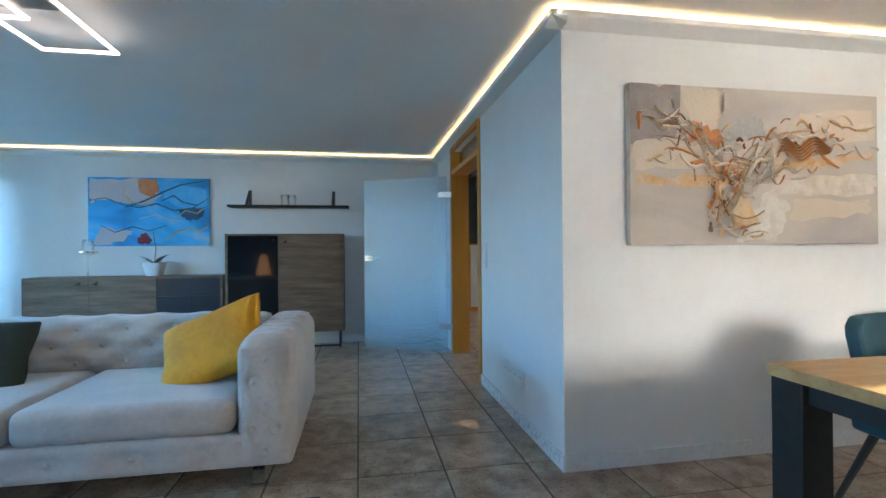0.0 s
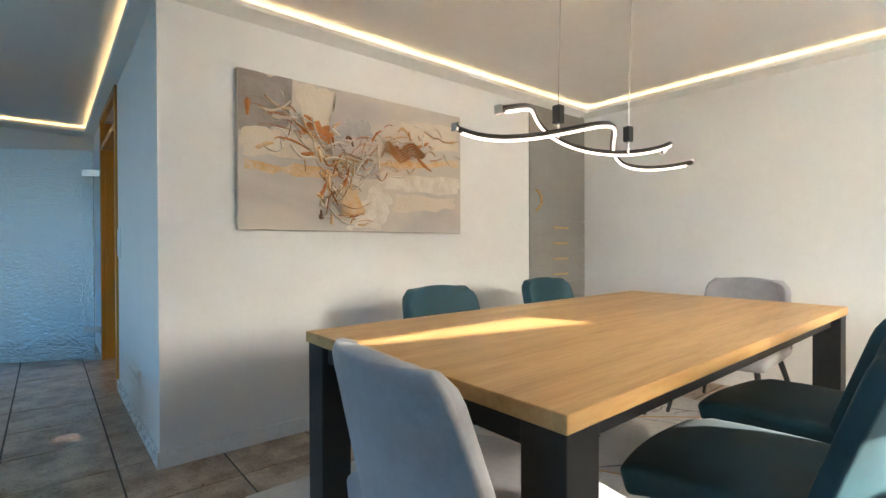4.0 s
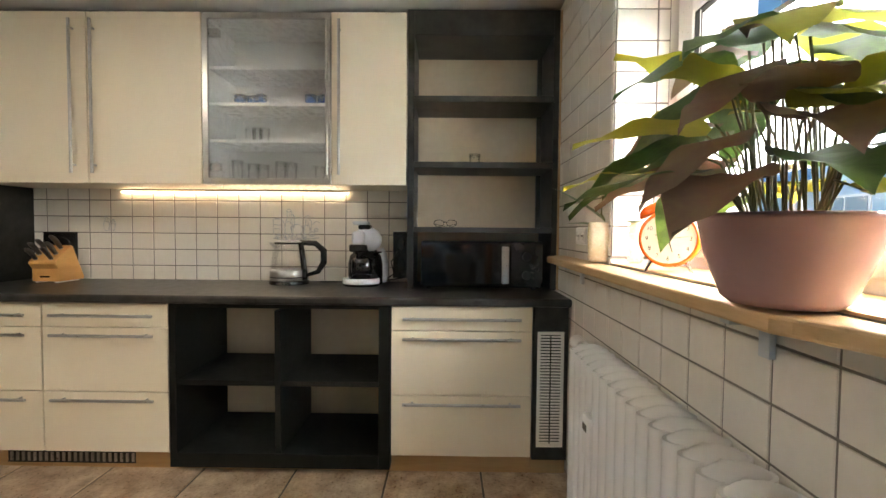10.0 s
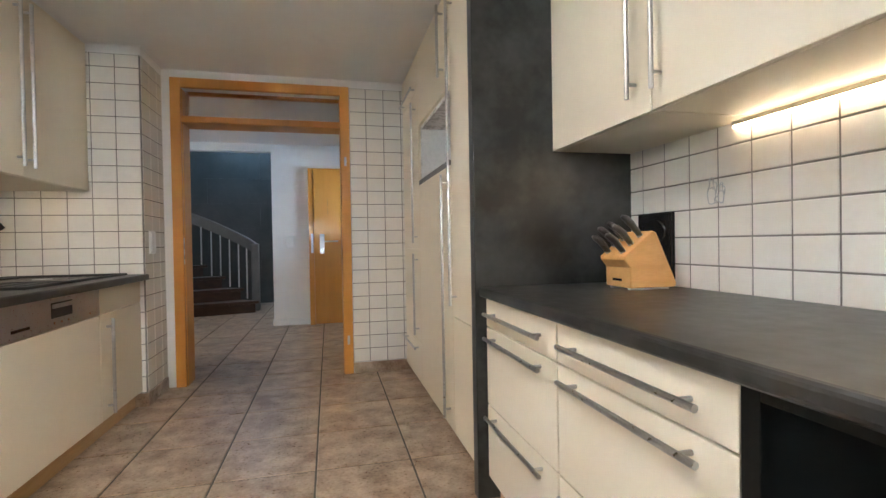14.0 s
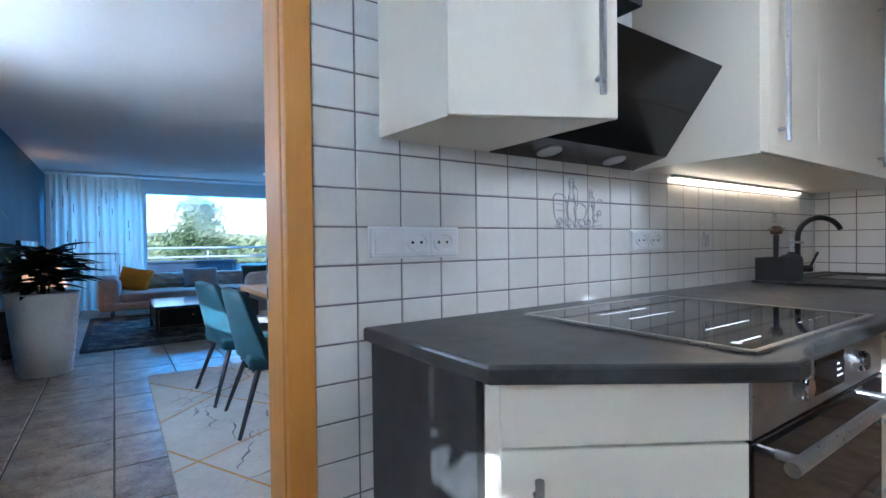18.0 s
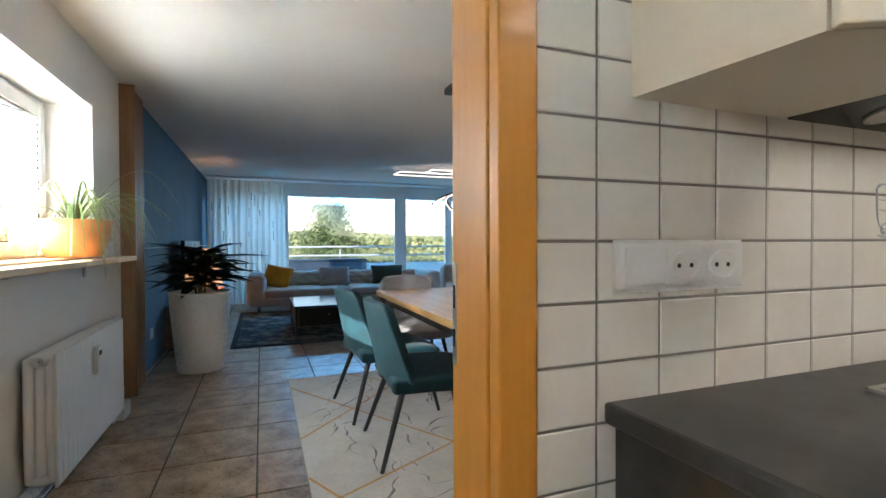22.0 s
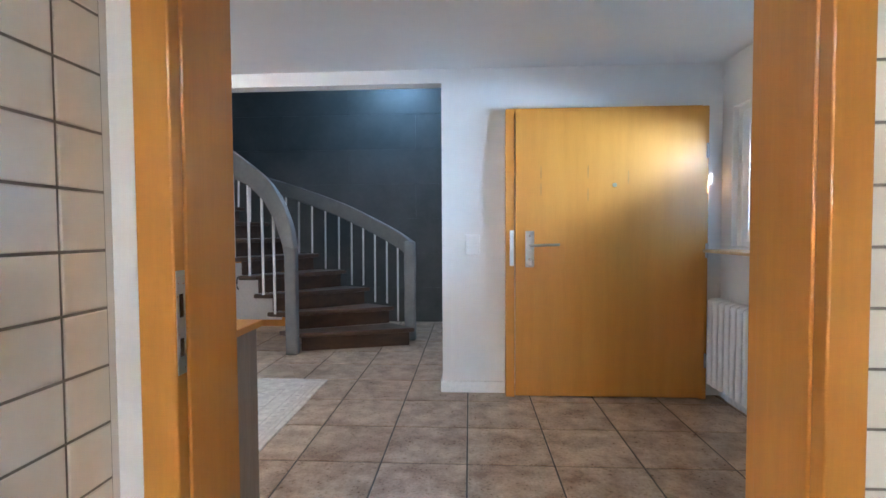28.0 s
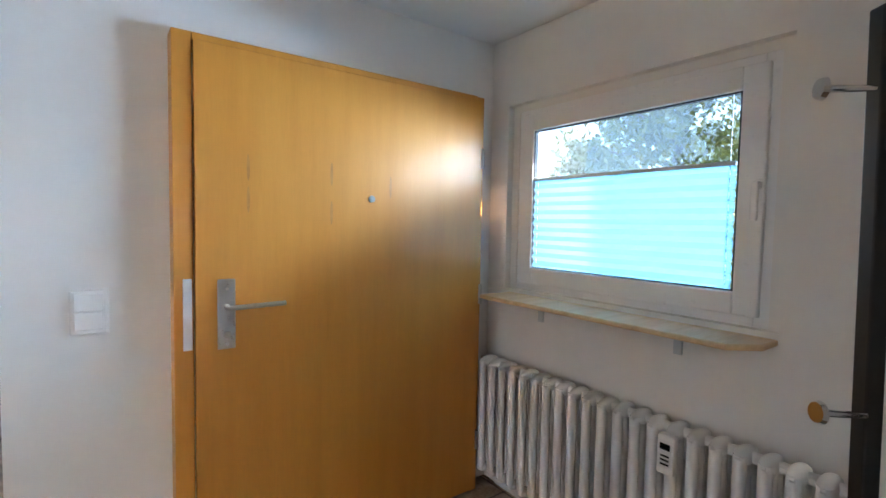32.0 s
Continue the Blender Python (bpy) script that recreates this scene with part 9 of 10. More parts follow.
# ---- outside ----
GROUND = mat("meadow_ground", (0.10, 0.15, 0.05), (0.17, 0.19, 0.08), rough=0.95, scale=0.08, bump=0.2, fine=1.5)
LEAF_A = mat("conifer_needles", (0.06, 0.105, 0.035), (0.14, 0.18, 0.06), rough=0.7, scale=0.8, each=0.3, fine=4)
LEAF_B = mat("autumn_leaves", (0.13, 0.14, 0.02), (0.20, 0.175, 0.035), rough=0.6, scale=1.2, each=0.35, fine=5)
LEAF_C = mat("far_wood_leaves", (0.10, 0.135, 0.055), (0.24, 0.23, 0.10), rough=0.8, scale=0.3, each=0.3, fine=2)
BARK = mat("grey_bark", (0.12, 0.09, 0.06), (0.18, 0.14, 0.10), rough=0.9, scale=6, bump=0.5)
FACADE = mat("pale_blue_facade", (0.50, 0.62, 0.74), (0.44, 0.56, 0.70), rough=0.8, scale=0.6, bump=0.05, fine=8)
FACADE_GLASS = mat("far_window_glass", (0.10, 0.16, 0.24), (0.16, 0.24, 0.34), rough=0.1, scale=0.4)
PARAPET = mat("blue_balcony_parapet", (0.10, 0.26, 0.46), (0.08, 0.22, 0.40), rough=0.6, scale=0.8)
DARK_BLUE = mat("dark_weatherproof_cover", (0.025, 0.04, 0.06), (0.04, 0.06, 0.085), rough=0.7, scale=3, bump=0.2)
PANTILE = mat("brown_roof", (0.12, 0.075, 0.055), (0.16, 0.10, 0.07), rough=0.9, scale=1.5, bump=0.3)

solo("ground", boxes((-400, 400, -400, 400, -6.6, -6.0)), GROUND, "meadow that reaches to the horizon", "ground", kind="structure")

# balcony
slab = solo("balcony_floor", boxes((-6.75, -5.0, -1.75, 6.2, -0.22, -0.02)), BALCONY_WHITE, "pale concrete balcony slab", "balcony", kind="structure")
solo("balcony_wall", boxes((-6.75, -5.0, 6.0, 6.2, -0.02, 2.46)), BALCONY_WHITE, "white balcony side wall in full light", "wall", kind="structure")
solo("balcony_ceiling", boxes((-6.75, -5.0, -1.75, 6.2, 2.46, 2.66)), CEILING, "white underside of the balcony above", "ceiling", kind="structure")
solo("balcony_parapet", boxes((-6.72, -6.6, -1.75, 6.0, -0.02, 0.40)), BALCONY_WHITE, "low concrete balcony parapet", "parapet", kind="structure")
rl = thing("balcony_railing", (-6.5, 2.5, 0.40), "pale steel railing with two round bars", "railing")
for z in (0.845, 1.06):
    part("bar", rods(((-6.5, -1.7, z), (-6.5, 6.0, z), 0.024)), RAIL_PAINT, rl)
for y in (-1.4, 0.05, 1.5, 2.98, 4.45, 5.9):
    part("upright", boxes((-6.58, -6.525, y - 0.02, y + 0.02, 0.0, 1.0)), RAIL_PAINT, rl)
rng = random.Random(7)
for y0, y1 in ((2.08, 2.91), (3.14, 4.27), (4.62, 5.70)):
    b = thing("balcony_planter", (-6.3, (y0 + y1) / 2, -0.02), "white rectangular balcony planter with low plants", "planter", "balcony planters")
    rounded(part("trough", boxes((-6.45, -6.15, y0, y1, -0.02, 0.63), (-6.46, -6.14, y0 - 0.01, y1 + 0.01, 0.63, 0.667)), BALCONY_WHITE, b), 0.01)
    part("soil", box(-6.43, -6.17, y0 + 0.02, y1 - 0.02, 0.66, 0.672), SOIL, b)
    bm = bmesh.new()
    for k in range(60):
        p = Vector((rng.uniform(-6.40, -6.20), rng.uniform(y0 + 0.05, y1 - 0.05), 0.67))
        leaf_mesh(bm, p, p + Vector((rng.uniform(-0.06, 0.06), rng.uniform(-0.08, 0.08), rng.uniform(0.03, 0.11))), 0.014, 0.02, n=2)
    tagged(part("leaves", bm, LEAF_B, b, "small green and reddish leaves"), kind="stuff")
for y0, y1, x0, x1, z1, lab in ((0.1, 2.02, -6.45, -5.95, 0.78, "dark covered bench against the balcony railing"), (5.10, 5.95, -5.75, -5.15, 0.57, "low dark storage box on the balcony")):
    b = thing("storage_box", ((x0 + x1) / 2, (y0 + y1) / 2, -0.02), lab, "box")
    rounded(part("body", box(x0, x1, y0, y1, -0.02, z1 - 0.05), DARK_BLUE, b), 0.015)
    rounded(part("lid", box(x0 - 0.015, x1 + 0.015, y0 - 0.015, y1 + 0.015, z1 - 0.048, z1), DARK_BLUE, b), 0.012)
hp = thing("hanging_pot", (-6.1, 5.70, 2.46), "hanging flower pot on thin wires under the balcony ceiling", "hanging plant")
part("pot", lathe(bmesh.new(), (-6.1, 5.70, 1.60), [(0.08, 0), (0.10, 0.02), (0.135, 0.16), (0.14, 0.17), (0.125, 0.17)]), DARK_BLUE, hp, smooth=True)
for a in (0, 2.1, 4.2):
    part("wire", rods(((-6.1 + 0.13 * math.cos(a), 5.65 + 0.13 * math.sin(a), 1.76), (-6.1, 5.70, 2.2), 0.003), seg=5), IRON, hp)
part("hook", rods(((-6.1, 5.70, 2.19), (-6.1, 5.70, 2.46), 0.005), seg=6), IRON, hp)
bm = bmesh.new()
for k in range(70):
    a = rng.uniform(0, 6.28)
    p = Vector((-6.1 + 0.08 * math.cos(a), 5.65 + 0.08 * math.sin(a), 1.77))
    leaf_mesh(bm, p, p + Vector((0.20 * math.cos(a) * rng.random(), 0.26 * math.sin(a) * rng.random(), rng.uniform(-0.03, 0.12))), 0.018, 0.05, n=2)
tagged(part("foliage", bm, LEAF_C, hp, "trailing green leaves"), kind="stuff")


# trees
def tree(at, top, radius, low, material, label, seed, clumps, size, cone=0.5, category="tree"):
    """Tapered trunk, limbs and a crown of many small leaf clumps with gaps."""
    rng = random.Random(seed)
    x, y, z = at
    ob = thing("tree", at, label, category)
    bm = tube(bmesh.new(), [(x, y, z), (x + 0.1, y, z + (top - z) * 0.4), (x - 0.05, y + 0.1, z + (top - z) * 0.75), (x, y, top - 0.3)], [0.32, 0.24, 0.13, 0.03], seg=9)
    part("trunk", bm, BARK, ob)
    crown = bmesh.new()
    limbs = bmesh.new()
    n_limb = 34
    for k in range(n_limb):
        f = (k + rng.random()) / n_limb
        h = low + (top - low) * f
        a = k * 2.4 + rng.uniform(-0.4, 0.4)
        reach = radius * ((1 - f) ** cone if cone < 2 else math.sin(math.pi * min(1, 0.12 + 0.88 * f)) ** 0.6) * rng.uniform(0.72, 1.12)
        end = Vector((x + reach * math.cos(a), y + reach * math.sin(a), h + reach * rng.uniform(-0.05, 0.25)))
        start = Vector((x, y, h - reach * 0.15))
        tube(limbs, [start, start.lerp(end, 0.5) + Vector((0, 0, 0.12)), end], [0.07, 0.045, 0.012], seg=5)
        for c in range(clumps // n_limb):
            t = rng.uniform(0.15, 1.04)
            o = start.lerp(end, t) + Vector((rng.gauss(0, 1), rng.gauss(0, 1), rng.gauss(0, 0.7))) * radius * 0.11 * (0.5 + t)
            for q in range(4):
                n = Vector((rng.gauss(0, 1), rng.gauss(0, 1), rng.gauss(0.4, 1))).normalized()
                u = n.orthogonal().normalized() * size * rng.uniform(0.5, 1.2)
                v = n.cross(u).normalized() * size * rng.uniform(0.25, 0.6)
                p = o + Vector((rng.gauss(0, 1), rng.gauss(0, 1), rng.gauss(0, 1))) * size * 0.7
                crown.faces.new([crown.verts.new(w) for w in (p - u, p + v * 0.8, p + u, p - v)])
    part("limbs", limbs, BARK, ob)
    me = part("crown", crown, material, ob, "uneven crown of many small clumps")
    return ob


tree((-45, 6.4, -6.0), 5.3, 5.0, -4.0, LEAF_A, "tall dense conifer in full sun", 3, 4200, 0.20, cone=0.85)
tree((17.5, 10.6, -6.0), 5.3, 3.4, -0.8, LEAF_B, "garden tree with yellow-green autumn leaves", 5, 4200, 0.13, cone=3)
tree((19.5, 14.6, -6.0), 3.9, 2.4, -0.8, LEAF_B, "slim garden tree with yellow-green leaves", 6, 1700, 0.15, cone=3)

rng = random.Random(12)
bm = bmesh.new()
for k in range(5200):
    d = rng.uniform(62, 190)
    y = rng.uniform(-110, 140)
    hump = 1.1 * math.sin(y * 0.09) + 0.9 * math.sin(y * 0.23 + 1.0) + 0.5 * math.sin(y * 0.71)
    top = 0.2 + 0.022 * (d - 60) + hump * (0.5 + d / 240)
    h = rng.uniform(-5.5, 0) * rng.random() + top
    s = 0.004 * d * rng.uniform(0.8, 1.7) + 0.2
    n = Vector((rng.gauss(0.8, 0.7), rng.gauss(0, 0.8), rng.gauss(0.4, 0.7))).normalized()
    u = n.orthogonal().normalized() * s
    v = n.cross(u).normalized() * s * 0.8
    p = Vector((-d, y, h))
    bm.faces.new([bm.verts.new(w) for w in (p - u, p + v, p + u * 0.9, p - v)])
solo("far_woods", bm, LEAF_C, "sunlit wooded slope in the distance", "woods", kind="stuff")
bm = bmesh.new()
rows = []
for k in range(61):
    y = -330 + k * 12
    rows.append([(-200, y, -6.2), (-230, y, 1.5 + 1.5 * math.sin(y * 0.02)), (-300, y, 4.6 + 3 * math.sin(y * 0.013 + 1) + 1.2 * math.sin(y * 0.05)), (-370, y, -6.2)])
sheet(bm, rows)
solo("backdrop", bm, LEAF_C, "low wooded hills on the horizon", "hills", kind="structure", smooth=True)

# flats seen through the kitchen and dining windows
hs = thing("apartment_building", (6, -34, -6), "pale blue block of flats with balconies and awnings", "building")
part("wall", box(-16, 26, -40, -34, -6, 7.5), FACADE, hs)
part("roof", boxes((-16.4, 26.4, -40.4, -33.6, 7.5, 7.9)), PANTILE, hs)
for zf in (-5.2, -2.3, 0.6, 3.5):
    for k in range(7):
        x = -13 + k * 6
        w = part("window", boxes((x - 0.9, x + 0.9, -34.02, -33.95, zf + 0.7, zf + 2.2)), PVC, hs)
        part("pane", boxes((x - 0.82, x - 0.04, -33.95, -33.93, zf + 0.78, zf + 2.12), (x + 0.04, x + 0.82, -33.95, -33.93, zf + 0.78, zf + 2.12)), FACADE_GLASS, w)
        if k % 2 == 0:
            b = part("balcony", boxes((x + 1.3, x + 4.6, -34, -32.6, zf - 0.15, zf), (x + 1.3, x + 4.6, -32.68, -32.6, zf, zf + 1.0), (x + 1.3, x + 1.38, -34, -32.68, zf, zf + 1.0), (x + 4.52, x + 4.6, -34, -32.68, zf, zf + 1.0)), PARAPET, hs)
            bm = bmesh.new()
            prism(bm, [(x + 1.4, -34, zf + 2.45), (x + 1.4, -32.5, zf + 1.95), (x + 1.4, -32.5, zf + 1.75), (x + 1.4, -32.56, zf + 1.75), (x + 1.4, -34, zf + 2.38)], (3.1, 0, 0))
            part("awning", bm, BALCONY_WHITE, b, "pale fabric awning")

hs = thing("apartment_building", (28, -16, -6), "tall pale blue block of flats with stacked balconies", "building")
part("wall", box(18, 44, -24, -13, -6, 19), FACADE, hs)
part("roof", boxes((17.6, 44.4, -24.4, -12.6, 19, 19.5)), PANTILE, hs)
for zf in (-5.4, -2.6, 0.2, 3.0, 5.8, 8.6, 11.4, 14.2):
    for k in range(5):
        x = 20 + k * 5
        w = part("window", boxes((x - 0.9, x + 0.9, -13.02, -12.95, zf + 0.8, zf + 2.2)), PVC, hs)
        part("pane", boxes((x - 0.82, x - 0.04, -12.95, -12.93, zf + 0.88, zf + 2.12), (x + 0.04, x + 0.82, -12.95, -12.93, zf + 0.88, zf + 2.12)), FACADE_GLASS, w)
        b = part("balcony", boxes((x + 1.2, x + 4.0, -13, -11.6, zf - 0.15, zf), (x + 1.2, x + 4.0, -11.68, -11.6, zf, zf + 1.0), (x + 1.2, x + 1.28, -13, -11.68, zf, zf + 1.0), (x + 3.92, x + 4.0, -13, -11.68, zf, zf + 1.0)), PARAPET, hs)

# ---- tiles: floors and walls, last ----
def tile_mesh(name, axes, u, v, d0, d1, material, cut=0.003):
    """A flat tile with a small chamfer; axes: the two ways it spreads, and the way it faces."""
    bm = bmesh.new()
    ring = [(-u, -v), (u, -v), (u, v), (-u, v)]
    def at(a, b, h):
        p = [0.0, 0.0, 0.0]
        p[axes[0]], p[axes[1]], p[axes[2]] = a, b, h
        return bm.verts.new(p)
    low = [at(a, b, d0) for a, b in ring]
    mid = [at(a, b, d1 - (d1 - d0) * 0.35) for a, b in ring]
    top = [at(a - math.copysign(cut, a), b - math.copysign(cut, b), d1) for a, b in ring]
    for r, s in ((low, mid), (mid, top)):
        for k in range(4):
            bm.faces.new((r[k], r[(k + 1) % 4], s[(k + 1) % 4], s[k]))
    bm.faces.new(top)
    return finish(bm, name, material)


def lay(parent, meshes, name, where):
    ob = new(name, meshes)
    ob.parent = parent
    ob.location = where
    return ob


# floor: one grid through all rooms
floor_ob = bpy.data.objects["floor"]
PX, PY, OX, OY = 0.450, 0.4578, 0.345, 2.845
floor_me = tile_mesh("tile", (0, 1, 2), PX / 2 - 0.0045, PY / 2 - 0.0045, -0.012, 0.0, FLOOR_TILE)
rest = bmesh.new()
count = 0
for i in range(-12, 18):
    for j in range(-10, 16):
        x, y = OX + (i + 0.5) * PX, OY + (j + 0.5) * PY
        kitchen_part = 4.5 < x < 7.6 and -1.5 < y < 4.3
        hall_part = 4.4 < x < 8.1 and 4.2 < y < 7.2
        dining_part = 0.6 < x < 4.6 and -1.4 < y < 2.9
        living_part = -0.8 < x < 1.1 and -1.4 < y < 6.3
        if count < 300 and (kitchen_part or hall_part or dining_part or living_part):
            lay(floor_ob, floor_me, "tile", (x, y, 0.0))
            count += 1
        elif x > -4.9 and y < 9.6:
            a, b, c = PX / 2 - 0.0045, PY / 2 - 0.0045, 0.003
            lo = [rest.verts.new((x + p * a, y + q * b, -0.004)) for p, q in ((-1, -1), (1, -1), (1, 1), (-1, 1))]
            hi = [rest.verts.new((x + p * (a - c), y + q * (b - c), 0.0)) for p, q in ((-1, -1), (1, -1), (1, 1), (-1, 1))]
            for k in range(4):
                rest.faces.new((lo[k], lo[(k + 1) % 4], hi[(k + 1) % 4], hi[k]))
            rest.faces.new(hi)
ob = part("far_tiles", rest, FLOOR_TILE, floor_ob)
tagged(ob, kind="stuff")

# walls
TP = 0.0045


def tiled(owner_name, axis, face, out, u0, pu, z0, pz, zones, skip=()):
    """Tiles on a wall. axis: the way along the wall; zones: (u, u, z, z) to be covered; skip: holes."""
    owner = bpy.data.objects[owner_name]
    ui, fi = (0, 1) if axis == "x" else (1, 0)
    kept = {}
    g = bmesh.new()
    for a0, a1, b0, b1 in zones:
        lo, hi = sorted((face, face + out * 0.0015))
        bx(g, *((a0, a1, lo, hi) if axis == "x" else (lo, hi, a0, a1)), b0, b1)
        i0, i1 = math.floor((a0 - u0) / pu), math.ceil((a1 - u0) / pu)
        j0, j1 = math.floor((b0 - z0) / pz), math.ceil((b1 - z0) / pz)
        for i in range(i0, i1):
            for j in range(j0, j1):
                ua, ub = max(u0 + i * pu, a0), min(u0 + (i + 1) * pu, a1)
                za, zb = max(z0 + j * pz, b0), min(z0 + (j + 1) * pz, b1)
                if ub - ua < 0.015 or zb - za < 0.015:
                    continue
                if any(s[0] < (ua + ub) / 2 < s[1] and s[2] < (za + zb) / 2 < s[3] for s in skip):
                    continue
                key = (round(ub - ua, 3), round(zb - za, 3))
                if key not in kept:
                    d0, d1 = sorted((0.0, out * TP))
                    if out < 0:
                        d0, d1 = 0.0, -TP
                    kept[key] = tile_mesh("tile", (ui, 2, fi), key[0] / 2 - 0.0028, key[1] / 2 - 0.0028, d0 if out > 0 else 0.0, d1, WALL_TILE, cut=0.002)
                p = [0.0, 0.0, (za + zb) / 2]
                p[ui], p[fi] = (ua + ub) / 2, face
                lay(owner, kept[key], "tile", p)
    part("joint_bed", g, WALL_GROUT, owner)


tiled("wall_kitchen_door", "y", X_KIT, 1, 0.222, 0.1437, 0.954, 0.1078, [(0.096, 0.3657, 0.0, 2.34), (0.3657, 3.63, 0.846, 1.60)])
tiled("wall_kitchen_hall", "x", 3.635, -1, 5.38, 0.1440, 0.954, 0.1078, [(X_KIT + 0.006, 5.53, 0.88, 2.335), (5.32, 5.53, 0.09, 0.88)])
tiled("wall_kitchen_hall", "y", 5.53, 1, 3.635, 0.1440, 0.954, 0.1078, [(3.635, Y_KN - 0.02, 0.09, 2.335)])
tiled("wall_kitchen_hall", "x", Y_KN, -1, 7.04, 0.1440, 0.092, 0.1078, [(6.907, 7.42, 0.092, 2.33)])
tiled("wall_kitchen_east", "y", X_KE, -1, 1.59, 0.1335, 1.061, 0.1010, [(-0.50, 1.95, 0.87, 1.46)])
tiled("wall_kitchen_window", "x", Y_KS, 1, 5.203, 0.1495, 0.992, 0.1115,
      [(X_KIT + 0.006, KW[0], 0.0, CEIL), (KW[0], KW[1], 0.0, KW[2]), (KW[0], KW[1], KW[3], CEIL), (KW[1], 7.85, 0.0, CEIL)])
# reveals of the kitchen window
tiled("wall_kitchen_window", "y", KW[1], -1, Y_KS, 0.1495, 0.992, 0.1115, [(-1.44, Y_KS, KW[2] + 0.02, KW[3])])
tiled("wall_kitchen_window", "y", KW[0], 1, Y_KS, 0.1495, 0.992, 0.1115, [(-1.44, Y_KS, KW[2] + 0.02, KW[3])])
owner = bpy.data.objects["wall_kitchen_window"]
me = None
for k in range(10):
    x0 = KW[0] + k * 0.138
    if me is None:
        me = tile_mesh("tile", (0, 1, 2), 0.0662, 0.094, 0.0, -TP, WALL_TILE, cut=0.002)
    lay(owner, me, "tile", (x0 + 0.069, Y_KS - 0.0975, KW[3]))

# tile skirting
for owner_name, pieces in (("wall_kitchen_hall", ((5.32, 5.53, 3.627, 3.635, 0, 0.088), (5.53, 5.538, 3.627, 4.03, 0, 0.088), (6.907, 7.42, 4.037, Y_KN, 0, 0.088))),):
    for pc_ in pieces:
        ob = new("skirting_tile", finish(box(*pc_), "skirting_tile", FLOOR_TILE))
        ob.parent = bpy.data.objects[owner_name]

# sketches on single decor tiles
INK = mat("blue_grey_tile_sketch", (0.33, 0.38, 0.42), (0.45, 0.42, 0.40), rough=0.4, scale=30)
INK2 = mat("faint_sketch_wash", (0.62, 0.63, 0.62), (0.58, 0.55, 0.50), rough=0.35, scale=40)


def sketch(owner_name, origin, du, size, lines, label, seed):
    """Faint brush lines; each line is a run of (u, v) on a unit square, drawn twice with a loose hand."""
    owner = bpy.data.objects[owner_name]
    rng = random.Random(seed)
    o, du = Vector(origin), Vector(du)
    bm = bmesh.new()
    for line in lines:
        for again in range(2):
            du_, dv_ = rng.uniform(-0.012, 0.012), rng.uniform(-0.012, 0.012)
            run = smooth_path([(u + du_ + rng.uniform(-0.008, 0.008), v + dv_, 0) for u, v in line], 4)
            pts = [o + du * (size[0] * p.x) + Vector((0, 0, size[1] * p.y)) for p in run]
            tube(bm, pts, [0.0009 + 0.0012 * abs(math.sin(k * 0.8 + seed)) for k in range(len(pts))], seg=4)
    return tagged(part("tile_sketch", bm, INK if seed % 2 else INK2, owner, label), kind="stuff")


def jug_lines(x, w, h):
    return [[(x - w * 0.3, 0.95 * h), (x - w * 0.22, 0.75 * h), (x - w * 0.5, 0.45 * h), (x - w * 0.42, 0.12 * h), (x - w * 0.3, 0.04)],
            [(x + w * 0.3, 0.95 * h), (x + w * 0.22, 0.75 * h), (x + w * 0.5, 0.45 * h), (x + w * 0.42, 0.12 * h), (x + w * 0.3, 0.04)],
            [(x - w * 0.3, 0.95 * h), (x, h), (x + w * 0.3, 0.95 * h), (x, 0.9 * h), (x - w * 0.3, 0.95 * h)], [(x - w * 0.3, 0.04), (x, 0.01), (x + w * 0.3, 0.04)],
            [(x + w * 0.28, 0.85 * h), (x + w * 0.7, 0.75 * h), (x + w * 0.6, 0.45 * h), (x + w * 0.48, 0.4 * h)], [(x - w * 0.2, 0.6 * h), (x + w * 0.1, 0.62 * h), (x + w * 0.3, 0.55 * h)]]


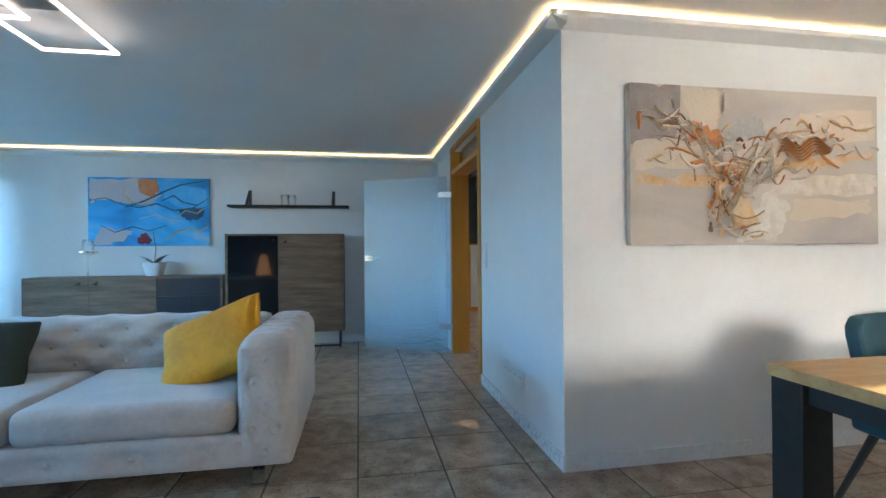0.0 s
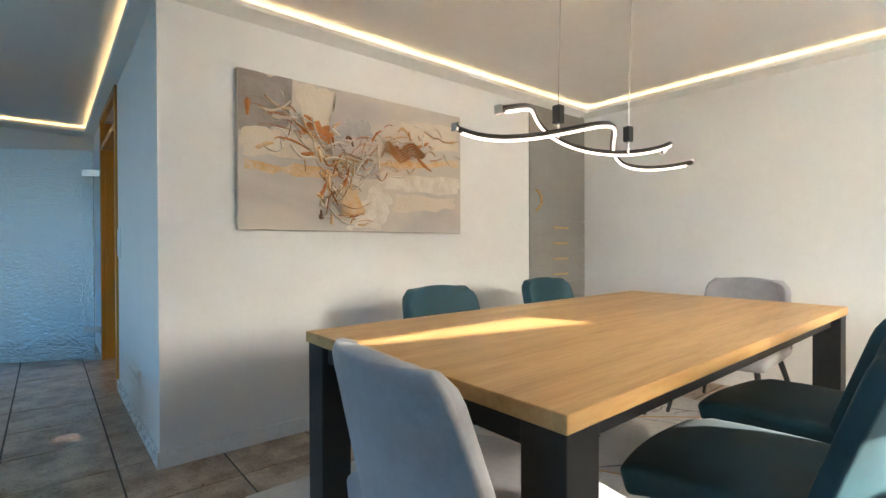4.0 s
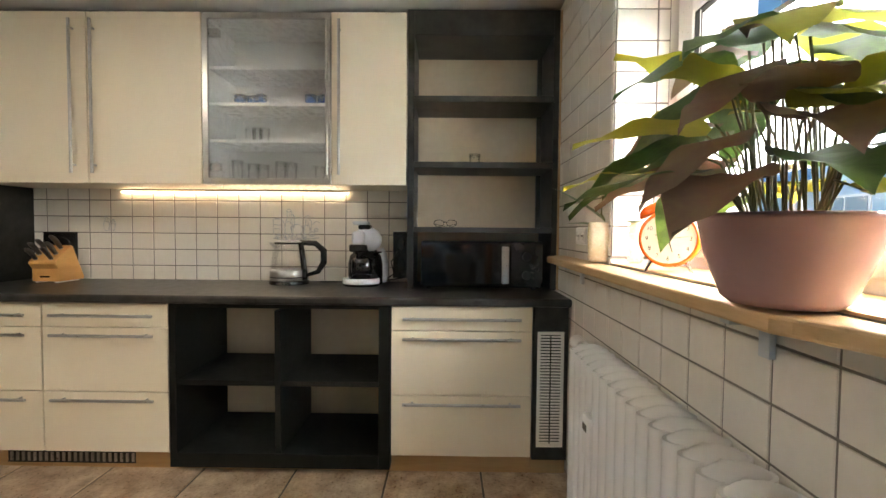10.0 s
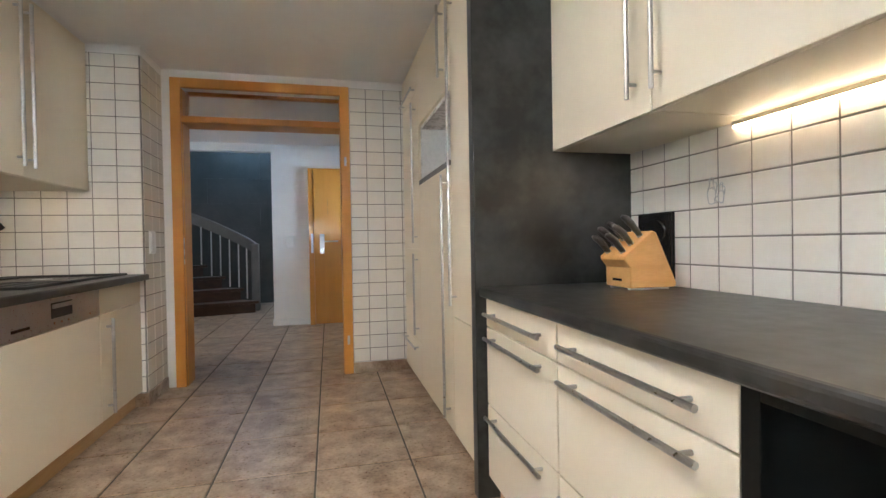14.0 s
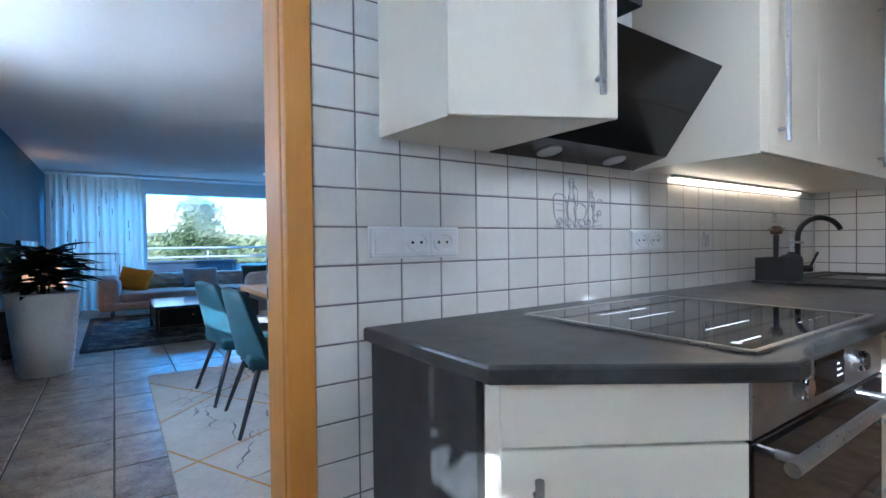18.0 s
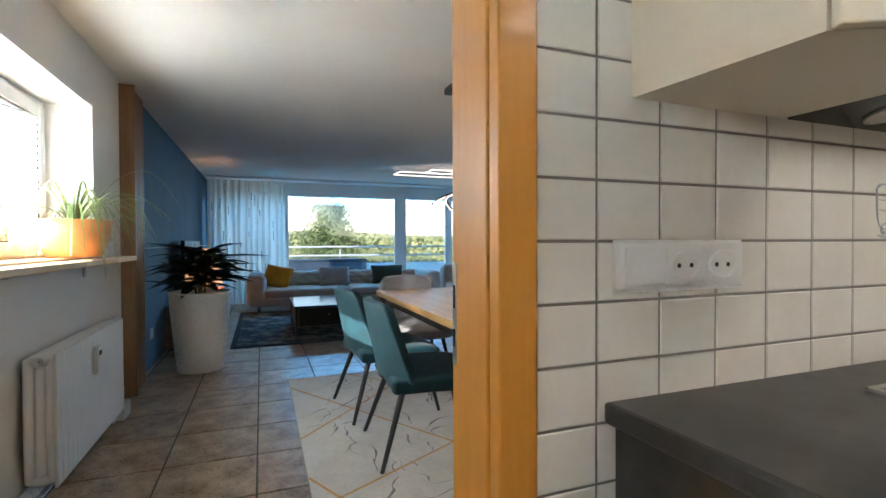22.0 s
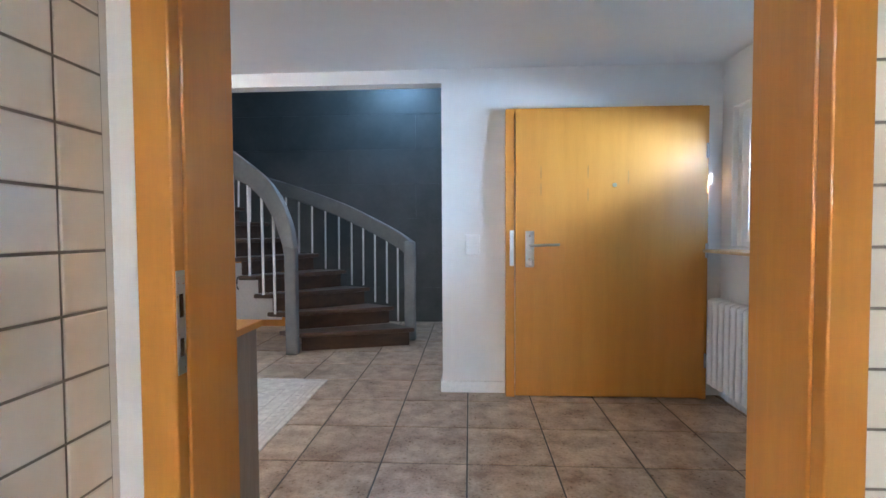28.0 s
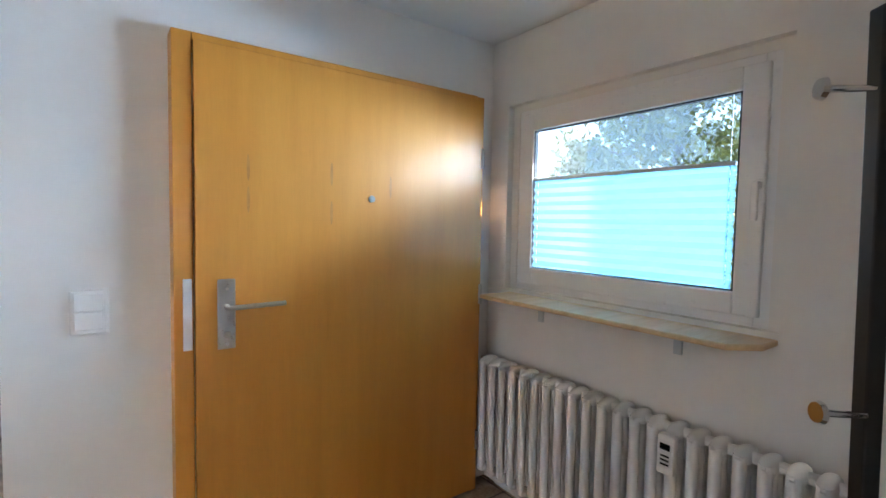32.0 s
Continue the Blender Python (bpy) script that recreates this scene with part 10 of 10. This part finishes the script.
def fruit_lines(x, y, r):
    return [[(x + r * math.cos(a), y + r * 1.2 * math.sin(a)) for a in (0, 0.9, 1.8, 2.7, 3.6, 4.5, 5.4, 6.1)], [(x, y + r * 1.1), (x + r * 0.3, y + r * 1.7)], [(x - r * 0.4, y - r * 0.2), (x - r * 0.1, y - r * 0.6), (x + r * 0.4, y - r * 0.5)]]


STILL = jug_lines(0.36, 0.16, 0.98) + jug_lines(0.74, 0.12, 0.80) + [[(0.02, 0.62), (0.10, 0.68), (0.24, 0.60), (0.26, 0.22), (0.05, 0.20), (0.02, 0.62)], [(0.05, 0.5), (0.22, 0.48)], [(0.05, 0.38), (0.24, 0.36)],
         [(0.03, 0.08), (0.3, 0.02), (0.6, 0.05), (0.97, 0.10)], [(0.40, 0.42), (0.52, 0.52), (0.64, 0.42), (0.60, 0.22), (0.44, 0.22), (0.40, 0.42)], [(0.85, 0.52), (0.92, 0.62), (0.99, 0.58)]]
for fx, fy, fr in ((0.30, 0.14, 0.06), (0.44, 0.12, 0.05), (0.56, 0.13, 0.06), (0.68, 0.15, 0.05), (0.84, 0.22, 0.06), (0.13, 0.15, 0.05), (0.92, 0.34, 0.04)):
    STILL = STILL + fruit_lines(fx, fy, fr)
JUG = jug_lines(0.32, 0.34, 0.92) + jug_lines(0.74, 0.22, 0.70) + fruit_lines(0.55, 0.14, 0.09)
SX = X_KIT + TP + 0.0006
sketch("wall_kitchen_door", (SX, 1.02, 1.165), (0, 1, 0), (0.30, 0.205), STILL, "painted still life with jug and fruit", 3)
sketch("wall_kitchen_door", (SX, 2.11, 1.085), (0, 1, 0), (0.09, 0.085), JUG, "small painted jug", 5)
sketch("wall_kitchen_door", (SX, 2.94, 1.215), (0, 1, 0), (0.09, 0.085), JUG, "small painted jug", 7)
EX = X_KE - TP - 0.0006
sketch("wall_kitchen_east", (EX, 1.515, 1.175), (0, -1, 0), (0.10, 0.10), JUG, "small painted jug", 9)
sketch("wall_kitchen_east", (EX, 0.45, 1.12), (0, -1, 0), (0.30, 0.20), STILL, "painted still life with jug and fruit", 11)
sketch("wall_kitchen_window", (5.17, Y_KS + TP + 0.0006, 1.47), (-1, 0, 0), (0.10, 0.09), JUG, "small painted jug", 13)
